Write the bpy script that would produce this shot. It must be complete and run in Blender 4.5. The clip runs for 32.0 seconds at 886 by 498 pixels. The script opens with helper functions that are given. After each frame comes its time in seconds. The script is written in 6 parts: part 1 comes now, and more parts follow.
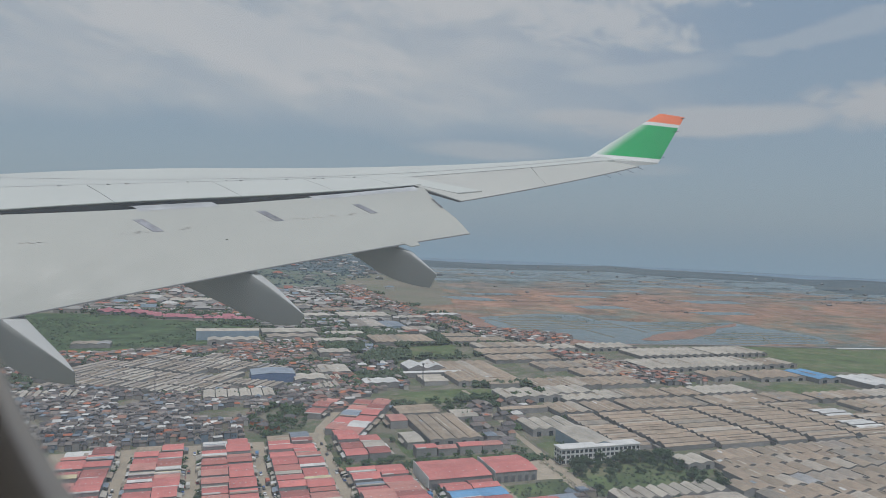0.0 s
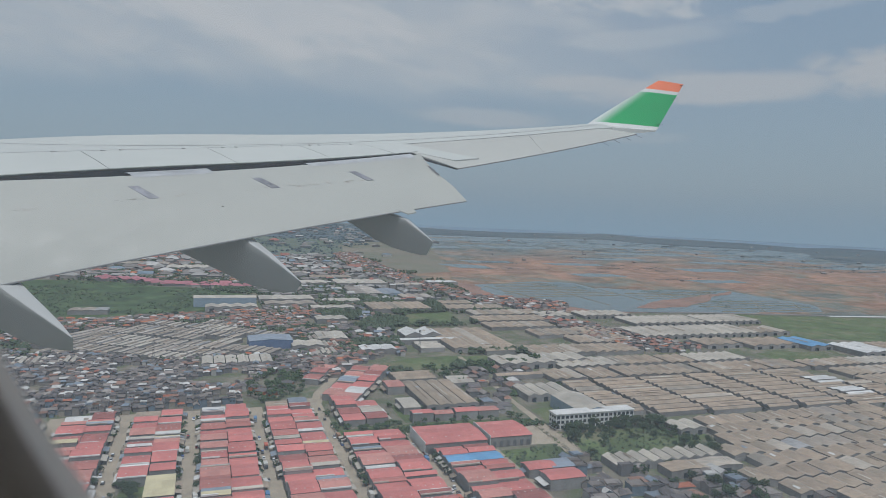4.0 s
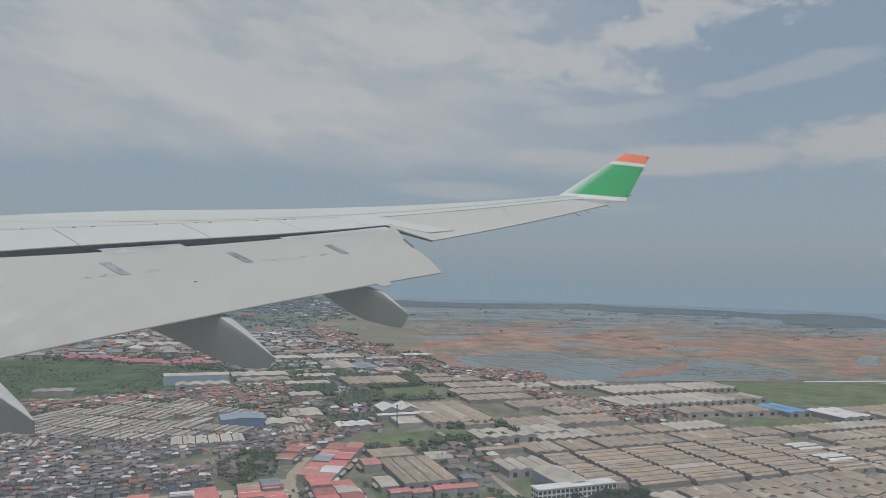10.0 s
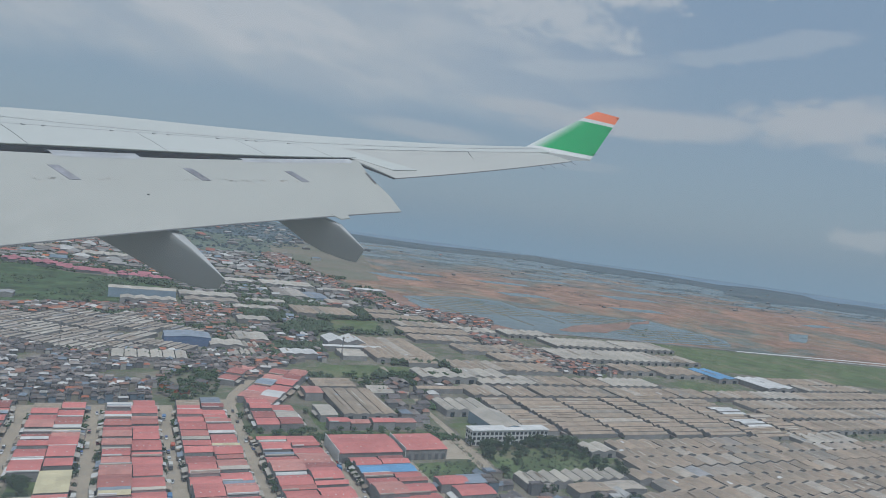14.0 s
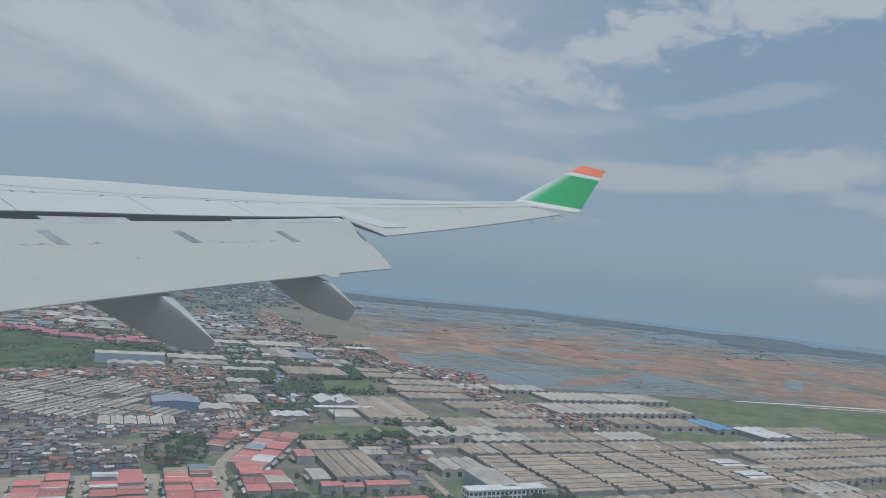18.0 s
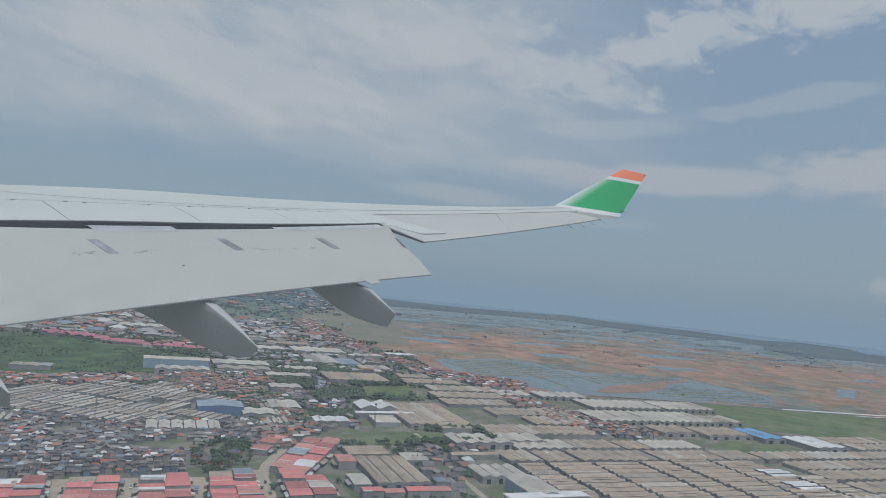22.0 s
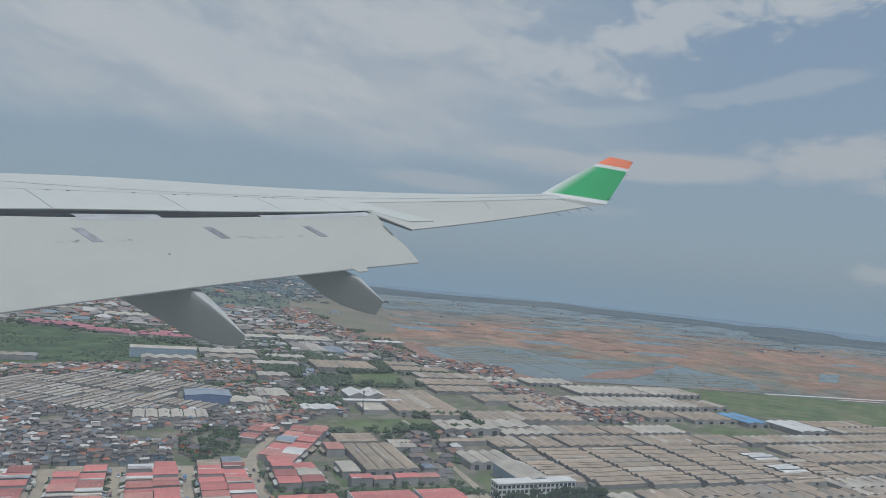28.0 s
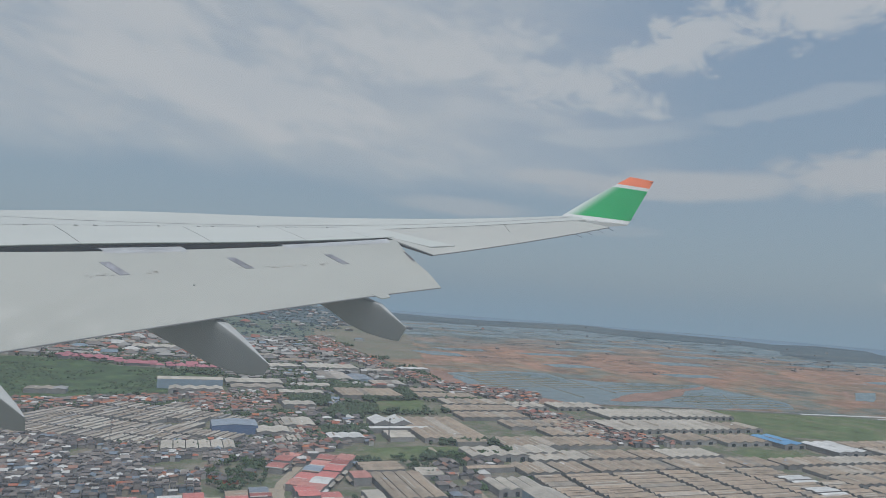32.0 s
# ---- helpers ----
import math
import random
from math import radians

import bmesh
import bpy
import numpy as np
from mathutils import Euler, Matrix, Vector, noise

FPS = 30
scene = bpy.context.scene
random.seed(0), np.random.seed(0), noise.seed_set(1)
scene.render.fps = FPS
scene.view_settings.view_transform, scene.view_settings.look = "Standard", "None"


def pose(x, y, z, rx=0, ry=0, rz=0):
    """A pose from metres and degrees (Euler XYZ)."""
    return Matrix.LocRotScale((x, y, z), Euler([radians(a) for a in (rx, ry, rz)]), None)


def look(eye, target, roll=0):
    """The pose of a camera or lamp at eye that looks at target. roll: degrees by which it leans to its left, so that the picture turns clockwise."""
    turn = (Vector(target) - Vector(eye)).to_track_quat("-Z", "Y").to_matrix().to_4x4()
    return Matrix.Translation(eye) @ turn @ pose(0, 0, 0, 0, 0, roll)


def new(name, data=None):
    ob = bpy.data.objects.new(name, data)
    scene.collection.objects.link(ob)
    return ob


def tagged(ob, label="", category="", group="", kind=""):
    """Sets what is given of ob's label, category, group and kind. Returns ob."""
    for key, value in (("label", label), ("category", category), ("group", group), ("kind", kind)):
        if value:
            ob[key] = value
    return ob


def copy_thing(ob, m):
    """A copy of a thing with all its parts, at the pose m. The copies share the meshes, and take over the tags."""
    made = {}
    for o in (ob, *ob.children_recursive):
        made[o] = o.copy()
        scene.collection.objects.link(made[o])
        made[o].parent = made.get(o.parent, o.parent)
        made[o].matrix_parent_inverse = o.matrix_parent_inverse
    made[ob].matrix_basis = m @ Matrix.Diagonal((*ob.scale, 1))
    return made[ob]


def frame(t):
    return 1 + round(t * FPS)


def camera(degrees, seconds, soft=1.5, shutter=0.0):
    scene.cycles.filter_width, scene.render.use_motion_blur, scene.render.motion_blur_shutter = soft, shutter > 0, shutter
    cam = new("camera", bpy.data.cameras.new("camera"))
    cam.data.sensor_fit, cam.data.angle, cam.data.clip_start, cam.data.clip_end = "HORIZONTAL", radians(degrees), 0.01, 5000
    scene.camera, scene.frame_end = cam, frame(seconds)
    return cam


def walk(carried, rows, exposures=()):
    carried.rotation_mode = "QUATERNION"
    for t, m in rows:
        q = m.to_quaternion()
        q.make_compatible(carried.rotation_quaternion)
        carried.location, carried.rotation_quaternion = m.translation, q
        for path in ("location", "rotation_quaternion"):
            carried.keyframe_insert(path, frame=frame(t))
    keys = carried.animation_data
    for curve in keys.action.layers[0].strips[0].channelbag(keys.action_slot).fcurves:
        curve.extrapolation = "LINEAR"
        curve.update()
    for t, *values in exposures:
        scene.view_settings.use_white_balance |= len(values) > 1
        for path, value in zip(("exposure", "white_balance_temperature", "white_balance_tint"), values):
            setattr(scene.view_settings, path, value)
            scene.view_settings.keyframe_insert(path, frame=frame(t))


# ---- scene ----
EXPOSURE = -0.33
SUN_POWER = 3.0
PANE_SCATTER = 0.215
CLOUD_SHIFT = (3.3, 7.1, 1.9)
HAZE_LOW, HAZE_HIGH = (0.425, 0.53, 0.598), (0.368, 0.488, 0.622)
CLOUD, CLOUD_HIGH, CLOUD_LOW, SEA_FAR = (0.63, 0.638, 0.632), (0.668, 0.67, 0.664), (0.63, 0.615, 0.60), (0.295, 0.405, 0.49)

HEIGHT = 155.0  # eye above the ground

# ---- camera: held at a cabin window, swaying a little in the hand ----
cam = camera(66, 32.0, soft=0.85)
# a small round aperture: the near window rim falls out of focus
cam.data.dof.use_dof, cam.data.dof.focus_distance, cam.data.dof.aperture_fstop = True, 60.0, 7.0
ROWS = [
    (0.0, 0.000, 0.000, 88.84, -2.77, -54.82),
    (0.5, -0.013, 0.000, 88.50, -2.79, -53.87),
    (1.0, -0.014, 0.000, 88.47, -2.47, -53.41),
    (1.5, 0.002, 0.000, 88.40, -2.52, -53.17),
    (2.0, 0.023, 0.000, 87.98, -2.50, -52.99),
    (2.5, -0.012, 0.000, 87.31, -2.34, -52.78),
    (4.5, -0.012, 0.000, 85.96, -2.94, -55.56),
    (5.0, -0.003, 0.000, 85.97, -2.67, -55.63),
    (5.5, -0.008, 0.000, 86.55, -2.34, -55.93),
    (6.0, 0.017, 0.000, 87.49, -2.30, -55.81),
    (6.5, 0.019, 0.000, 88.63, -3.00, -55.97),
    (7.0, 0.007, 0.000, 89.45, -3.59, -56.10),
    (7.5, -0.041, 0.000, 89.98, -3.07, -57.32),
    (8.0, -0.050, 0.000, 90.43, -2.96, -57.27),
    (8.5, -0.050, 0.000, 90.74, -2.63, -57.16),
    (9.0, -0.050, 0.000, 91.73, -2.05, -57.32),
    (9.5, -0.050, 0.000, 92.49, -1.82, -57.21),
    (10.0, -0.050, 0.000, 92.25, -2.07, -57.11),
    (10.5, -0.050, 0.000, 91.35, -2.85, -57.46),
    (11.0, -0.050, 0.000, 89.80, -3.89, -58.22),
    (11.5, -0.050, 0.000, 88.53, -4.50, -58.24),
    (12.0, -0.050, 0.000, 87.72, -5.78, -58.64),
    (12.5, -0.050, 0.000, 87.37, -6.54, -59.07),
    (13.0, -0.050, 0.000, 87.49, -6.96, -59.43),
    (13.5, -0.039, 0.000, 87.74, -7.53, -60.08),
    (14.0, -0.031, 0.000, 87.60, -7.99, -60.59),
    (14.5, -0.025, 0.000, 87.85, -8.27, -60.76),
    (15.0, -0.015, 0.000, 88.22, -8.72, -61.12),
    (15.5, -0.008, 0.000, 88.72, -8.96, -61.33),
    (17.5, 0.007, 0.000, 91.21, -6.36, -61.25),
    (18.0, 0.018, 0.000, 92.39, -6.54, -61.40),
    (18.5, 0.016, 0.000, 92.41, -6.30, -61.23),
    (19.0, 0.007, 0.000, 92.14, -6.86, -60.81),
    (19.5, 0.005, 0.000, 92.19, -7.02, -60.62),
    (20.0, 0.000, 0.000, 91.98, -6.73, -60.46),
    (20.5, -0.007, 0.000, 92.23, -6.87, -59.85),
    (21.0, -0.018, 0.000, 92.24, -6.31, -59.26),
    (21.5, -0.020, 0.000, 92.30, -6.30, -58.26),
    (22.0, -0.005, 0.000, 92.52, -6.29, -58.08),
    (22.5, 0.026, 0.000, 91.50, -8.43, -58.47),
    (23.0, 0.051, -0.025, 90.71, -9.95, -58.81),
    (23.5, 0.053, -0.026, 90.47, -10.29, -59.01),
    (24.0, -0.002, 0.000, 90.35, -9.82, -58.98),
    (24.5, -0.039, 0.000, 90.49, -8.73, -58.80),
    (25.0, -0.042, 0.000, 90.56, -7.93, -58.69),
    (25.5, -0.042, 0.000, 90.88, -7.25, -58.52),
    (26.0, -0.034, 0.000, 91.71, -6.70, -58.64),
    (26.5, -0.028, 0.000, 92.21, -5.93, -58.75),
    (28.5, 0.028, 0.000, 91.34, -6.24, -59.14),
    (29.0, 0.031, -0.015, 91.21, -6.37, -59.03),
    (29.5, 0.009, 0.000, 92.25, -6.98, -59.06),
    (30.0, 0.004, 0.000, 93.31, -6.72, -59.20),
    (30.5, -0.013, 0.000, 94.01, -6.18, -58.76),
    (31.0, -0.016, 0.000, 94.20, -5.73, -58.59),
    (31.5, -0.031, 0.000, 94.04, -5.05, -57.87),
    (32.0, -0.049, 0.000, 93.51, -4.72, -57.19),
]
# the aircraft's attitude over the ground: the wing, the cabin and the path share it
PLANE = pose(-1.2, -6.2, HEIGHT, 0.576, 0.209, -0.152)
walk(cam, [(t, PLANE @ pose(0, 0.577 * y, 0.577 * z, rx, ry, rz)) for t, y, z, rx, ry, rz in ROWS],
     exposures=[(0.0, EXPOSURE, 6200, 10), (2.5, EXPOSURE, 6150, 10), (5.5, EXPOSURE, 5980, 8), (9.5, EXPOSURE, 6400, 11), (13.0, EXPOSURE, 5980, 9), (15.0, EXPOSURE, 5780, 7), (20.0, EXPOSURE, 5900, 8), (26.0, EXPOSURE, 5950, 8), (32.0, EXPOSURE, 6080, 9)])

# ---- sky, clouds and sun ----
SUN_AZ, SUN_EL = 205.0, 67.0  # degrees, clockwise from +Y


def link(tree, a, b):
    tree.links.new(a, b)


def build_world():
    world = bpy.data.worlds.new("sky")
    scene.world = world
    world.use_nodes = True
    nt = world.node_tree
    nt.nodes.clear()
    N = nt.nodes.new
    out, bg = N("ShaderNodeOutputWorld"), N("ShaderNodeBackground")
    bg.inputs["Strength"].default_value = 1.0
    link(nt, bg.outputs[0], out.inputs[0])
    sky = N("ShaderNodeTexSky")
    sky.sky_type, sky.sun_disc = "NISHITA", False
    sky.sun_elevation, sky.sun_rotation = radians(SUN_EL), radians(SUN_AZ)
    sky.air_density, sky.dust_density, sky.ozone_density = 1.2, 2.5, 1.5
    dim = N("ShaderNodeVectorMath"); dim.operation = "SCALE"; dim.inputs["Scale"].default_value = 0.075
    link(nt, sky.outputs[0], dim.inputs[0])
    coord, sep = N("ShaderNodeTexCoord"), N("ShaderNodeSeparateXYZ")
    link(nt, coord.outputs["Generated"], sep.inputs[0])

    def math_node(op, a, b=None, clamp=False):
        n = N("ShaderNodeMath"); n.operation = op; n.use_clamp = clamp
        for i, v in enumerate((a, b)):
            if v is None:
                continue
            if isinstance(v, (int, float)):
                n.inputs[i].default_value = v
            else:
                link(nt, v, n.inputs[i])
        return n.outputs[0]

    def ramp(fac, lo, hi):
        n = N("ShaderNodeMapRange"); n.interpolation_type = "SMOOTHSTEP"
        n.inputs["From Min"].default_value, n.inputs["From Max"].default_value = lo, hi
        link(nt, fac, n.inputs["Value"])
        return n.outputs["Result"]

    def mix(fac, a, b):
        n = N("ShaderNodeMix"); n.data_type = "RGBA"
        for sock, v in ((n.inputs[0], fac), (n.inputs[6], a), (n.inputs[7], b)):
            if isinstance(v, (int, float)):
                sock.default_value = v
            elif isinstance(v, tuple):
                sock.default_value = (*v, 1)
            else:
                link(nt, v, sock)
        return n.outputs[2]

    z = sep.outputs["Z"]
    # bearing and height angle in units of ten degrees, the bearing from 60 degrees
    bearing = math_node("MULTIPLY", math_node("ARCTAN2", sep.outputs["X"], sep.outputs["Y"]), 5.7296)
    side = math_node("SUBTRACT", bearing, 6.0)
    high = math_node("MULTIPLY", math_node("ARCSINE", z), 5.7296)

    def fbm(scale, detail, rough, stretch, shear, shift, distort=0.0):
        comb = N("ShaderNodeCombineXYZ")
        link(nt, math_node("MULTIPLY", side, stretch), comb.inputs[0])
        link(nt, math_node("ADD", high, math_node("MULTIPLY", side, shear)), comb.inputs[1])
        comb.inputs[2].default_value = shift
        n = N("ShaderNodeTexNoise")
        n.inputs["Scale"].default_value, n.inputs["Detail"].default_value = scale, detail
        n.inputs["Roughness"].default_value, n.inputs["Distortion"].default_value = rough, distort
        link(nt, comb.outputs[0], n.inputs["Vector"])
        return n.outputs["Fac"]

    soft = fbm(1.3, 6, 0.55, 0.45, 0.10, CLOUD_SHIFT[0], 0.4)
    wisps = fbm(3.6, 8, 0.60, 0.34, 0.18, CLOUD_SHIFT[1], 0.35)
    curds = fbm(4.6, 9, 0.64, 0.55, 0.10, CLOUD_SHIFT[2], 0.4)
    ragged = math_node("ADD", math_node("MULTIPLY", soft, 0.45), math_node("MULTIPLY", wisps, 0.55))
    curdled = math_node("ADD", math_node("MULTIPLY", soft, 0.35), math_node("MULTIPLY", curds, 0.65))

    def cloud(bearing_at, height_at, half_width, half_height, slope=0.0, field=ragged, tear=3.0, dense=1.0):
        """A torn oval cloud; all angles in degrees."""
        du = math_node("MULTIPLY", math_node("SUBTRACT", side, bearing_at / 10 - 6.0), 10.0 / half_width)
        rise = math_node("MULTIPLY", du, slope * half_width / 10)
        dv = math_node("MULTIPLY", math_node("SUBTRACT", math_node("SUBTRACT", high, height_at / 10), rise), 10.0 / half_height)
        r = math_node("SQRT", math_node("ADD", math_node("MULTIPLY", du, du), math_node("MULTIPLY", dv, dv)))
        r = math_node("ADD", r, math_node("MULTIPLY", math_node("SUBTRACT", 0.5, field), tear))
        return math_node("MULTIPLY", ramp(r, 1.15, 0.45), dense)

    def gathered(parts):
        out = parts[0]
        for p in parts[1:]:
            out = math_node("MAXIMUM", out, p)
        return out

    # a milky veil over the near half of the sky, its lower edge just above the wing
    edge = math_node("SUBTRACT", high, math_node("MULTIPLY", math_node("ADD", side, 3.4), 0.03))
    veil = math_node("MULTIPLY", ramp(math_node("ADD", edge, math_node("MULTIPLY", math_node("SUBTRACT", soft, 0.5), 0.5)), 0.68, 1.05), ramp(side, 2.2, -0.6))
    veil = math_node("MULTIPLY", veil, math_node("ADD", 0.56, math_node("MULTIPLY", ramp(wisps, 0.34, 0.68), 0.44)))
    high_clouds = gathered([cloud(38, 15.2, 11, 3.4, -0.10, ragged, 4.2, 0.85), cloud(30, 19.5, 9, 3.0, -0.05, ragged, 4.0, 0.75), cloud(54, 19.8, 13, 3.0, -0.05, curdled, 4.0, 0.9), cloud(63.5, 18.3, 10, 2.4, -0.17, curdled, 4.8, 0.85),
                            cloud(75.5, 20.2, 6.5, 2.3, 0.22, curdled, 5.0, 0.95), cloud(88, 23.0, 8, 2.6, 0.12, curdled, 4.6, 1.0), cloud(83.5, 15.6, 7.0, 0.8, 0.16, ragged, 6.0, 0.36),
                            cloud(60, 15.4, 7, 1.0, -0.10, ragged, 2.4, 0.4), cloud(47, 12.6, 6, 0.8, -0.08, ragged, 2.2, 0.4), cloud(71, 13.6, 8, 0.8, 0.05, ragged, 2.4, 0.35), cloud(46, 23.5, 14, 2.2, -0.1, ragged, 2.4, 0.7)])
    low_clouds = gathered([cloud(89, 10.6, 7.5, 2.0, 0.02, curdled, 3.4, 0.95), cloud(76, 9.8, 11, 1.15, 0.02, ragged, 2.8, 0.85), cloud(67, 10.1, 6, 0.8, -0.02, ragged, 1.6, 0.7), cloud(58, 7.3, 6.5, 0.85, -0.03, ragged, 1.5, 0.55),
                           cloud(93, 8.6, 5, 1.2, -0.1, curdled, 3.4, 0.6), cloud(92.5, 2.6, 3.2, 1.1, 0.0, curdled, 3.4, 0.55), cloud(70, 6.0, 5, 0.5, 0.0, ragged, 1.5, 0.25)])
    haze = mix(ramp(high, 0.0, 2.6), HAZE_LOW, HAZE_HIGH)
    clear = mix(0.72, dim.outputs[0], haze)
    cloudy = mix(math_node("MULTIPLY", veil, 0.88), clear, CLOUD)
    cloudy = mix(math_node("MULTIPLY", high_clouds, 0.85), cloudy, CLOUD_HIGH)
    cloudy = mix(math_node("MULTIPLY", low_clouds, 0.78), cloudy, CLOUD_LOW)
    # under the skyline the far sea lies in the haze
    streak = math_node("MULTIPLY", math_node("SUBTRACT", fbm(9.0, 4, 0.5, 0.12, 0.0, 6.2), 0.5), 0.10)
    under = mix(ramp(math_node("ADD", high, streak), -0.24, 0.26), SEA_FAR, cloudy)
    link(nt, under, bg.inputs["Color"])


build_world()
sun = new("sun", bpy.data.lights.new("sun", "SUN"))
sun.data.energy, sun.data.angle, sun.data.color = SUN_POWER, radians(0.6), (1.0, 0.965, 0.91)
sun.matrix_world = look((0, 0, 400), (-math.sin(radians(SUN_AZ)) * math.cos(radians(SUN_EL)), -math.cos(radians(SUN_AZ)) * math.cos(radians(SUN_EL)), 400 - math.sin(radians(SUN_EL))))


# ---- materials ----
def material(name, colour, rough=0.7, metal=0.0, vary=0.25, size=1.0, bump=0.0, each=0.0, palette=None, by="object",
             ribs=0.0, stain=None, stain_at=(0.5, 0.7), stain_size=1.0, stretch=(1, 1, 1), spec=0.4, sheets=0.0):
    """A worn surface: two scales of noise, stains, optional corrugation, and a tone of its own for each piece."""
    m = bpy.data.materials.new(name)
    m.use_nodes = True
    nt = m.node_tree
    b = nt.nodes["Principled BSDF"]
    N = nt.nodes.new
    b.inputs["Roughness"].default_value, b.inputs["Metallic"].default_value = rough, metal
    b.inputs["Specular IOR Level"].default_value = spec
    coord = N("ShaderNodeTexCoord")
    mapping = N("ShaderNodeMapping"); mapping.inputs["Scale"].default_value = stretch
    link(nt, coord.outputs["Object"], mapping.inputs[0])

    def noise_of(scale, detail=5, rough_=0.6):
        n = N("ShaderNodeTexNoise")
        n.inputs["Scale"].default_value, n.inputs["Detail"].default_value, n.inputs["Roughness"].default_value = scale, detail, rough_
        link(nt, mapping.outputs[0], n.inputs["Vector"])
        return n.outputs["Fac"]

    def mapped(v, a, b_, c, d, smooth=False):
        n = N("ShaderNodeMapRange")
        if smooth:
            n.interpolation_type = "SMOOTHSTEP"
        for k, x in zip(("From Min", "From Max", "To Min", "To Max"), (a, b_, c, d)):
            n.inputs[k].default_value = x
        link(nt, v, n.inputs["Value"])
        return n.outputs["Result"]

    def scaled(col, fac):
        n = N("ShaderNodeMix"); n.data_type = "RGBA"; n.blend_type = "MULTIPLY"
        n.inputs[0].default_value = 1
        link(nt, col, n.inputs[6]); link(nt, fac, n.inputs[7])
        return n.outputs[2]

    rnd = None
    if by == "island":
        rnd = N("ShaderNodeNewGeometry").outputs["Random Per Island"]
    elif palette or each:
        rnd = N("ShaderNodeObjectInfo").outputs["Random"]
    if palette:
        r = N("ShaderNodeValToRGB"); r.color_ramp.interpolation = "CONSTANT"
        el = r.color_ramp.elements
        while len(el) < len(palette):
            el.new(1.0)
        total, at = sum(w for w, _ in palette), 0.0
        for e, (w, c) in zip(el, palette):
            e.position, e.color = at, (*c, 1)
            at += w / total
        link(nt, rnd, r.inputs[0])
        col = r.outputs[0]
    else:
        c = N("ShaderNodeRGB"); c.outputs[0].default_value = (*colour, 1)
        col = c.outputs[0]
    fine, broad = noise_of(2.3 / size), noise_of(0.27 / size, 4)
    col = scaled(col, mapped(fine, 0.3, 0.7, 1 - vary * 0.6, 1 + vary * 0.4))
    col = scaled(col, mapped(broad, 0.3, 0.7, 1 - vary, 1 + vary * 0.6))
    if sheets:
        bt = N("ShaderNodeTexBrick")
        bt.inputs["Color1"].default_value, bt.inputs["Color2"].default_value = (1 - sheets,) * 3 + (1,), (1 + sheets,) * 3 + (1,)
        bt.inputs["Mortar"].default_value = (1 - sheets,) * 3 + (1,)
        bt.inputs["Scale"].default_value, bt.inputs["Mortar Size"].default_value = 1.0, 0.03
        bt.inputs["Brick Width"].default_value, bt.inputs["Row Height"].default_value = 4.5, 1.9
        link(nt, coord.outputs["Object"], bt.inputs["Vector"])
        col = scaled(col, bt.outputs["Color"])
        big = N("ShaderNodeTexBrick")
        big.offset = 0.37
        big.inputs["Color1"].default_value, big.inputs["Color2"].default_value, big.inputs["Mortar"].default_value = (0.89, 0.89, 0.90, 1), (1.10, 1.09, 1.09, 1), (0.80, 0.80, 0.80, 1)
        big.inputs["Scale"].default_value, big.inputs["Mortar Size"].default_value, big.inputs["Bias"].default_value = 1.0, 0.06, 0.1
        big.inputs["Brick Width"].default_value, big.inputs["Row Height"].default_value = 6.6, 9.5
        shift = N("ShaderNodeVectorMath"); shift.operation = "MULTIPLY_ADD"
        shift.inputs[1].default_value = (1, 1, 1)
        throw = N("ShaderNodeVectorMath"); throw.operation = "SCALE"; throw.inputs["Scale"].default_value = 90.0
        own = N("ShaderNodeCombineXYZ")
        info = N("ShaderNodeObjectInfo").outputs["Random"]
        link(nt, info, own.inputs[0]); link(nt, info, own.inputs[1])
        link(nt, own.outputs[0], throw.inputs[0])
        link(nt, coord.outputs["Object"], shift.inputs[0]); link(nt, throw.outputs[0], shift.inputs[2])
        link(nt, shift.outputs[0], big.inputs["Vector"])
        col = scaled(col, big.outputs["Color"])
    if each:
        jig = N("ShaderNodeMath"); jig.operation = "FRACT"
        mul = N("ShaderNodeMath"); mul.operation = "MULTIPLY"; mul.inputs[1].default_value = 37.31
        link(nt, rnd, mul.inputs[0]); link(nt, mul.outputs[0], jig.inputs[0])
        col = scaled(col, mapped(jig.outputs[0], 0, 1, 1 - each, 1 + each))
    if stain:
        n = N("ShaderNodeMix"); n.data_type = "RGBA"
        link(nt, mapped(noise_of(0.6 / stain_size, 6, 0.65), stain_at[0], stain_at[1], 0, 0.75, True), n.inputs[0])
        link(nt, col, n.inputs[6]); n.inputs[7].default_value = (*stain, 1)
        col = n.outputs[2]
    link(nt, col, b.inputs["Base Color"])
    link(nt, mapped(fine, 0.3, 0.7, max(rough - 0.12, 0.03), min(rough + 0.12, 1)), b.inputs["Roughness"])
    if bump or ribs:
        h = fine
        if ribs:
            w = N("ShaderNodeTexWave"); w.wave_profile = "SIN"; w.bands_direction = "Y"
            w.inputs["Scale"].default_value = ribs
            link(nt, coord.outputs["Object"], w.inputs["Vector"])
            h = w.outputs["Fac"]
        bn = N("ShaderNodeBump"); bn.inputs["Distance"].default_value = bump or 0.03
        bn.inputs["Strength"].default_value = 0.6
        link(nt, h, bn.inputs["Height"]); link(nt, bn.outputs[0], b.inputs["Normal"])
    return m


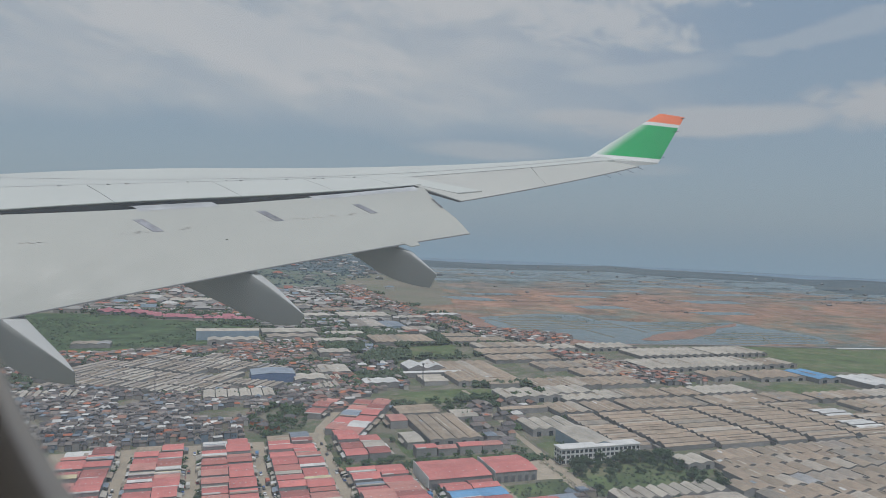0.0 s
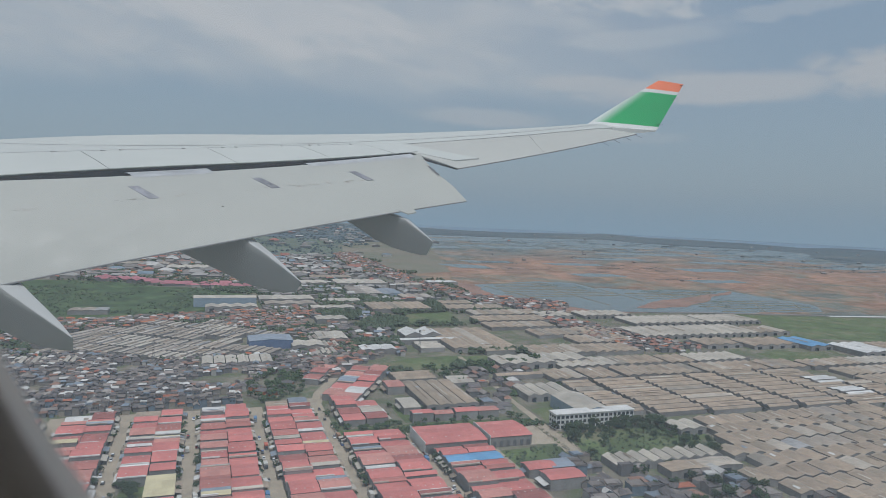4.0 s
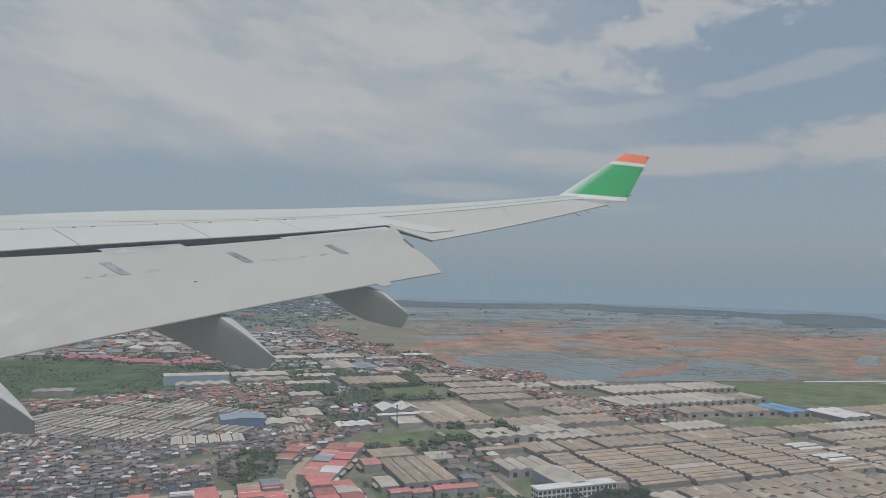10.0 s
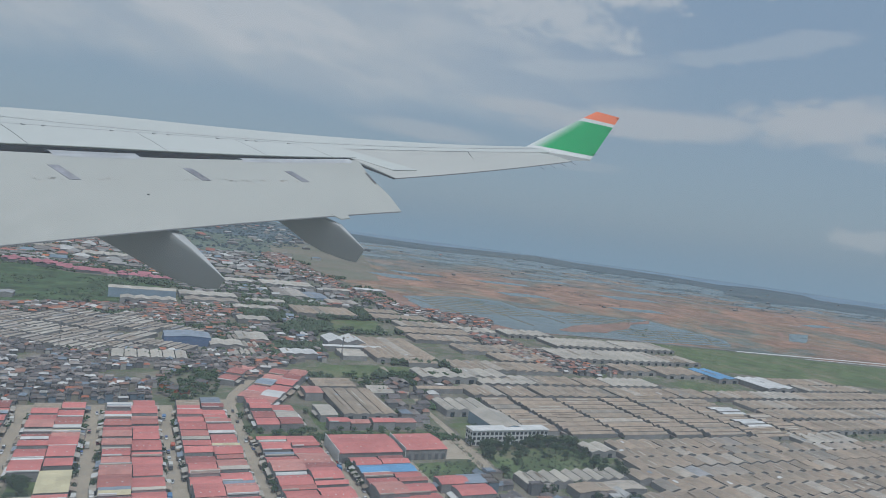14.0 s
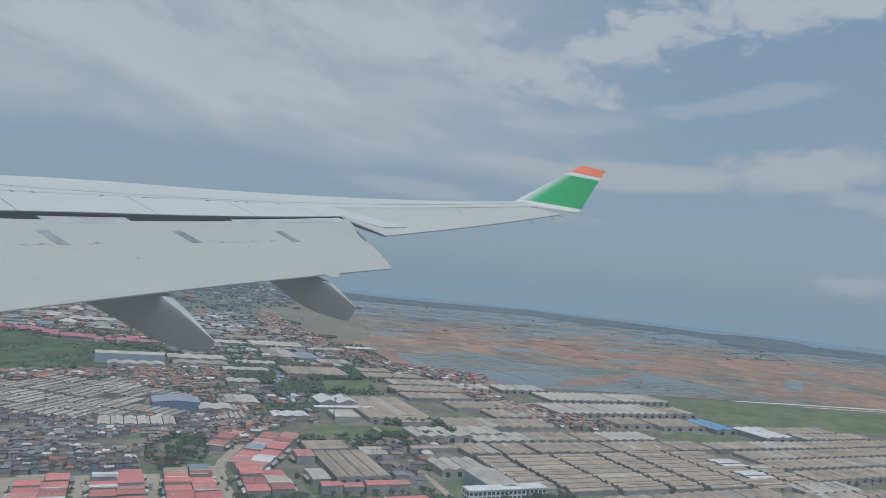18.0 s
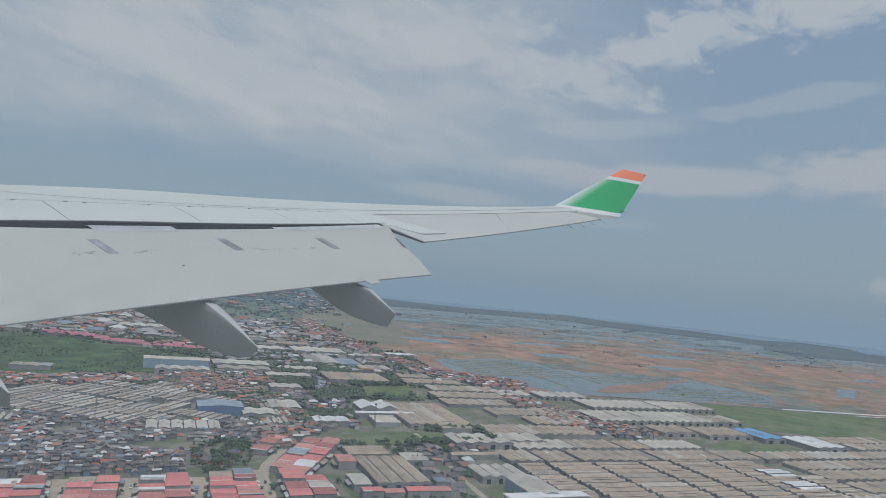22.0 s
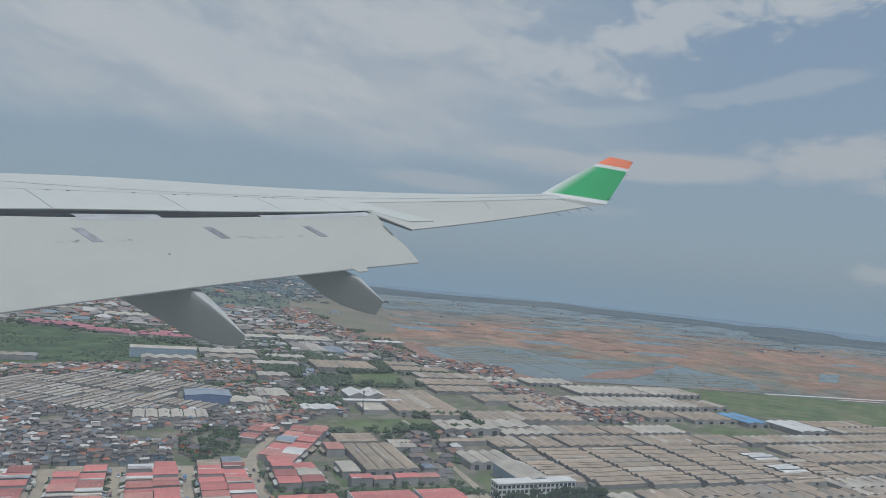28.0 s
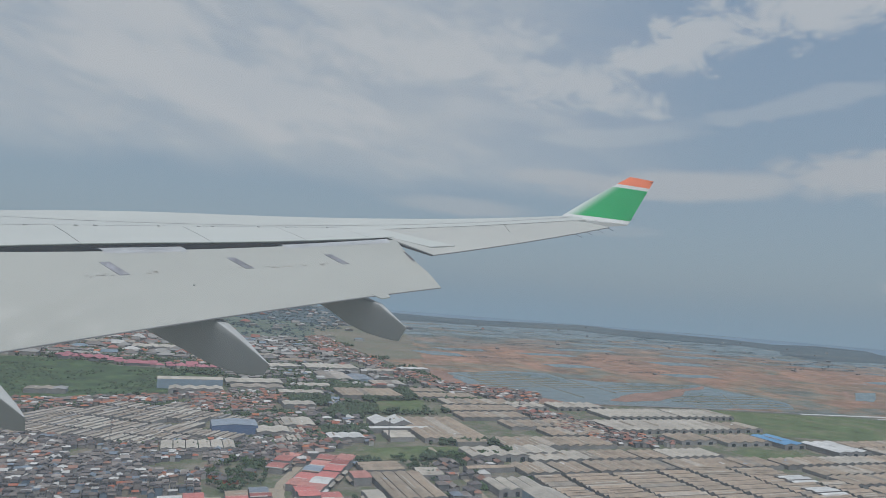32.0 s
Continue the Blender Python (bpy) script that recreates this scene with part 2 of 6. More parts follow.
M = {}
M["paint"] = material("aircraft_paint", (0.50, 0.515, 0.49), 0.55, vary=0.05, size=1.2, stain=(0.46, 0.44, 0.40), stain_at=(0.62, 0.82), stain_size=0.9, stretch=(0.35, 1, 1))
# flap grey taken down partly for the shade on its aft slope
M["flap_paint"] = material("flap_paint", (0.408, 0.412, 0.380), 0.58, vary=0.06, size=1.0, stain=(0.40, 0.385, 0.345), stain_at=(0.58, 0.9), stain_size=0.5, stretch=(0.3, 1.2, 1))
M["aileron_paint"] = material("aileron_paint", (0.452, 0.452, 0.42), 0.57, vary=0.06, size=0.9, stain=(0.42, 0.40, 0.35), stain_at=(0.6, 0.9), stain_size=0.6, stretch=(0.3, 1.2, 1))
M["fairing_paint"] = material("fairing_paint", (0.44, 0.445, 0.435), 0.5, vary=0.07, size=0.8, stain=(0.36, 0.31, 0.25), stain_at=(0.62, 0.85), stain_size=0.4)
M["bare_metal"] = material("bare_metal", (0.43, 0.44, 0.455), 0.5, 0.1, vary=0.2, size=0.15)
M["strip_metal"] = material("strip_metal", (0.255, 0.255, 0.285), 0.5, 0.0, vary=0.5, size=0.10, stain=(0.36, 0.36, 0.35), stain_at=(0.5, 0.7), stain_size=0.12)
M["hinge"] = material("hinge_grey", (0.40, 0.40, 0.39), 0.6, vary=0.1)
# near-black that holds the shade of the cove and the aileron gap
M["cove"] = material("cove_shade", (0.07, 0.068, 0.066), 0.8, vary=0.3, size=0.5)
M["seam"] = material("seam_sealant", (0.16, 0.16, 0.17), 0.8, vary=0.2, size=0.4)
M["edge"] = material("edge_grey", (0.23, 0.23, 0.23), 0.7, vary=0.15, size=0.5)
M["soot"] = material("soot_mark", (0.37, 0.34, 0.305), 0.8, vary=0.4, size=0.1)
M["orange_paint"] = material("orange_paint", (1.0, 0.26, 0.115), 0.6, vary=0.05)
M["white_paint"] = material("white_paint", (0.78, 0.78, 0.77), 0.55, vary=0.04)
M["rod"] = material("rod_black", (0.03, 0.03, 0.03), 0.6)
M["trim"] = material("cabin_trim", (0.70, 0.725, 0.74), 0.75, vary=0.1, size=0.05)
M["lip"] = material("window_lip", (0.74, 0.61, 0.51), 0.7, vary=0.08, size=0.05)


def green_fade():
    """Green paint that fades to white towards the winglet's leading edge."""
    m = material("green_paint", (0.028, 0.42, 0.125), 0.6, vary=0.05)
    nt = m.node_tree
    b = nt.nodes["Principled BSDF"]
    old = b.inputs["Base Color"].links[0].from_socket
    coord, sep = nt.nodes.new("ShaderNodeTexCoord"), nt.nodes.new("ShaderNodeSeparateXYZ")
    link(nt, coord.outputs["Object"], sep.inputs[0])
    add = nt.nodes.new("ShaderNodeMath"); add.operation = "MULTIPLY_ADD"
    link(nt, sep.outputs["Z"], add.inputs[0]); add.inputs[1].default_value = 1.2; link(nt, sep.outputs["Y"], add.inputs[2])
    r = nt.nodes.new("ShaderNodeMapRange"); r.interpolation_type = "SMOOTHSTEP"
    r.inputs["From Min"].default_value, r.inputs["From Max"].default_value = 14.5, 15.42
    link(nt, add.outputs[0], r.inputs["Value"])
    n = nt.nodes.new("ShaderNodeMix"); n.data_type = "RGBA"
    link(nt, r.outputs[0], n.inputs[0]); link(nt, old, n.inputs[6]); n.inputs[7].default_value = (0.74, 0.77, 0.75, 1)
    link(nt, n.outputs[2], b.inputs["Base Color"])
    return m


M["green_paint"] = green_fade()


def glass_veil():
    """A clear acrylic pane with a bluish scatter mixed in, lifting darks like haze."""
    m = bpy.data.materials.new("hazed_acrylic")
    m.use_nodes = True
    nt = m.node_tree
    nt.nodes.clear()
    N = nt.nodes.new
    out, mixer, clear, haze = N("ShaderNodeOutputMaterial"), N("ShaderNodeMixShader"), N("ShaderNodeBsdfTransparent"), N("ShaderNodeBsdfTranslucent")
    haze.inputs[0].default_value = (0.87, 0.89, 0.965, 1)
    mixer.inputs[0].default_value = PANE_SCATTER
    link(nt, clear.outputs[0], mixer.inputs[1]); link(nt, haze.outputs[0], mixer.inputs[2]); link(nt, mixer.outputs[0], out.inputs[0])
    return m


M["pane"] = glass_veil()
# ground and buildings
M["roof_red"] = material("roof_red_sheet", (0.42, 0.10, 0.095), 0.62, vary=0.2, size=3.0, bump=0.03, ribs=1.6, each=0.12, stain=(0.36, 0.18, 0.155), stain_at=(0.5, 0.75), stain_size=6, palette=[(7, (0.60, 0.205, 0.182)), (5, (0.53, 0.18, 0.16)), (3, (0.33, 0.12, 0.105)), (3, (0.52, 0.24, 0.20)), (2, (0.41, 0.16, 0.135))], sheets=0.08)
M["roof_grey"] = material("roof_grey_sheet", (0.27, 0.245, 0.205), 0.75, vary=0.24, size=3.5, bump=0.03, ribs=1.6, each=0.07, stain=(0.25, 0.22, 0.18), stain_at=(0.5, 0.78), stain_size=7, palette=[(6, (0.348, 0.278, 0.21)), (4, (0.318, 0.26, 0.197)), (4, (0.37, 0.293, 0.218)), (1.5, (0.41, 0.365, 0.305)), (1, (0.27, 0.24, 0.20))], sheets=0.10)
M["roof_shed"] = material("roof_shed_sheet", (0.27, 0.25, 0.22), 0.75, vary=0.24, size=3.5, bump=0.03, ribs=1.6, each=0.15, stain=(0.22, 0.205, 0.185), stain_at=(0.5, 0.78), stain_size=7, palette=[(5, (0.335, 0.29, 0.24)), (4, (0.385, 0.33, 0.27)), (2, (0.27, 0.24, 0.21)), (2, (0.45, 0.41, 0.36)), (1, (0.30, 0.30, 0.30))], sheets=0.10)
M["roof_pale"] = material("roof_pale_sheet", (0.45, 0.412, 0.35), 0.6, vary=0.18, size=3.0, bump=0.03, ribs=1.6, each=0.12, stain=(0.34, 0.32, 0.29), stain_at=(0.52, 0.8), stain_size=6, sheets=0.05)
M["roof_white"] = material("roof_white_sheet", (0.60, 0.595, 0.575), 0.5, vary=0.12, size=3.0, bump=0.03, ribs=1.6, each=0.08, sheets=0.05)
M["roof_blue"] = material("roof_blue_sheet", (0.13, 0.295, 0.49), 0.55, vary=0.15, size=3.0, bump=0.03, ribs=1.6, each=0.15, sheets=0.05)
M["roof_teal"] = material("roof_teal_sheet", (0.13, 0.37, 0.38), 0.55, vary=0.15, size=3.0, bump=0.03, ribs=1.6, sheets=0.05)
M["roof_slate"] = material("roof_slate_sheet", (0.24, 0.28, 0.33), 0.6, vary=0.15, size=3.0, bump=0.03, ribs=1.6, each=0.15, sheets=0.05)
M["roof_orange"] = material("roof_clay_tile", (0.46, 0.15, 0.065), 0.8, vary=0.25, size=1.2, bump=0.05, ribs=3.0, each=0.2)
M["roof_cream"] = material("roof_cream_sheet", (0.55, 0.49, 0.31), 0.6, vary=0.12, size=3.0, bump=0.03, ribs=1.6, sheets=0.05)
TOWN = [(5, (0.11, 0.10, 0.10)), (6, (0.19, 0.165, 0.15)), (6, (0.14, 0.125, 0.125)), (3, (0.28, 0.25, 0.23)), (1, (0.36, 0.13, 0.08)), (3, (0.55, 0.54, 0.52)), (2, (0.28, 0.16, 0.12)), (2, (0.20, 0.24, 0.29))]
CLAY = [(5, (0.30, 0.145, 0.11)), (5, (0.245, 0.14, 0.115)), (5, (0.20, 0.17, 0.15)), (2.5, (0.42, 0.165, 0.09)), (3, (0.52, 0.50, 0.48)), (4, (0.15, 0.14, 0.135)), (3, (0.30, 0.27, 0.25))]
M["roof_house"] = material("house_roof", (0.2, 0.2, 0.2), 0.8, vary=0.25, size=1.5, bump=0.05, ribs=2.5, each=0.15, palette=TOWN)
M["roof_town"] = material("town_roofs", (0.2, 0.2, 0.2), 0.8, vary=0.2, size=3, each=0.15, palette=TOWN, by="island")
M["roof_clay"] = material("clay_roofs", (0.2, 0.2, 0.2), 0.8, vary=0.2, size=3, each=0.15, palette=CLAY, by="island")
M["roof_far"] = material("far_shed_roofs", (0.3, 0.3, 0.3), 0.7, vary=0.15, size=6, each=0.12, palette=[(5, (0.30, 0.29, 0.275)), (5, (0.22, 0.20, 0.185)), (2, (0.48, 0.47, 0.45)), (2, (0.34, 0.15, 0.12)), (1, (0.20, 0.26, 0.31)), (3, (0.20, 0.19, 0.18))], by="island")
M["roof_pink"] = material("pink_roofs", (0.40, 0.165, 0.19), 0.7, vary=0.2, size=6, each=0.15, by="island")
M["wall_grey"] = material("weathered_plaster", (0.27, 0.265, 0.26), 0.85, vary=0.25, size=2, each=0.22, stain=(0.19, 0.185, 0.175), stain_at=(0.5, 0.8), stain_size=2)
M["wall_house"] = material("house_plaster", (0.3, 0.3, 0.3), 0.85, vary=0.2, size=2, palette=[(4, (0.25, 0.235, 0.22)), (4, (0.165, 0.165, 0.17)), (2, (0.38, 0.37, 0.355)), (2, (0.31, 0.28, 0.225)), (2, (0.16, 0.21, 0.26))])
M["wall_town"] = material("town_walls", (0.3, 0.3, 0.3), 0.85, vary=0.2, size=2, by="island", palette=[(4, (0.26, 0.245, 0.23)), (4, (0.165, 0.165, 0.17)), (2, (0.40, 0.39, 0.37))])
M["wall_blue"] = material("pale_blue_cladding", (0.26, 0.33, 0.40), 0.7, vary=0.12, size=2)
M["wall_white"] = material("white_plaster", (0.66, 0.66, 0.64), 0.8, vary=0.12, size=2, stain=(0.42, 0.41, 0.39), stain_at=(0.55, 0.85))
M["window"] = material("dark_window", (0.05, 0.06, 0.07), 0.15, vary=0.1)
M["road"] = material("dusty_concrete_road", (0.37, 0.315, 0.24), 0.9, vary=0.18, size=4, stain=(0.24, 0.22, 0.19), stain_at=(0.48, 0.75), stain_size=6)
M["asphalt"] = material("pale_asphalt", (0.22, 0.21, 0.20), 0.9, vary=0.15, size=6)
M["runway"] = material("fresh_concrete", (0.62, 0.61, 0.59), 0.8, vary=0.12, size=10)
M["lot"] = material("town_ground", (0.20, 0.18, 0.14), 0.95, vary=0.4, size=9, stain=(0.085, 0.115, 0.05), stain_at=(0.43, 0.58), stain_size=14)
M["grass"] = material("grass", (0.105, 0.145, 0.055), 0.95, vary=0.45, size=7, bump=0.1, stain=(0.20, 0.18, 0.11), stain_at=(0.46, 0.66), stain_size=32)
M["meadow"] = material("tall_grass_marsh", (0.06, 0.10, 0.042), 0.95, vary=0.6, size=9, bump=0.1, stain=(0.13, 0.175, 0.07), stain_at=(0.5, 0.68), stain_size=16)
M["yard"] = material("sandy_yard", (0.42, 0.36, 0.28), 0.95, vary=0.2, size=4)
M["leaf"] = material("foliage", (0.05, 0.085, 0.032), 0.8, vary=0.5, size=1.2, each=0.3)
M["leaf_far"] = material("woods_foliage", (0.07, 0.10, 0.055), 0.8, vary=0.4, size=5, each=0.3, by="island")
M["bark"] = material("bark", (0.10, 0.08, 0.06), 0.9, vary=0.3, size=0.5)
M["car"] = material("car_paint", (0.3, 0.3, 0.3), 0.3, vary=0.04, palette=[(4, (0.70, 0.70, 0.70)), (4, (0.06, 0.06, 0.065)), (3, (0.33, 0.34, 0.36)), (1, (0.40, 0.04, 0.03)), (1, (0.05, 0.12, 0.35))])
M["tyre"] = material("tyre_rubber", (0.025, 0.025, 0.025), 0.9)
M["cargo"] = material("truck_box", (0.4, 0.4, 0.4), 0.6, vary=0.15, palette=[(3, (0.55, 0.54, 0.5)), (2, (0.35, 0.20, 0.12)), (2, (0.10, 0.22, 0.40)), (1, (0.5, 0.13, 0.08))])
M["steel"] = material("grey_steel", (0.2, 0.2, 0.21), 0.5, 0.7)


def water_material(name, colour, rough):
    m = material(name, colour, rough, vary=0.25, size=60, spec=0.5)
    return m


M["pond"] = water_material("still_pond_water", (0.10, 0.13, 0.13), 0.16)
M["sea"] = water_material("sea_water", (0.165, 0.24, 0.315), 0.55)


def land_material():
    """Open flats: rust-brown earthworks near the town, wet plots greyed for haze towards the coast."""
    m = bpy.data.materials.new("open_land")
    m.use_nodes = True
    nt = m.node_tree
    b = nt.nodes["Principled BSDF"]
    N = nt.nodes.new
    b.inputs["Roughness"].default_value = 0.95
    b.inputs["Specular IOR Level"].default_value = 0.15
    coord = N("ShaderNodeTexCoord")
    spin = N("ShaderNodeMapping")
    spin.inputs["Rotation"].default_value = (0, 0, radians(-36.4))
    link(nt, coord.outputs["Object"], spin.inputs[0])

    def noise_of(size, detail, rough_, distort=0.0, shift=0.0, flat=1.0):
        mp = N("ShaderNodeMapping")
        mp.inputs["Location"].default_value = (shift, shift * 0.7, 0)
        mp.inputs["Scale"].default_value = (1 / size, flat / size, 1)
        link(nt, spin.outputs[0], mp.inputs[0])
        n = N("ShaderNodeTexNoise")
        for k, v in (("Scale", 1.0), ("Detail", detail), ("Roughness", rough_), ("Distortion", distort)):
            n.inputs[k].default_value = v
        link(nt, mp.outputs[0], n.inputs["Vector"])
        return n.outputs["Fac"]

    def ramp(fac, stops):
        r = N("ShaderNodeValToRGB")
        el = r.color_ramp.elements
        while len(el) < len(stops):
            el.new(0.5)
        for e, (at, c) in zip(el, stops):
            e.position, e.color = at, (*c, 1)
        link(nt, fac, r.inputs[0])
        return r.outputs[0]

    def mixed(fac, a, c, mode="MIX"):
        mx = N("ShaderNodeMix"); mx.data_type = "RGBA"; mx.blend_type = mode
        if isinstance(fac, float):
            mx.inputs[0].default_value = fac
        else:
            link(nt, fac, mx.inputs[0])
        link(nt, a, mx.inputs[6]); link(nt, c, mx.inputs[7])
        return mx.outputs[2]

    def spread(v, a, b_, c, d):
        n = N("ShaderNodeMapRange"); n.interpolation_type = "SMOOTHSTEP"
        for k, x in zip(("From Min", "From Max", "To Min", "To Max"), (a, b_, c, d)):
            n.inputs[k].default_value = x
        link(nt, v, n.inputs["Value"])
        return n.outputs["Result"]

    # distance haze is put into these ramps, most in the coastal one
    earth = ramp(noise_of(330, 9, 0.68, 0.7, 3.3), ((0.33, (0.16, 0.18, 0.17)), (0.42, (0.19, 0.19, 0.16)), (0.47, (0.26, 0.19, 0.14)), (0.53, (0.30, 0.19, 0.143)), (0.58, (0.34, 0.214, 0.16)), (0.64, (0.27, 0.195, 0.15)), (0.72, (0.17, 0.18, 0.15))))
    wet = ramp(noise_of(420, 9, 0.7, 0.8, 9.1), ((0.32, (0.12, 0.15, 0.145)), (0.43, (0.185, 0.215, 0.225)), (0.50, (0.155, 0.18, 0.175)), (0.56, (0.22, 0.21, 0.19)), (0.62, (0.29, 0.22, 0.18)), (0.70, (0.15, 0.175, 0.16))))
    sep = N("ShaderNodeSeparateXYZ")
    link(nt, spin.outputs[0], sep.inputs[0])
    jig = N("ShaderNodeMath"); jig.operation = "MULTIPLY_ADD"
    jig.inputs[1].default_value = 2600.0
    link(nt, noise_of(900, 6, 0.6, 0.5, 5.7), jig.inputs[0]); link(nt, sep.outputs[0], jig.inputs[2])
    col = mixed(spread(jig.outputs[0], 3100, 3900, 0, 1), earth, wet)
    # plots with banks between them
    bt = N("ShaderNodeTexBrick")
    bt.inputs["Color1"].default_value, bt.inputs["Color2"].default_value, bt.inputs["Mortar"].default_value = (0.84, 0.88, 0.92, 1), (1.12, 1.07, 1.02, 1), (0.82, 0.85, 0.78, 1)
    bt.inputs["Scale"].default_value, bt.inputs["Mortar Size"].default_value = 1.0, 2.5
    bt.inputs["Brick Width"].default_value, bt.inputs["Row Height"].default_value = 150.0, 70.0
    link(nt, spin.outputs[0], bt.inputs["Vector"])
    col = mixed(1.0, col, bt.outputs["Color"], "MULTIPLY")
    col = mixed(1.0, col, spread(noise_of(45, 6, 0.7, 0.3), 0.3, 0.7, 0.66, 1.3), "MULTIPLY")
    link(nt, col, b.inputs["Base Color"])
    return m


def flooded(m, near, far, plot=110.0):
    """Shallow water plots, more from near to far; their sky gloss imitates haze."""
    nt = m.node_tree
    b = nt.nodes["Principled BSDF"]
    N = nt.nodes.new
    coord, size = N("ShaderNodeTexCoord"), N("ShaderNodeVectorMath")
    size.operation = "LENGTH"
    link(nt, coord.outputs["Object"], size.inputs[0])
    share = N("ShaderNodeMapRange")
    for k, v in zip(("From Min", "From Max", "To Min", "To Max"), (near, far, -0.30, 0.30)):
        share.inputs[k].default_value = v
    link(nt, size.outputs["Value"], share.inputs["Value"])
    mp, n = N("ShaderNodeMapping"), N("ShaderNodeTexNoise")
    mp.inputs["Scale"].default_value = (1 / plot, 1 / plot, 1)
    link(nt, coord.outputs["Object"], mp.inputs[0]); link(nt, mp.outputs[0], n.inputs["Vector"])
    n.inputs["Scale"].default_value, n.inputs["Detail"].default_value, n.inputs["Roughness"].default_value = 1.0, 6, 0.62
    add = N("ShaderNodeMath"); add.operation = "ADD"
    link(nt, n.outputs["Fac"], add.inputs[0]); link(nt, share.outputs["Result"], add.inputs[1])
    wet = N("ShaderNodeMapRange"); wet.interpolation_type = "SMOOTHSTEP"
    wet.inputs["From Min"].default_value, wet.inputs["From Max"].default_value = 0.46, 0.56
    link(nt, add.outputs[0], wet.inputs["Value"])
    for sock, dry, water in (("Base Color", None, (0.085, 0.115, 0.125, 1)), ("Roughness", 0.95, 0.16), ("Specular IOR Level", 0.15, 0.5)):
        mx = N("ShaderNodeMix"); mx.data_type = "RGBA" if dry is None else "FLOAT"
        a, c, out = (6, 7, 2) if dry is None else (2, 3, 0)
        link(nt, wet.outputs["Result"], mx.inputs[0])
        if dry is None:
            link(nt, b.inputs[sock].links[0].from_socket, mx.inputs[a])
        else:
            mx.inputs[a].default_value = dry
        mx.inputs[c].default_value = water
        link(nt, mx.outputs[out], b.inputs[sock])
    return m


M["land"] = flooded(land_material(), 1500, 4300)
M["field_far"] = flooded(material("far_fields", (0.15, 0.18, 0.145), 0.95, vary=0.3, size=90, stain=(0.14, 0.155, 0.14), stain_at=(0.5, 0.62), stain_size=90, stretch=(1, 0.4, 1)), 2200, 4700, 140.0)
M["mud"] = material("rust_earth", (0.29, 0.18, 0.14), 0.95, vary=0.3, size=25, stain=(0.22, 0.18, 0.14), stain_at=(0.5, 0.75), stain_size=40)
# far greenery: haze is put into these two colours as a lighter blue-grey
M["mangrove"] = material("hazed_mangrove", (0.075, 0.105, 0.12), 0.9, vary=0.3, size=40, bump=0.3, stain=(0.10, 0.125, 0.13), stain_at=(0.5, 0.7), stain_size=120)
M["hazed_mangrove_belt"] = material("hazed_mangrove_belt", (0.10, 0.132, 0.15), 0.9, vary=0.3, size=60, stain=(0.16, 0.18, 0.17), stain_at=(0.52, 0.7), stain_size=240, stretch=(1, 0.4, 1))
M["fallow"] = material("fallow_earth", (0.205, 0.182, 0.14), 0.95, vary=0.25, size=60, stain=(0.15, 0.165, 0.115), stain_at=(0.42, 0.62), stain_size=120)
M["wall_navy"] = material("navy_cladding", (0.12, 0.175, 0.30), 0.7, vary=0.12, size=2)
M["dike"] = material("pond_dike", (0.20, 0.17, 0.11), 0.95, vary=0.3, size=8)
M["base"] = material("plain_ground", (0.15, 0.15, 0.115), 0.95, vary=0.3, size=60, stain=(0.09, 0.12, 0.06), stain_at=(0.48, 0.66), stain_size=90)


# ---- building helpers ----
def mesh_of(name, verts, faces, mats, smooth=False, slots=None):
    me = bpy.data.meshes.new(name)
    me.from_pydata([tuple(v) for v in verts], [], faces)
    for m in (mats if isinstance(mats, (list, tuple)) else [mats]):
        me.materials.append(m)
    if slots:
        me.polygons.foreach_set("material_index", slots)
    me.update()
    if smooth:
        me.polygons.foreach_set("use_smooth", [True] * len(me.polygons))
        # creases sharper than 30 degrees stay crisp
        bm = bmesh.new()
        bm.from_mesh(me)
        bm.edges.ensure_lookup_table()
        for e in bm.edges:
            if len(e.link_faces) == 2 and e.calc_face_angle(0) > radians(30):
                e.smooth = False
        bm.to_mesh(me)
        bm.free()
    return me


def part(name, me, parent, label="", at=None):
    """One mesh object under a thing or a part."""
    ob = new(name, me)
    ob.parent = parent
    if at is not None:
        ob.matrix_basis = at
    if label:
        ob["label"] = label
    return ob


def box(x0, x1, y0, y1, z0, z1):
    v = [(x, y, z) for z in (z0, z1) for y in (y0, y1) for x in (x0, x1)]
    return v, [(0, 2, 3, 1), (4, 5, 7, 6), (0, 1, 5, 4), (2, 6, 7, 3), (0, 4, 6, 2), (1, 3, 7, 5)]


def joined(*pieces):
    V, F = [], []
    for v, f in pieces:
        n = len(V)
        V += list(v)
        F += [tuple(i + n for i in g) for g in f]
    return V, F


def loft(rings, closed=False, caps=False):
    """Faces over a row of rings with equal point counts."""
    n = len(rings[0])
    V = [p for r in rings for p in r]
    F = []
    for i in range(len(rings) - 1):
        for j in range(n if closed else n - 1):
            k = (j + 1) % n
            F.append((i * n + j, i * n + k, (i + 1) * n + k, (i + 1) * n + j))
    if caps and closed:
        F.append(tuple(range(n))[::-1])
        F.append(tuple((len(rings) - 1) * n + j for j in range(n)))
    return V, F


def span(a, b, n):
    return [a + (b - a) * i / (n - 1) for i in range(n)]


# ---- the airliner: wing, flap, winglet and fairings, in metres from the eye ----
AIRLINER = tagged(new("airliner"), "white airliner wing with lowered flap and green and orange winglet", "aircraft")
AIRLINER.matrix_basis = PLANE


def y_te(x):
    return 8.0 + 0.36 * (26.6 - x)


def y_le(x):
    return 10.6 + 0.62 * (26.6 - x)


def crest(x):
    return (x, y_le(x), 0.0038 * x * x - 0.0155 * x + 1.30 - 0.011 * min(max(14 - x, 0), 6) ** 2)


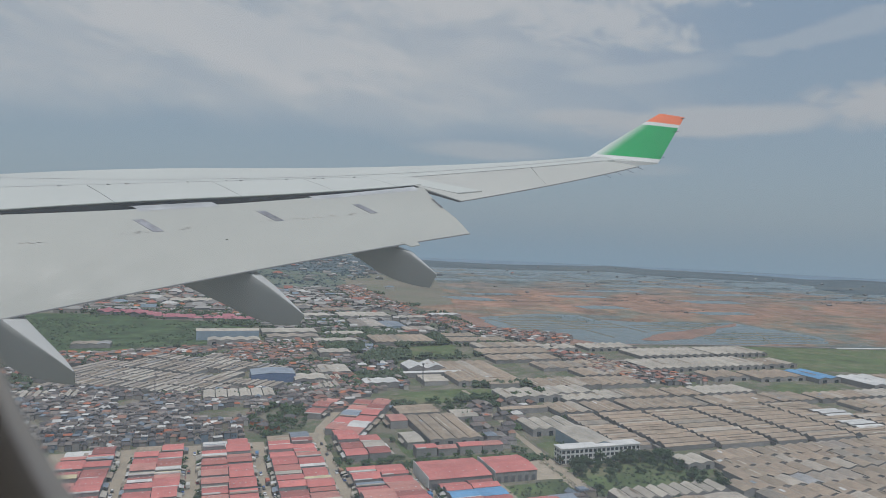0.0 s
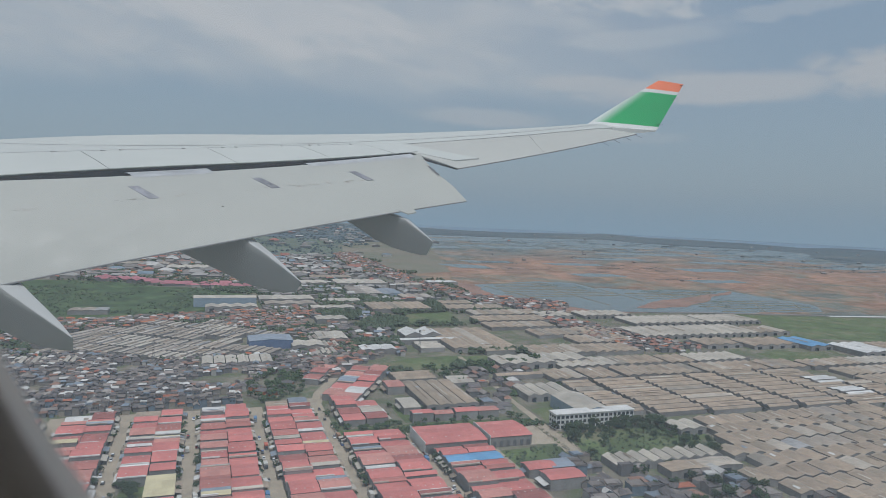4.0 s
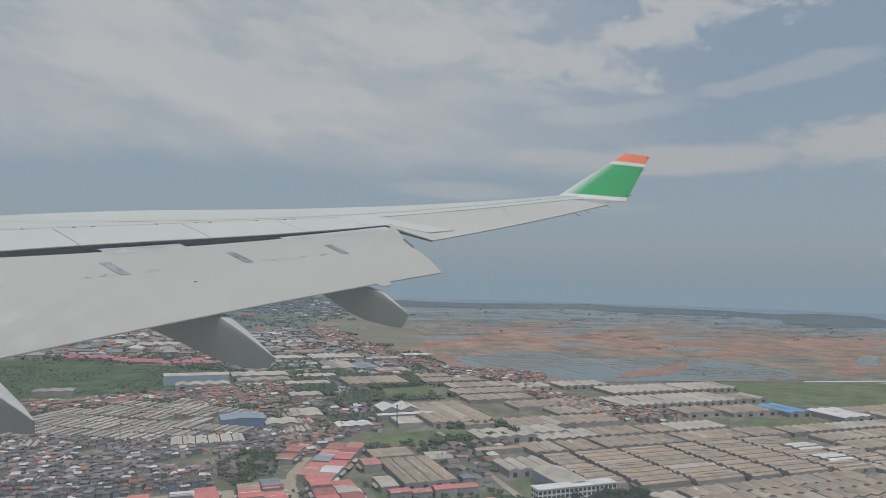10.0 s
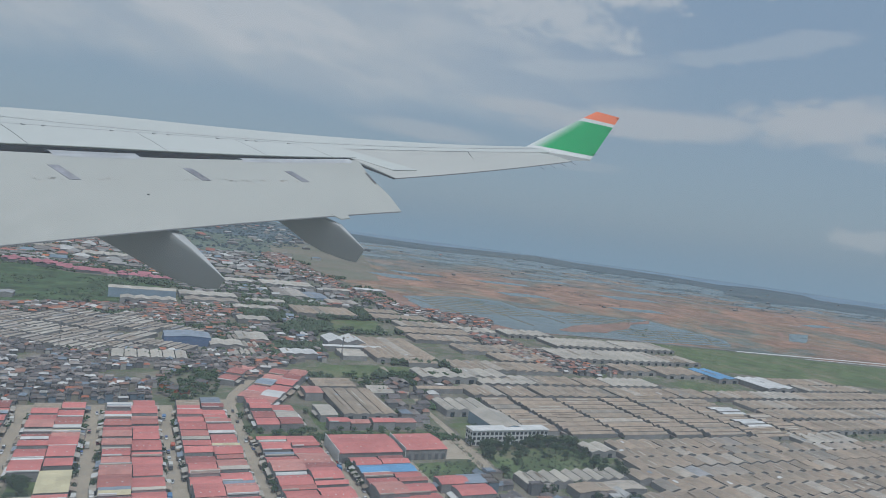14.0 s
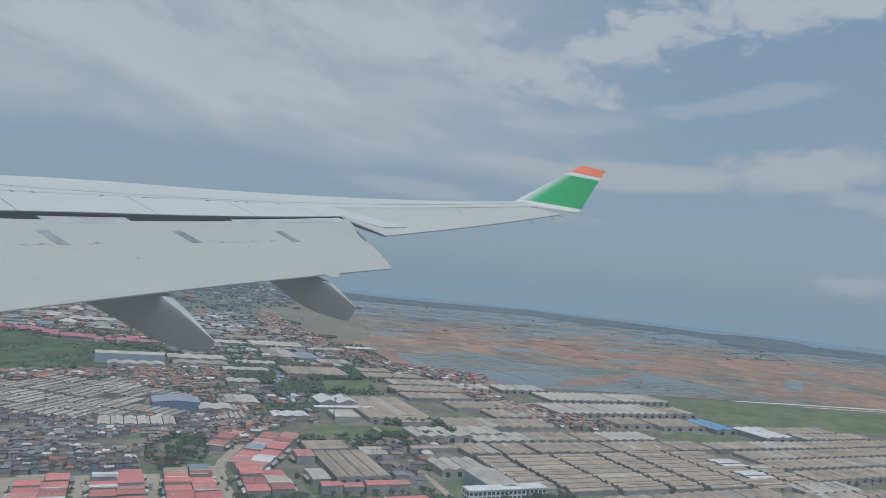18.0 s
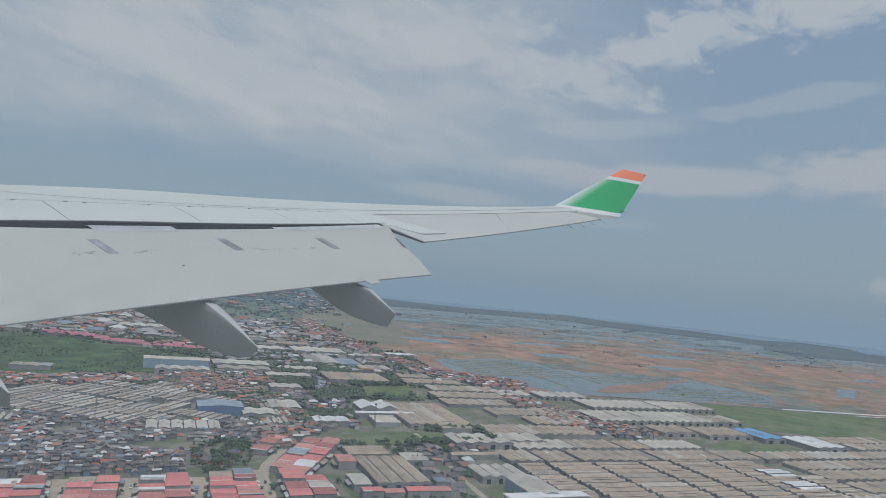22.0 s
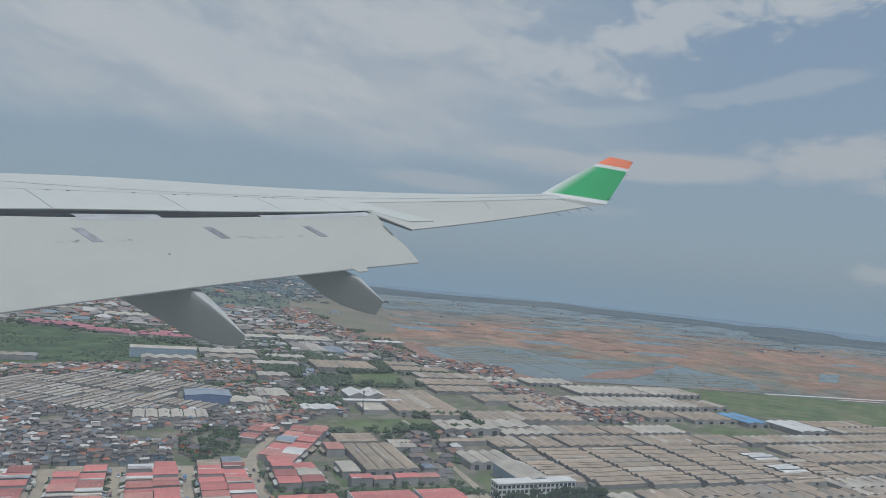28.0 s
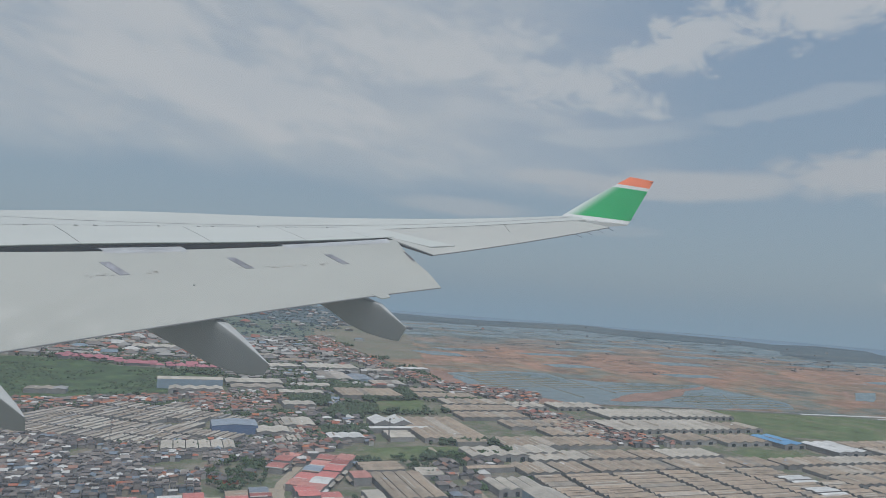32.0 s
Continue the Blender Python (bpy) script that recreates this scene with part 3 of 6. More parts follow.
def seam_line(x):
    return (x, 9.4 + 0.60 * (26.6 - x), 0.00453 * x * x - 0.0121 * x + 0.767)


def spoiler_front(x):
    return (x, y_te(x) + 2.9, 0.1205 * x - 0.24)


def slot_edge(x):
    return (x, y_te(x) + 1.55, 0.004 * x * x + 0.03155 * x - 0.14 - 0.008 * min(max(11 - x, 0), 6) ** 2)


def aileron_front(x):
    return (x, 9.11 + 0.55 * (26.6 - x), 0.00229 * x * x + 0.0832 * x - 0.336)


def aileron_te(x):
    return (x, y_te(x), 0.003588 * x * x + 0.0924 * x - 1.57)


def blend(a, b, t, lift=0.0):
    return tuple(p + (q - p) * t + (lift if i == 2 else 0) for i, (p, q) in enumerate(zip(a, b)))


def moved(p, dy=0.0, dz=0.0):
    return (p[0], p[1] + dy, p[2] + dz)


def wing_ring(x, aft):
    """A closed section of the fixed wing from its rear edge over the top, round the nose and back below."""
    c, s, a = crest(x), seam_line(x), aft(x)
    t = 0.8 if x < 12 else 0.55 - 0.40 * min(max((x - 19) / 5, 0), 1)
    return [moved(a, 0, -0.02 - t), moved(a, 0, -0.02), a, blend(a, s, 0.5, 0.015), s, blend(s, c, 0.4, 0.035), blend(s, c, 0.75, 0.03), c,
            moved(c, 0.22, -0.10), moved(c, 0.30, -0.26), moved(c, 0.18, -0.45), moved(c, -0.4, -0.62)]


v, f = loft([wing_ring(x, spoiler_front) for x in span(0.6, 17.1, 26)], True, True)
wing_inner = part("wing_skin", mesh_of("wing_skin", v, f, M["paint"], True), AIRLINER, "pale grey upper wing skin with fine seams")
v, f = loft([wing_ring(x, aileron_front) for x in span(17.1, 25.2, 16)], True, True)
part("outer_wing_skin", mesh_of("outer_wing_skin", v, f, M["paint"], True), AIRLINER, "pale grey outer wing skin")


def ribbon(line_a, line_b, x0, x1, n=12, thick=0.03, lift=0.0):
    """A thin panel between two span lines, with thickness below."""
    rings = []
    for x in span(x0, x1, n):
        a, b = moved(line_a(x), 0, lift), moved(line_b(x), 0, lift)
        rings.append([a, blend(a, b, 0.5, 0.012), b, moved(b, 0, -thick), moved(a, 0, -thick)])
    return loft(rings, True, True)


# fixed panel at the outboard end of the slot
v, f = ribbon(spoiler_front, slot_edge, 16.3, 17.08, 5, 0.018)
part("shroud_panel", mesh_of("shroud_panel", v, f, M["paint"]), AIRLINER)
# spoilers, with narrow gaps between them
edges = [0.8, 3.3, 6.0, 8.85, 11.75, 14.3, 16.28]
for a, b in zip(edges, edges[1:]):
    v, f = ribbon(lambda x: moved(spoiler_front(x), -0.03), slot_edge, a + 0.011, b - 0.011, 8, 0.018)
    sp = part("spoiler", mesh_of("spoiler", v, f, M["paint"]), AIRLINER)
    for fr in (0.16, 0.30, 0.80):
        x = a + (b - a) * fr
        p = moved(spoiler_front(x), -0.02, 0.004)
        v, f = box(p[0] - 0.05, p[0] + 0.06, p[1] - 0.045, p[1], p[2] - 0.01, p[2] + 0.012)
        part("hinge_cover", mesh_of("hinge_cover", v, f, M["hinge"]), sp)
# the aft edge of the slats and the spar seam, as sealed grooves
for name, line, x0, x1, w in (("slat_seam", seam_line, 0.8, 25.0, 0.03), ("spar_seam", lambda x: moved(spoiler_front(x), 0.03), 0.8, 16.4, 0.022)):
    rings = [[moved(line(x), w, 0.006), moved(line(x), w / 2, 0.010), moved(line(x), 0, 0.006)] for x in span(x0, x1, 60)]
    v, f = loft(rings)
    part(name, mesh_of(name, v, f, M["seam"]), AIRLINER, "dark sealed seam")
# cove under the spoilers, its shade put into a near-black colour
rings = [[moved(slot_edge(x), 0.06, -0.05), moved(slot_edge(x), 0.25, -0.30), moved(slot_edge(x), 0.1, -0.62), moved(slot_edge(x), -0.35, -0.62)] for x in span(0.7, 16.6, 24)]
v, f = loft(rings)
part("flap_cove", mesh_of("flap_cove", v, f, M["cove"], True), AIRLINER, "flap cove coloured near-black for its shade")


# flap: a lowered slab with a rounded nose
def flap_pt(x, k):
    z_top = 0.0040 * x * x + 0.03155 * x - 0.14
    drop = 0.24 - 0.018 * (x - 8)
    rows = ((1.78, z_top - drop - 0.32), (1.62, z_top - drop - 0.10), (1.32, z_top - drop), (0.95, 0.1432 * x - 1.262 - 0.00028 * x * x),
            (0.55, -0.0014 * x * x + 0.1756 * x - 1.76), (0.0, -0.0019 * x * x + 0.2155 * x - 2.60), (-0.55, -0.0023 * x * x + 0.2529 * x - 3.52))
    dy, z = rows[k]
    return (x, y_te(x) + dy, z)


def flap_ring(x):
    top = [flap_pt(x, k) for k in range(7)]
    low = [moved(flap_pt(x, 6), 0.0, -0.025), moved(flap_pt(x, 4), 0, -0.22), moved(flap_pt(x, 2), 0, -0.42)]
    return top + low


rings = [flap_ring(x) for x in span(0.7, 16.2, 24)]
rings.append(flap_ring(16.6))
# the outboard end bows out a little
END = (16.78, 16.88, 16.95, 17.0, 16.99, 16.95, 16.90, 16.90, 16.92, 16.85)
rings.append([flap_ring(x)[i] for i, x in enumerate(END)])
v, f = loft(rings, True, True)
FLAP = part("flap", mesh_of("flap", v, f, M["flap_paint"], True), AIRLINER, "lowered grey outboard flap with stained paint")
# wear strips in the flap top
for x in (3.2, 6.15, 9.23, 12.03, 14.66):
    w = 0.105
    a0, a1, b0, b1 = flap_pt(x - 0.16 - w, 3), flap_pt(x - 0.16 + w, 3), flap_pt(x + 0.085 - w, 4), flap_pt(x + 0.085 + w, 4)
    top = [moved(a0, 0, 0.012), moved(a1, 0, 0.012), moved(b1, 0, 0.012), moved(b0, 0, 0.012)]
    V = top + [moved(p, 0, -0.03) for p in top]
    part("wear_strip", mesh_of("wear_strip", V, [(0, 1, 2, 3), (7, 6, 5, 4), (0, 4, 5, 1), (1, 5, 6, 2), (2, 6, 7, 3), (3, 7, 4, 0)], M["strip_metal"]), FLAP, "bare metal wear strip")
# metal seal plates on the flap's shoulder
for x0, x1, k in ((3.4, 5.4, 1.0), (9.2, 11.0, 1.0), (13.47, 16.7, 0.45)):
    v, f = loft([[moved(flap_pt(x, 1), 0.05 * k, 0.01 + 0.14 * k), moved(flap_pt(x, 2), 0.22 * k, 0.01 + 0.065 * k), moved(flap_pt(x, 2), 0.0, 0.012), blend(flap_pt(x, 2), flap_pt(x, 3), 0.22, 0.006)] for x in span(x0, x1, 10)])
    part("seal_plate", mesh_of("seal_plate", v, f, M["bare_metal"]), FLAP, "pale metal seal plate")
# sooty scuffs beside the strips
rs = random.Random(7)
for x0 in (3.6, 6.6, 8.55, 9.75, 11.35, 12.5, 13.0, 14.0):
    for i in range(7):
        x = x0 + rs.uniform(0, 0.6)
        p = blend(flap_pt(x, 4), flap_pt(x, 3), rs.uniform(0.0, 0.16))
        L, w, sl = rs.uniform(0.012, 0.05), rs.uniform(0.008, 0.022), 0.165
        V = [(p[0] - L, p[1] + 0.36 * L, p[2] - sl * L + 0.008), (p[0] + L, p[1] - 0.36 * L, p[2] + sl * L + 0.008), (p[0] + L, p[1] - 0.36 * L - w, p[2] + sl * L - w + 0.012), (p[0] - L, p[1] + 0.36 * L - w, p[2] - sl * L - w + 0.012)]
        part("scuff_mark", mesh_of("scuff_mark", V, [(0, 1, 2, 3)], M["soot"]), FLAP)
p = blend(flap_pt(10.62, 5), flap_pt(10.62, 4), 0.35)
v, f = box(p[0] - 0.03, p[0] + 0.02, p[1] - 0.012, p[1] + 0.012, p[2] - 0.02, p[2] + 0.014)
part("drain_plug", mesh_of("drain_plug", v, f, M["rod"]), FLAP)
# trailing-edge line and end tab
v, f = loft([[moved(flap_pt(x, 6), 0, 0.004), moved(flap_pt(x, 6), -0.02, -0.006), moved(flap_pt(x, 6), -0.02, -0.028), moved(flap_pt(x, 6), 0.03, -0.035)] for x in span(0.8, 16.86, 30)])
part("trailing_edge", mesh_of("trailing_edge", v, f, M["edge"]), FLAP, "dark trailing edge")
a, b = flap_pt(14.72, 6), flap_pt(15.16, 6)
down = (Vector(flap_pt(15.1, 6)) - Vector(flap_pt(15.1, 5))).normalized()
V = [tuple(Vector(p) + down * k + Vector((0, 0, 0.014))) for p, k in ((a, -0.06), (b, -0.06), (b, 0.14), (blend(a, b, 0.4), 0.15))]
V += [moved(q, 0, -0.03) for q in V]
part("end_tab", mesh_of("end_tab", V, [(0, 1, 2, 3), (7, 6, 5, 4), (0, 4, 5, 1), (1, 5, 6, 2), (2, 6, 7, 3), (3, 7, 4, 0)], M["flap_paint"]), FLAP)
v, f = loft([[moved(flap_pt(x, k), 0.0, 0.014), moved(flap_pt(x - 0.08, k), 0.0, 0.014)] for x, k in ((16.99, 3), (16.985, 4))])
part("end_seal", mesh_of("end_seal", v, f, M["seam"]), FLAP)

# ailerons
SPLIT = 21.86


def aileron_ring(x):
    """A section whose cut slants inboard near the joint between the two ailerons."""
    s = 1.5 * max(0.0, 1 - abs(x - SPLIT) / 2.6)
    p = moved(aileron_front(x), -0.04)

    def chord(k, up):
        return blend(moved(aileron_front(x - s * k), -0.04), aileron_te(x - s * k), k, up)

    q = aileron_te(x - s)
    return [p, chord(0.35, 0.035), chord(0.7, 0.02), q, moved(q, 0, -0.015), moved(p, 0, -0.09)]


for a, b in ((17.08, SPLIT - 0.007), (SPLIT + 0.007, 24.62)):
    rings = [aileron_ring(x) for x in span(a, b, 14)]
    v, f = loft(rings, True, True)
    ail = part("aileron", mesh_of("aileron", v, f, M["aileron_paint"], False), AIRLINER)
    v, f = loft([[moved(aileron_te(x), 0.0, 0.003), moved(aileron_te(x), -0.012, -0.004), moved(aileron_te(x), -0.012, -0.03)] for x in span(a, b, 10)])
    part("trailing_edge", mesh_of("trailing_edge", v, f, M["edge"]), ail)
v, f = loft([[moved(aileron_front(x), 0.03, 0.010), moved(aileron_front(x), -0.045, 0.010)] for x in span(17.0, 24.7, 24)])
part("hinge_gap", mesh_of("hinge_gap", v, f, M["seam"]), AIRLINER, "dark aileron hinge gap")
# fixed corner panel between the flap's end and the inner aileron
corner = [blend(aileron_front(x), aileron_te(x), k, 0.045) for x, k in ((16.95, 0.0), (17.2, 0.42), (17.5, 0.80), (18.25, 0.84), (17.6, 0.04))]
V = corner + [moved(c, 0, -0.06) for c in corner]
n = len(corner)
part("corner_panel", mesh_of("corner_panel", V, [tuple(range(n)), tuple(range(2 * n - 1, n - 1, -1))] + [(i, (i + 1) % n, (i + 1) % n + n, i + n) for i in range(n)], M["paint"]), AIRLINER)
v, f = loft([[blend(aileron_front(x), aileron_te(x), k + d, 0.05) for d in (0.0, 0.006)] for x, k in ((17.5, 0.80), (17.85, 0.822), (18.2, 0.845))])
part("aileron_seam", mesh_of("aileron_seam", v, f, M["seam"]), AIRLINER)

# dark cap on the inner aileron's inboard end, standing for shade in the gap
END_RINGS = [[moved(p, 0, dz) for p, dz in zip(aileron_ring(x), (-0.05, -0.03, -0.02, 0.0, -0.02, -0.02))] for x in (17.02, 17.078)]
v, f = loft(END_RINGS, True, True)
part("end_gap", mesh_of("end_gap", v, f, M["cove"]), AIRLINER, "dark cap standing for the shaded gap at the flap end")

# wing tip and winglet
WINGLET = part("winglet", None, AIRLINER, "canted winglet, green with white stripe and orange tip")
L0, L1, T0, T1 = Vector((25.99, 11.30, 3.44)), Vector((26.67, 8.72, 5.16)), Vector((25.94, 8.42, 3.15)), Vector((26.44, 7.69, 4.92))


def winglet_ring(t):
    """A thin aerofoil section at a height fraction t; the leading edge kinks near the top."""
    le = L0.lerp(L1, t)
    le.y += 0.05 * math.sin(math.pi * t)
    te = T0.lerp(T1, t)
    side = Vector((0.95, 0.1, -0.3)).normalized()
    th = 0.10 * (1 - 0.6 * t)
    pts = []
    for u, w in ((0, 0), (0.06, 0.5), (0.25, 0.95), (0.55, 0.75), (1, 0.03)):
        pts.append(le.lerp(te, u) - side * th * w * 0.5)
    for u, w in ((1, 0.03), (0.55, 0.75), (0.25, 0.95), (0.06, 0.5)):
        pts.append(le.lerp(te, u) + side * th * w * 0.5)
    return [tuple(q) for q in pts]


for name, t0, t1, mat, lab in (("base_band", 0.0, 0.075, "white_paint", "white band"), ("green_band", 0.075, 0.762, "green_paint", "green band fading to white"),
                               ("white_stripe", 0.762, 0.828, "white_paint", "white stripe"), ("orange_tip", 0.828, 1.0, "orange_paint", "orange tip")):
    v, f = loft([winglet_ring(t) for t in span(t0, t1, 7)], True, True)
    part(name, mesh_of(name, v, f, M[mat], True), WINGLET, lab)
# tip fairing between wing and winglet
r0 = [crest(25.2), blend(crest(25.2), aileron_front(25.2), 0.5, 0.02), aileron_front(25.2), moved(aileron_front(25.2), 0, -0.3), moved(crest(25.2), 0.1, -0.35)]
le, te = L0, T0
r1 = [tuple(le), tuple(le.lerp(te, 0.5) + Vector((-0.03, 0, 0.0))), tuple(te), tuple(te + Vector((0, 0.05, -0.05))), tuple(le + Vector((0, 0, -0.2)))]
rm = [blend(a, b, 0.5, 0.0) for a, b in zip(r0, r1)]
v, f = loft([r0, rm, r1], True, True)
part("tip_fairing", mesh_of("tip_fairing", v, f, M["white_paint"], True), AIRLINER, "white tip fairing")


def rod(p, q, r=0.012):
    p, q = Vector(p), Vector(q)
    d = (q - p).normalized()
    s = d.orthogonal().normalized()
    t = d.cross(s)
    return loft([[tuple(c + (s * math.cos(a) + t * math.sin(a)) * r) for a in (0, 1.571, 3.142, 4.712)] for c in (p, q)], True, True)


for x in (22.9, 23.45, 24.0, 24.55):
    q = aileron_te(x)
    v, f = rod((q[0], q[1] + 0.06, q[2] + 0.01), (q[0] + 0.06, q[1] - 0.24, q[2] - 0.13), 0.009)
    part("static_wick", mesh_of("static_wick", v, f, M["rod"]), AIRLINER, "thin black static wick")
for t in (0.12, 0.68, 0.97):
    q = T0.lerp(T1, t)
    v, f = rod(q + Vector((-0.01, 0.10, 0.02)), q + Vector((0, -0.12 if t < 0.9 else -0.04, 0)), 0.010)
    part("static_wick", mesh_of("static_wick", v, f, M["rod"]), AIRLINER, "thin black static wick")


# flap track fairings: drooping canoe bodies
def fairing(x, prof, width):
    """prof: rows of (y, bottom z, top z) from the front to the tip."""
    rings = []
    n = len(prof)
    for i, (y, zb, zt) in enumerate(prof):
        t = i / (n - 1)
        w = width * (0.82 + 0.18 * math.sin(math.pi * min(1, t * 1.6))) * (1 - 0.95 * max(0, (t - 0.45) / 0.55) ** 1.1)
        h = zt - zb
        mid, top, low = zb + h * 0.52, h * 0.48, h * 0.52
        ring = []
        for k in range(16):
            a = 2 * math.pi * (k + 0.5) / 16
            ca, sa = math.cos(a), math.sin(a)
            up = math.copysign(abs(sa) ** (0.26 if sa > 0 else 0.6), sa)
            lean = 1 - 0.32 * (1 - up)
            ring.append((x - (width - w) * 0.5 * lean + w * 0.5 * lean * math.copysign(abs(ca) ** 0.28, ca), y, mid + (top if up > 0 else low) * up))
        cant = 0.32 if i == n - 1 else (0.10 if i == n - 2 else 0.0)  # the blunt tip leans forward underneath
        rings.append([(a, b + cant * (zt - c) / max(h, 0.01), c) for a, b, c in ring])
    v, f = loft(rings, True)
    f.append(tuple(range(len(v) - 16, len(v))))
    part("flap_fairing", mesh_of("flap_fairing", v, f, M["fairing_paint"], True), AIRLINER, "grey drooping flap track fairing")


def fairing_profile(tip_y, tip_zb, tip_zt, te_y, te_z, belly):
    """From the hidden front under the wing to the blunt tip."""
    rows = []
    for dy, zb in belly:
        rows.append((tip_y + dy, zb, 0))
    rows.append((tip_y, tip_zb, 0))
    out = []
    for y, zb, _ in rows:
        if y >= te_y:
            zt = te_z - 0.08 + (y - te_y) * 0.22
        else:
            k = (te_y - y) / (te_y - tip_y)
            zt = te_z - 0.08 + (tip_zt - te_z + 0.08) * k
        out.append((y, zb, max(zt, zb + 0.06)))
    return out


fairing(11.0, fairing_profile(11.28, -2.22, -1.93, 13.0, -1.10, ((6.0, -1.35), (5.0, -1.64), (3.7, -1.90), (2.6, -2.12), (1.95, -2.24), (1.2, -2.29), (0.6, -2.27))), 0.52)
fairing(15.0, fairing_profile(10.55, -1.44, -1.05, 11.55, -0.42, ((5.0, -0.30), (3.5, -0.62), (2.9, -0.83), (2.2, -1.15), (1.55, -1.33), (1.0, -1.41), (0.45, -1.45))), 0.46)
fairing(6.3, fairing_profile(11.9, -2.98, -2.66, 14.7, -2.02, ((6.4, -2.1), (5.2, -2.5), (4.3, -2.85), (3.4, -3.04), (2.4, -3.12), (1.4, -3.10), (0.6, -3.04))), 0.62)

# fuselage shell with an opening at the window
V, F, nu, nv = [], [], 40, 34
for j in range(nv + 1):
    y = -5 + 30 * j / nv
    for i in range(nu):
        a = 2 * math.pi * i / nu
        V.append((-2.55 + 2.82 * math.cos(a), y, -0.25 + 2.82 * math.sin(a)))
for j in range(nv):
    for i in range(nu):
        k = (i + 1) % nu
        y, z = -5 + 30 * (j + 0.5) / nv, -0.25 + 2.82 * math.sin(2 * math.pi * (i + 0.5) / nu)
        if math.cos(2 * math.pi * (i + 0.5) / nu) > 0.5 and -1.2 < y < 2.2 and abs(z) < 0.9:
            continue
        if math.cos(2 * math.pi * (i + 0.5) / nu) < -0.9 and abs(z - 0.2) < 0.3 and j % 2:
            continue  # unseen far-side windows, opened to light the rim
        F.append((j * nu + i, j * nu + k, (j + 1) * nu + k, (j + 1) * nu + i))
part("fuselage", mesh_of("fuselage", V, F, M["white_paint"], True), AIRLINER, "white fuselage side")

# ---- cabin wall with its oval window, close to the eye ----
CY, CZ, WA, WB = 0.058, 0.069, 0.181, 0.148


def oval(k, x, n=64):
    """An oval that widens with its distance from the eye, so that the reveal is seen almost edge-on."""
    g = max(1.0, x / 0.075)
    return [(x, g * (CY + (WA + k) * math.cos(2 * math.pi * i / n)), g * (CZ + (WB + k) * math.sin(2 * math.pi * i / n))) for i in range(n)]


def squarish(x, a, b, n=64):
    out = []
    for i in range(n):
        c, s = math.cos(2 * math.pi * i / n), math.sin(2 * math.pi * i / n)
        r = 1 / max(abs(c), abs(s))
        out.append((x, CY + a * c * r, CZ + b * s * r))
    return out


WALL = tagged(new("wall_cabin", mesh_of("wall_cabin", *loft([squarish(0.078, 1.1, 0.95), oval(0.035, 0.078), oval(0.035, 0.12), squarish(0.12, 1.1, 0.95)], True), M["trim"])), "grey plastic cabin side wall round a window", "wall", kind="structure")
WALL.matrix_basis = PLANE
WINDOW = tagged(new("window_1", mesh_of("window_1", *loft([oval(0.036, 0.077), oval(0.028, 0.072), oval(0.014, 0.071), oval(0.0105, 0.0725), oval(0.0082, 0.075), oval(0.0025, 0.083), oval(0.0, 0.089), oval(0.0015, 0.094), oval(0.008, 0.119)], True), M["lip"], True)), "oval cabin window with a pale plastic rim", "window", kind="structure")
WINDOW.matrix_basis = PLANE
pane = part("pane", mesh_of("pane", oval(0.01, 0.116), [tuple(range(64))], M["pane"]), WINDOW, "clear pane with a bluish haze veil mixed in")
pane.visible_shadow = False
v, f = box(-1.6, 0.079, CY - 1.09, CY + 1.09, CZ - 0.94, CZ + 0.94)
LINING = tagged(new("cabin_lining", mesh_of("cabin_lining", v, [g for g in f if g not in (f[5], f[4])], M["trim"])), "dark grey cabin interior behind the window", "cabin", kind="structure")
LINING.matrix_basis = PLANE


# ---- the ground ----
TURN = -36.0  # the town's grid against the world; u runs across it, v away from the eye
RS = random.Random(11)


def uv(u, v, z=0.0):
    a = radians(TURN)
    return (u * math.cos(a) - v * math.sin(a), u * math.sin(a) + v * math.cos(a), z)


def at(u, v, z=0.0, rot=0.0):
    x, y, _ = uv(u, v)
    return pose(x, y, z, 0, 0, TURN + rot)


def disc(r, n=96):
    return [(0, 0, 0)] + [(r * math.cos(2 * math.pi * i / n), r * math.sin(2 * math.pi * i / n), 0) for i in range(n)], [(0, 1 + i, 1 + (i + 1) % n) for i in range(n)]


tagged(new("ground", mesh_of("ground", *disc(4900), M["base"])), "flat dusty ground under the whole town", "ground", kind="structure")


def region(name, pts, mat, z, label, rough=0.0, step=12.0, category="ground"):
    """A flat patch of ground with an uneven outline."""
    rim = []
    for (u0, v0), (u1, v1) in zip(pts, pts[1:] + pts[:1]):
        n = max(1, int(math.hypot(u1 - u0, v1 - v0) / step))
        for i in range(n):
            u, v = u0 + (u1 - u0) * i / n, v0 + (v1 - v0) * i / n
            q = noise.noise_vector((u * 0.02, v * 0.02, 3.1)) * rough + noise.noise_vector((u * 0.11, v * 0.11, 8.7)) * rough * 0.4
            rim.append((u + q.x, v + q.y))
    bm = bmesh.new()
    vs = [bm.verts.new(uv(u, v, z)) for u, v in rim]
    es = [bm.edges.new((a, b)) for a, b in zip(vs, vs[1:] + vs[:1])]
    bmesh.ops.triangle_fill(bm, use_beauty=True, use_dissolve=False, edges=es, normal=(0, 0, 1))
    me = bpy.data.meshes.new(name)
    bm.to_mesh(me)
    bm.free()
    me.materials.append(M[mat])
    return tagged(new(name, me), label, category, kind="structure")


def inside(u, v, poly):
    hit = False
    for (x0, y0), (x1, y1) in zip(poly, poly[1:] + poly[:1]):
        if (y0 > v) != (y1 > v) and u < (x1 - x0) * (v - y0) / (y1 - y0) + x0:
            hit = not hit
    return hit


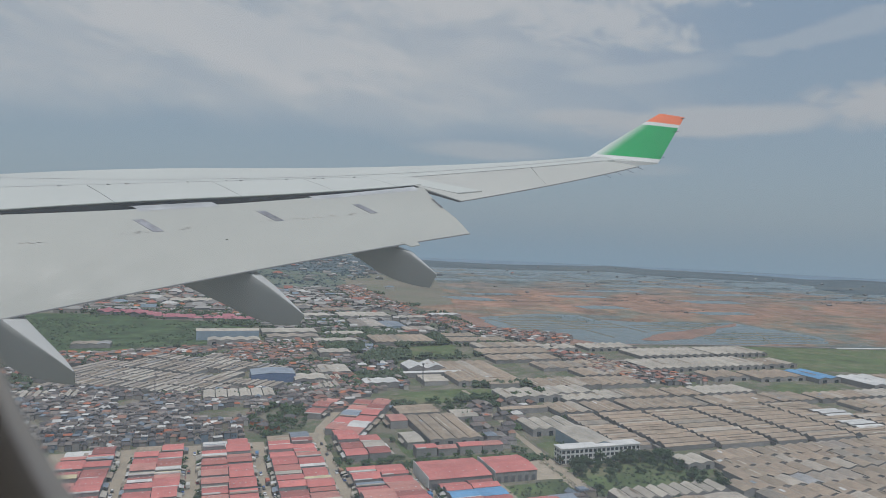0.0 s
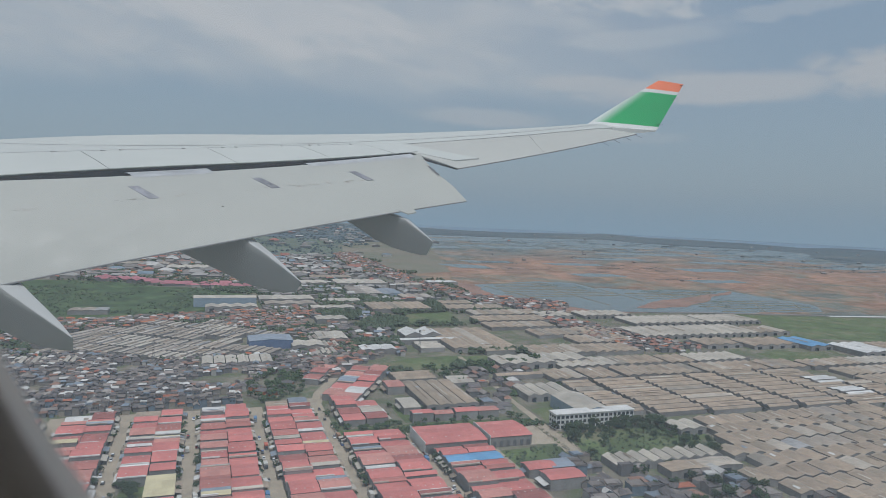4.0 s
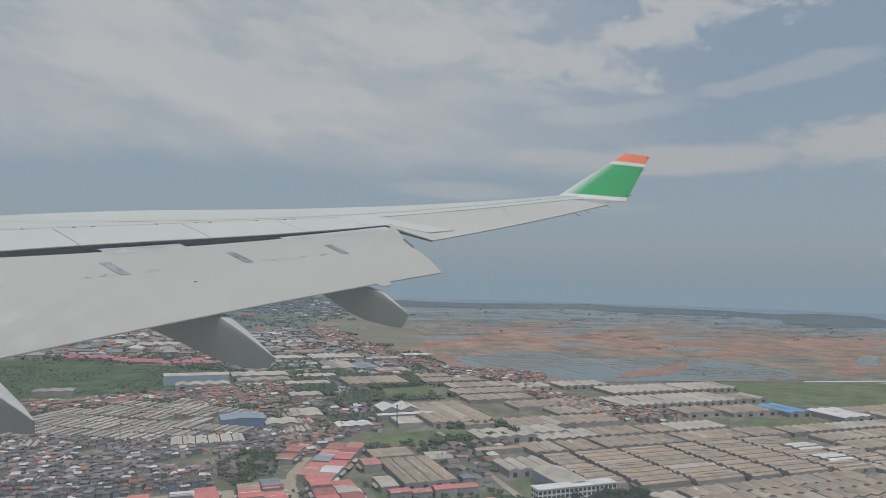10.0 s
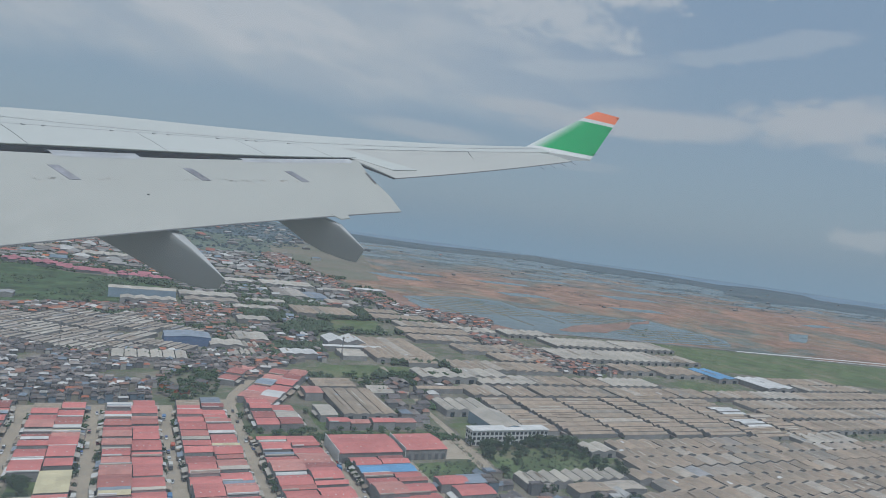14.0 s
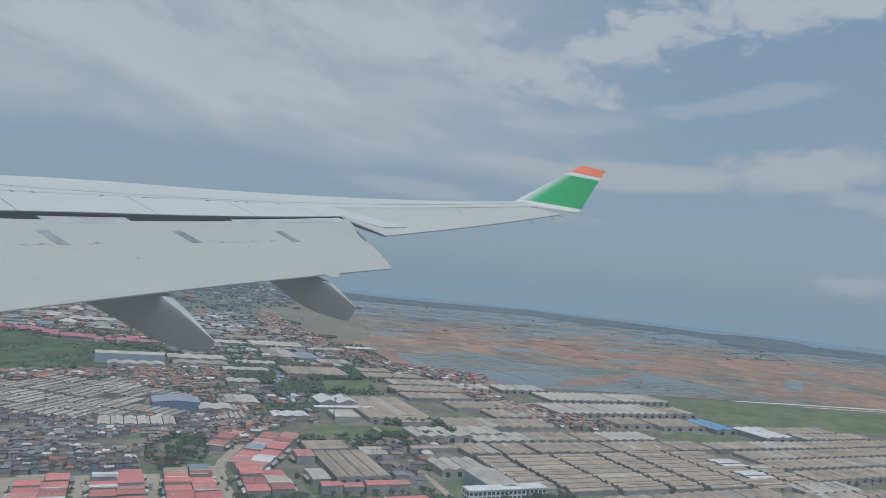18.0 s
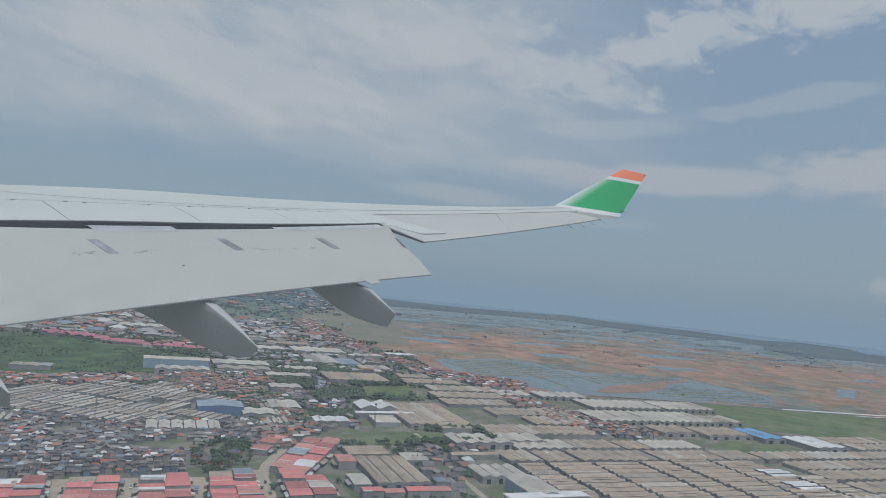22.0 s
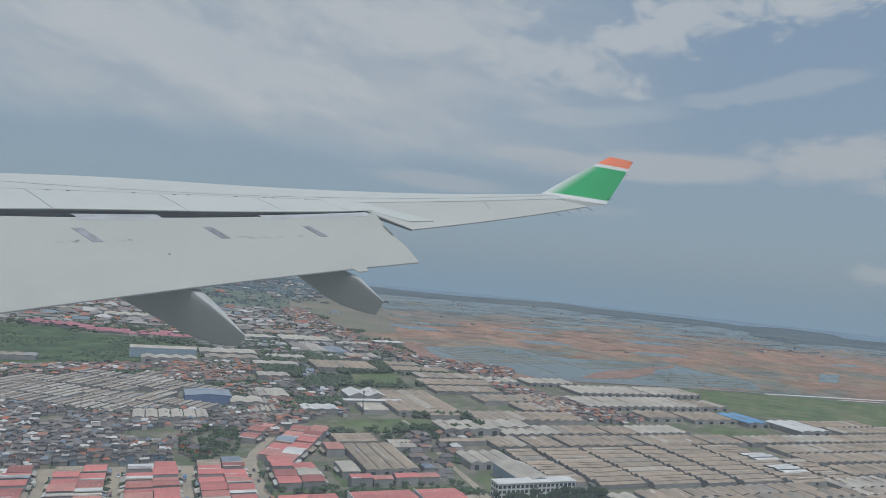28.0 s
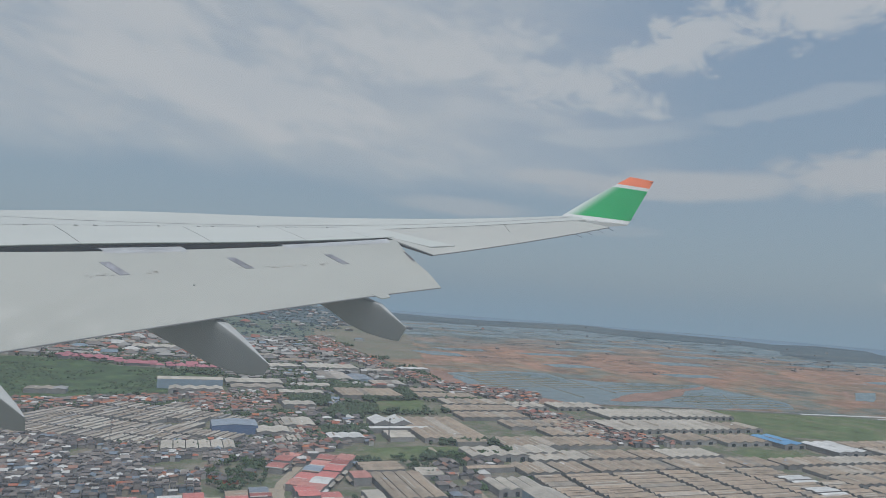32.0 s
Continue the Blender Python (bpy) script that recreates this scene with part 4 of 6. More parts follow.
COAST = [(1000, 4700), (1461, 4041), (1755, 3850), (2586, 4000), (2669, 3620), (3013, 3226), (3071, 2841), (3480, 2900), (3525, 2650), (3250, 2324), (3494, 2256), (3700, 1800), (3900, 1000), (4300, 300)]
region("water", COAST + [(4870, 300), (4700, 1300), (4300, 2300), (3700, 3180), (2900, 3920), (2000, 4450), (1100, 4765)], "sea", 0.6, "hazy blue-grey sea beyond the flats", 30, 120, "sea")
region("town_ground", [(-420, 180), (950, 120), (960, 600), (800, 690), (780, 860), (520, 900), (390, 1030), (250, 1330), (-500, 1330)], "lot", 0.15, "dusty town ground with weeds between buildings", 6, 20)
region("open_land", [(500, 905), (790, 868), (1200, 760), (1900, 560), (2900, 300)] + COAST[::-1] + [(760, 2600), (520, 2250), (560, 1900), (420, 1550), (440, 1330), (455, 1080)], "land", 0.33, "rust-brown open flats with wet green bands, greyed for haze", 15, 60)
region("far_fields", [(-600, 1340), (250, 1340), (520, 1500), (860, 2300), (1280, 4620), (-200, 4860), (-2500, 4100), (-1500, 2000)], "field_far", 0.25, "dull green far fields and ponds, glossier far off for haze", 20, 80)
region("meadow", [(-520, 905), (-140, 890), (-20, 925), (35, 960), (60, 1000), (72, 1110), (20, 1175), (-60, 1210), (-160, 1290), (-520, 1330)], "meadow", 0.3, "wide green marsh meadow behind the houses", 12)
region("green_strip", [(785, 862), (1000, 800), (1168, 742), (1700, 590), (1500, 420), (960, 598), (818, 640), (735, 668), (770, 780)], "grass", 0.35, "green grass strip along the runway", 8)
region("fallow_plain", [(452, 1431), (549, 1480), (760, 2250), (1002, 3256), (443, 2332), (385, 1805)], "fallow", 0.38, "dull brown fallow plain beyond the houses", 18, 40)
region("mud_bank", [(470, 1330), (512, 1238), (490, 1100), (514, 1012), (547, 969), (579, 918), (632, 895), (660, 880), (505, 912), (440, 1000), (425, 1090), (425, 1250)], "mud", 0.4, "rust-red bare earth bank round the pond", 10)
POND = [(509, 1235), (584, 1262), (680, 1292), (749, 1263), (750, 1195), (805, 1157), (883, 1154), (960, 1134), (1031, 1130), (1041, 1005), (1051, 940), (1000, 862), (900, 864), (790, 866), (718, 880), (630, 893), (577, 916), (545, 967), (512, 1010), (487, 1089)]
region("pond_water", POND, "pond", 0.5, "shallow grey-blue flooded pond", 9, 14, "pond")
region("mud_spit", [(1035, 1122), (940, 1075), (851, 1036), (751, 993), (670, 932), (701, 915), (772, 935), (850, 985), (915, 1035), (1000, 1080)], "mud", 0.7, "narrow red earth spit in the pond", 9, 12)
region("pond_water", [(1412, 1074), (1488, 1077), (1308, 949), (1276, 966)], "pond", 0.5, "square grey-blue pond in brown earth", 5, 14, "pond")
region("mud_bank", [(1250, 960), (1276, 940), (1310, 930), (1300, 944), (1262, 968), (1405, 1085), (1395, 1090)], "mud", 0.45, "red earth bank round the square pond", 4, 12)
for u, v, w, d in ((1150, 1290, 150, 60), (900, 1420, 130, 70), (640, 1620, 110, 90), (760, 1760, 150, 70), (1000, 1700, 170, 60), (1350, 1560, 190, 80), (1250, 1900, 260, 80), (1600, 1800, 210, 80), (1500, 2150, 320, 90), (1850, 2000, 260, 100), (1150, 2400, 260, 120), (2000, 1650, 260, 70), (2150, 2250, 320, 110), (1700, 2550, 380, 120), (2450, 1850, 300, 90),
                   (1350, 2850, 300, 160), (2100, 2750, 300, 120), (2500, 2250, 260, 90), (1900, 3150, 300, 140), (1000, 2900, 200, 150), (2250, 1300, 220, 60), (1750, 1250, 130, 45), (2700, 1500, 240, 60), (1500, 3400, 260, 160), (1100, 3500, 240, 180), (820, 2350, 170, 110)):
    k = RS.uniform(-0.25, 0.25)
    region("pond_water", [(u - w / 2, v + d * (0.5 + k)), (u + w * 0.1, v + d * 0.6), (u + w / 2, v + d * (0.4 - k)), (u + w * 0.45, v - d * (0.5 + k)), (u - w * 0.4, v - d * 0.5)], "pond", 0.5, "far flooded plot reflecting the sky", 14, 30, "pond")
region("mangrove_ground", [(1000, 3300), (1464, 3179), (2069, 3216), (2127, 2877), (2549, 2566), (2597, 2397), (2317, 2018), (2236, 1893), (2651, 1863), (2739, 1762), (2900, 1300), (3200, 700), (3800, 300)] + COAST[::-1], "hazed_mangrove_belt", 0.75, "dense mangrove belt behind the shore, tinted blue-grey for haze", 45, 60)
region("far_ridge", [(-600, 4700), (-300, 3300), (300, 2750), (700, 2560), (900, 2680), (1180, 4500)], "hazed_mangrove_belt", 0.45, "far woodland tinted blue-grey for haze", 90, 70)
region("runway", [(960, 826), (1230, 781), (1900, 655), (1900, 640), (1230, 772), (960, 817)], "runway", 0.55, "pale concrete runway edge", 0, 200, "runway")
region("runway", [(1080, 783), (1900, 622), (1900, 615), (1080, 778)], "runway", 0.55, "narrow pale concrete taxiway", 0, 200, "runway")
region("perimeter_road", [(780, 874), (960, 832), (960, 824), (775, 865), (640, 888), (640, 893)], "asphalt", 0.6, "grey perimeter road along the pond", 0, 200, "road")
for nm, pts, lab in (("lawn", [(88, 426), (130, 424), (225, 424), (222, 440), (150, 445), (90, 441)], "overgrown green strip between red roofed blocks"),
                     ("lawn", [(-37.5, 348), (-24, 348), (-24, 377), (-37.5, 377)], "small green plot with trees among red roofs"),
                     ("lawn", [(181, 352), (222, 356), (224, 383), (182, 382)], "green lawn beside a red roofed hall"),
                     ("lawn", [(236, 352), (300, 354), (340, 372), (345, 400), (300, 408), (236, 404)], "weedy green field behind a white hall"),
                     ("lawn", [(160, 596), (215, 592), (262, 600), (258, 645), (200, 640), (162, 622)], "green field among sheds"),
                     ("lawn", [(244, 585), (318, 590), (322, 640), (262, 640)], "shaded green plot with trees"),
                     ("lawn", [(596, 560), (672, 548), (690, 592), (640, 606), (600, 602)], "green plot by the blue roofed shed"),
                     ("lawn", [(140, 447), (158, 447), (158, 492), (141, 490)], "narrow green plot behind red roofs"),
                     ("lawn", [(240, 418), (262, 416), (264, 462), (242, 458)], "green yard beside the blue hall"),
                     ("lawn", [(250, 818), (312, 828), (345, 915), (272, 905)], "green plot among far sheds")):
    region(nm, pts, "grass", 0.3, lab, 3, 6)
region("yard", [(206, 388), (226, 386), (228, 424), (212, 424)], "yard", 0.32, "sandy yard beside a red hall", 2, 5)
ROADS = [(-130, 285, 505, 11), (-87, 285, 505, 11), (-44, 285, 505, 11), (-3, 285, 505, 11), (40, 285, 505, 11), (84, 285, 520, 11), (133, 285, 432, 10), (179, 285, 385, 8)]
for u, v0, v1, w in ROADS:
    region("road", [(u - w / 2, v0), (u + w / 2, v0), (u + w / 2, v1), (u - w / 2, v1)], "road", 0.4, "dusty concrete street between rows of red roofs", 0.5, 12, "road")
region("road", [(80, 506), (90, 506), (96, 534), (106, 556), (128, 604), (122, 608), (100, 560), (88, 534)], "road", 0.41, "dusty bent street past red roofs", 1, 10, "road")
region("road", [(217, 285), (223, 285), (231, 340), (236, 400), (240, 470), (248, 560), (256, 640), (251, 640), (243, 560), (235, 470), (230, 400), (226, 340)], "road", 0.42, "narrow pale street with rubble verges", 3.0, 8, "road")


# ---- building kinds ----
def gable_roof(w, l, h, r, over=0.5, th=0.16):
    """A pitched roof slab, its ridge along y."""
    a, s = w / 2 + over, over * r / (w / 2)
    prof = [(-a, h - s), (-a, h - s + th), (0, h + r + th), (a, h - s + th), (a, h - s), (0, h + r)]
    V = [(x, y, z) for y in (-l / 2 - over, l / 2 + over) for x, z in prof]
    F = [(i, (i + 1) % 6, (i + 1) % 6 + 6, i + 6) for i in range(6)]
    return V, F + [(0, 5, 2, 1), (5, 4, 3, 2), (6, 7, 8, 11), (11, 8, 9, 10)]


def gable_walls(w, l, h, r):
    a, b = w / 2, l / 2
    V = [(-a, -b, 0), (a, -b, 0), (a, b, 0), (-a, b, 0), (-a, -b, h), (a, -b, h), (a, b, h), (-a, b, h), (0, -b, h + r), (0, b, h + r)]
    return V, [(0, 1, 5, 8, 4), (2, 3, 7, 9, 6), (1, 2, 6, 5), (3, 0, 4, 7)]


def hip_roof(w, l, h, r, over=0.5):
    a, b = w / 2 + over, l / 2 + over
    k = max(b - a, 0.2)
    V = [(-a, -b, h - 0.1), (a, -b, h - 0.1), (a, b, h - 0.1), (-a, b, h - 0.1), (0, -k, h + r), (0, k, h + r)]
    return V, [(0, 1, 4), (1, 2, 5, 4), (2, 3, 5), (3, 0, 4, 5), (3, 2, 1, 0)]


def turned(v, quarter):
    return [(-y, x, z) for x, y, z in v] if quarter else v


def thing(name, m, label, category, group=""):
    ob = tagged(new(name), label, category, group)
    ob.matrix_basis = m
    return ob


SHARED = {}


def shared(key, make):
    if key not in SHARED:
        SHARED[key] = make()
    return SHARED[key]


def vent_mesh():
    return mesh_of("roof_light", *box(-0.35, 0.35, -0.25, 0.25, 0, 0.2), M["roof_white"])


def red_unit(u, v, w, l, roof, side):
    """A shop warehouse with a low ridge across and a porch to its street. side: -1 or 1, where the street lies."""
    tone = {"roof_red": "faded red", "roof_white": "white", "roof_pale": "pale grey", "roof_blue": "blue", "roof_slate": "slate grey", "roof_teal": "teal", "roof_cream": "cream"}[roof]
    ob = thing("shop_warehouse", at(u, v), "low plastered shop warehouse under a %s sheet roof" % tone, "warehouse", "red roofed blocks")
    h, r = RS.uniform(4.6, 7.2), RS.uniform(0.6, 1.3)
    part("wall", mesh_of("wall", turned(gable_walls(l, w, h, r)[0], True), gable_walls(l, w, h, r)[1], M["wall_grey"]), ob)
    V, F = gable_roof(l, w, h, r, 0.25)
    part("roof", mesh_of("roof", turned(V, True), F, M[roof]), ob)
    if roof == "roof_red":
        n = RS.choice((0, 2, 3, 4)) if l > 7 else 0
        for i in range(n):
            x, y = (i + 0.5 - n / 2) * w / n * 0.9, l * 0.22 * (-1) ** (int(l) % 2)
            part("roof_light", shared("vent", vent_mesh), ob, "", pose(x, y, h + r - abs(y) * r / (l / 2) + 0.14))
    if RS.random() < 0.4:
        d = RS.uniform(0.5, 1.3)
        x0, x1 = (-w / 2, w / 2) if RS.random() < 0.6 else (-w / 2, w * RS.uniform(-0.1, 0.3))
        part("gutter", mesh_of("gutter", *box(x0, x1, -l / 2 - 0.3, -l / 2 - 0.3 + d, h - 0.1, h + 0.42 + r * 2 * max(d - 0.5, 0) / l), M[RS.choice(("roof_white", "roof_white", "roof_pale"))]), ob, "pale sheet gutter")
    if RS.random() < 0.85:
        pw, pl = RS.uniform(2.0, 3.6), l * RS.uniform(0.4, 0.85)
        m = M[RS.choice(("roof_pale", "roof_white", "roof_slate", "roof_grey", "roof_pale"))]
        x0 = side * (w / 2 + 0.1)
        x1 = x0 + side * pw
        V = [(x0, -pl / 2, 3.9), (x1, -pl / 2, 3.1), (x1, pl / 2, 3.1), (x0, pl / 2, 3.9)]
        V += [(x, y, z - 0.12) for x, y, z in V]
        F = [(0, 1, 2, 3), (7, 6, 5, 4), (0, 4, 5, 1), (1, 5, 6, 2), (2, 6, 7, 3), (3, 7, 4, 0)]
        porch = part("porch_roof", mesh_of("porch_roof", V, F, m), ob)
        for y in (-pl / 2 + 0.3, pl / 2 - 0.3):
            part("post", mesh_of("post", *box(x1 - 0.08, x1 + 0.08, y - 0.08, y + 0.08, 0, 3.1), M["steel"]), porch)
    return ob


def bay_hall(u, v, bays, bw, l, h, r, roof, wall="wall_grey", along=True, label="", doors=True, rot=0.0):
    """A hall of side-by-side pitched bays; the ridges run along v, or across it."""
    tone = {"roof_grey": "weathered grey-brown", "roof_shed": "dull grey", "roof_pale": "pale grey", "roof_white": "white", "roof_blue": "blue", "roof_slate": "slate grey", "roof_red": "red", "roof_cream": "cream", "roof_teal": "teal"}[roof]
    ob = thing("warehouse", at(u, v, 0, rot + (0 if along else 90)), label or "long warehouse with %s corrugated pitched bays" % tone, "warehouse", "grey roofed warehouses")
    W = bays * bw
    roof_me = shared(("br", bw, l, h, r, roof), lambda: mesh_of("roof_bay", *gable_roof(bw - (0.9 if bw < 10.7 else 0.5), l, h, r, 0.3 if bw > 10.7 else 0.05), M[roof]))
    door_me = shared(("bd", bw, h), lambda: mesh_of("door", *box(-bw * 0.17, bw * 0.17, -0.12, 0.05, 0, h * 0.72), M["window"]))
    light_me = shared(("bl", l, roof), lambda: mesh_of("skylight", *box(-0.5, 0.5, -l * 0.26, l * 0.26, -0.05, 0.12), M["roof_white" if roof == "roof_white" else "roof_pale"]))
    vent_me = shared(("bv", l), lambda: mesh_of("ridge_vent", *gable_roof(1.6, l * 0.5, 0.35, 0.35, 0.1), M["roof_grey"]))
    walls = []
    for i in range(bays):
        x = -W / 2 + bw * (i + 0.5)
        up, slip = (0.0, 0.0) if bw > 8 else (0.75 * (i % 2), RS.uniform(-0.9, 0.9))
        V, F = gable_walls(bw, l, h + up, r)
        walls.append(([(a + x, b, c) for a, b, c in V], F))
        bay = part("roof_bay", roof_me, ob, "", pose(x, slip, up))
        if doors:
            part("door", door_me, ob, "", pose(x, -l / 2, 0))
        if RS.random() < 0.3 and bw > 9:
            a, sx = math.degrees(math.atan2(r, bw / 2)), RS.choice((-1, 1))
            key = RS.choice(("roof_pale", "roof_shed", "roof_slate", "roof_white", "roof_shed"))
            size = RS.choice(((0.9, 2.2), (1.6, 1.4), (0.7, 4.0)))
            part("repair_sheet", shared(("rs", key, size), lambda: mesh_of("repair_sheet", *box(-size[0], size[0], -size[1], size[1], -0.04, 0.07), M[key])), bay, "", pose(sx * bw * 0.26, RS.uniform(-0.35, 0.35) * l, h + r * 0.48 + 0.24, 0, a * sx, 0))
        k = RS.random()
        if k < 0.36:
            a = math.atan2(r, bw / 2)
            sx = RS.choice((-1, 1))
            part("skylight", light_me, bay, "", pose(sx * bw * 0.25, RS.uniform(-0.15, 0.15) * l, h + r * 0.5 + 0.2, 0, math.degrees(a) * sx, 0))
        elif k < 0.5:
            part("ridge_vent", vent_me, bay, "", pose(0, 0, h + r - 0.05))
    part("wall", mesh_of("wall", *joined(*walls), M[wall]), ob)
    return ob


def house(u, v, w, l, h, r, rot, kind):
    lab = ("small plastered house under a weathered hipped roof", "small plastered house under a pitched sheet roof", "two-storey plastered house with a flat concrete roof")[kind]
    ob = thing("house", at(u, v, 0, rot), lab, "house", "houses of the quarter")
    if kind == 0:
        part("wall", mesh_of("wall", *box(-w / 2, w / 2, -l / 2, l / 2, 0, h), M["wall_house"]), ob)
        part("roof", mesh_of("roof", *hip_roof(w, l, h, r), M["roof_house"]), ob)
    elif kind == 1:
        part("wall", mesh_of("wall", *gable_walls(w, l, h, r), M["wall_house"]), ob)
        part("roof", mesh_of("roof", *gable_roof(w, l, h, r, 0.4), M["roof_house"]), ob)
    else:
        h += 2.6
        part("wall", mesh_of("wall", *box(-w / 2, w / 2, -l / 2, l / 2, 0, h), M["wall_house"]), ob)
        part("roof", mesh_of("roof", *joined(box(-w / 2 - 0.3, w / 2 + 0.3, -l / 2 - 0.3, l / 2 + 0.3, h, h + 0.2), box(-w / 2, w / 2, -l / 2 - 0.05, -l / 2 + 0.12, h, h + 0.9), box(-w / 2 - 0.05, -w / 2 + 0.12, -l / 2, l / 2, h, h + 0.9)), M["roof_house"]), ob)
        for x in (-w * 0.25, w * 0.25):
            for z in (3.9,):
                part("window", shared("hw", lambda: mesh_of("window", *box(-0.5, 0.5, -0.08, 0.05, 0, 1.2), M["window"])), ob, "", pose(x, -l / 2, z))
    return ob


def town(name, poly, step, size, roof, label, fill=0.85, seed=1, tall=(2.8, 5.5), flat=0.12, spare=()):
    """Many small houses as one mesh: roofs and walls stay loose pieces so that each takes a tone of its own."""
    rs = random.Random(seed)
    V, F, S = [], [], []
    us, vs = [p[0] for p in poly], [p[1] for p in poly]
    u = min(us)
    while u < max(us):
        v = min(vs)
        while v < max(vs):
            a, b = u + rs.uniform(-0.3, 0.3) * step, v + rs.uniform(-0.3, 0.3) * step
            v += step * rs.uniform(0.85, 1.2)
            if rs.random() > fill or not inside(a, b, poly) or any(inside(a, b, q) for q in spare) or noise.noise((a * 0.018, b * 0.018, seed)) > 0.38:
                continue
            w, l = rs.uniform(*size), rs.uniform(*size) * 1.2
            h, r = rs.uniform(*tall), min(w, l) * rs.uniform(0.14, 0.3)
            if rs.random() < flat:
                r = 0.15
            rot = radians(TURN + rs.choice((0, 90)) + rs.gauss(0, 6))
            x, y, _ = uv(a, b)
            c, s = math.cos(rot), math.sin(rot)
            for k, (pv, pf) in enumerate((box(-w / 2, w / 2, -l / 2, l / 2, 0, h), hip_roof(w, l, h, r, 0.4) if rs.random() < 0.5 else gable_roof(w, l, h, r, 0.4, 0.12))):
                n = len(V)
                V += [(x + px * c - py * s, y + px * s + py * c, pz) for px, py, pz in pv]
                F += [tuple(i + n for i in g) for g in pf]
                S += [k] * len(pf)
        u += step * rs.uniform(0.85, 1.15)
    return tagged(new(name, mesh_of(name, V, F, [M["wall_town"], M[roof]], slots=S)), label, "houses", kind="stuff")


def clump(rs, x, y, z, s, squash=0.8):
    """A small uneven leaf clump of eight faces."""
    P = [(1, 0, 0), (-1, 0, 0), (0, 1, 0), (0, -1, 0), (0, 0, 1), (0, 0, -1)]
    a = rs.uniform(0, 6.28)
    c, d = math.cos(a), math.sin(a)
    out = []
    for px, py, pz in P:
        k = s * rs.uniform(0.65, 1.3)
        qx, qy, qz = px * c - py * d, px * d + py * c, pz * squash
        out.append((x + (qx + rs.uniform(-0.25, 0.25)) * k, y + (qy + rs.uniform(-0.25, 0.25)) * k, z + (qz + rs.uniform(-0.2, 0.2)) * k))
    return out, [(0, 2, 4), (2, 1, 4), (1, 3, 4), (3, 0, 4), (2, 0, 5), (1, 2, 5), (3, 1, 5), (0, 3, 5)]


def tree_meshes(seed, palm=False):
    rs = random.Random(seed)
    h, R = rs.uniform(3.0, 4.2), rs.uniform(3.0, 4.2)
    pieces = [loft([[(math.cos(a) * k + bx, math.sin(a) * k, z) for a in (0, 1.26, 2.51, 3.77, 5.03)] for z, k, bx in ((0, 0.34, 0), (h * 0.6, 0.22, 0.1), (h * 1.25, 0.14, 0.25))], True, True)]
    for i in range(5):
        a, e = i * 1.256 + rs.uniform(-0.4, 0.4), rs.uniform(1.5, 2.6)
        pieces.append(rod((0.1, 0, h * 0.7), (math.cos(a) * e, math.sin(a) * e, h + rs.uniform(0.6, 2.0)), 0.09))
    trunk = mesh_of("trunk", *joined(*pieces), M["bark"])
    leaves = []
    lobes = [(rs.uniform(-0.5, 0.5) * R, rs.uniform(-0.5, 0.5) * R, h + rs.uniform(0.4, 2.6), R * rs.uniform(0.45, 0.7)) for _ in range(7)]
    for i in range(150):
        lx, ly, lz, lr = rs.choice(lobes)
        a, b = rs.uniform(0, 6.28), math.asin(rs.uniform(-0.7, 1))
        k = lr * rs.uniform(0.72, 1.08)
        leaves.append(clump(rs, lx + k * math.cos(a) * math.cos(b), ly + k * math.sin(a) * math.cos(b), lz + 0.75 * k * math.sin(b), rs.uniform(0.35, 0.75)))
    return trunk, mesh_of("crown", *joined(*leaves), M["leaf"])


TREES = [tree_meshes(i) for i in range(5)]


SINGLE, FAR_TREES = [0], []


def tree(u, v, s):
    """A tree of its own near the eye; farther ones are gathered as clumps."""
    if v > 425 or SINGLE[0] > 285:
        rs = random.Random(int(u * 31 + v * 17))
        x, y, _ = uv(u, v)
        for i in range(26):
            a, k, z = rs.uniform(0, 6.28), 3.4 * s * math.sqrt(rs.random()), rs.uniform(0.5, 1.0)
            FAR_TREES.append(clump(rs, x + k * math.cos(a), y + k * math.sin(a), 5.4 * s * z, s * rs.uniform(0.7, 1.3)))
        FAR_TREES.append(loft([[(x + math.cos(a) * k, y + math.sin(a) * k, z) for a in (0, 2.09, 4.19)] for z, k in ((0, 0.3 * s), (4 * s, 0.18 * s))], True, True))
        return
    SINGLE[0] += 1
    t, c = RS.choice(TREES)
    ob = thing("tree", at(u, v, 0, RS.uniform(0, 360)) @ Matrix.Diagonal((s, s, s * RS.uniform(0.85, 1.15), 1)), "broad dark green tree with an uneven crown", "tree", "trees of the town")
    part("trunk", t, ob)
    part("crown", c, ob)


def woods(name, poly, n, size, label, seed, lift=1.2, spare=(), mat="leaf_far"):
    rs = random.Random(seed)
    pieces = []
    us, vs = [p[0] for p in poly], [p[1] for p in poly]
    tries = 0
    while len(pieces) < n and tries < n * 30:
        tries += 1
        u, v = rs.uniform(min(us), max(us)), rs.uniform(min(vs), max(vs))
        if not inside(u, v, poly) or noise.noise((u * 0.012, v * 0.012, seed * 1.7)) < -0.05 or any(inside(u, v, q) for q in spare):
            continue
        s = rs.uniform(*size)
        x, y, _ = uv(u, v)
        pieces.append(clump(rs, x, y, s * lift * rs.uniform(0.5, 1.2), s))
    return tagged(new(name, mesh_of(name, *joined_fast(pieces), M[mat])), label, "trees", kind="stuff")


def joined_fast(pieces):
    V, F = [], []
    for v, f in pieces:
        n = len(V)
        V.extend(v)
        F.extend([tuple(i + n for i in g) for g in f])
    return V, F


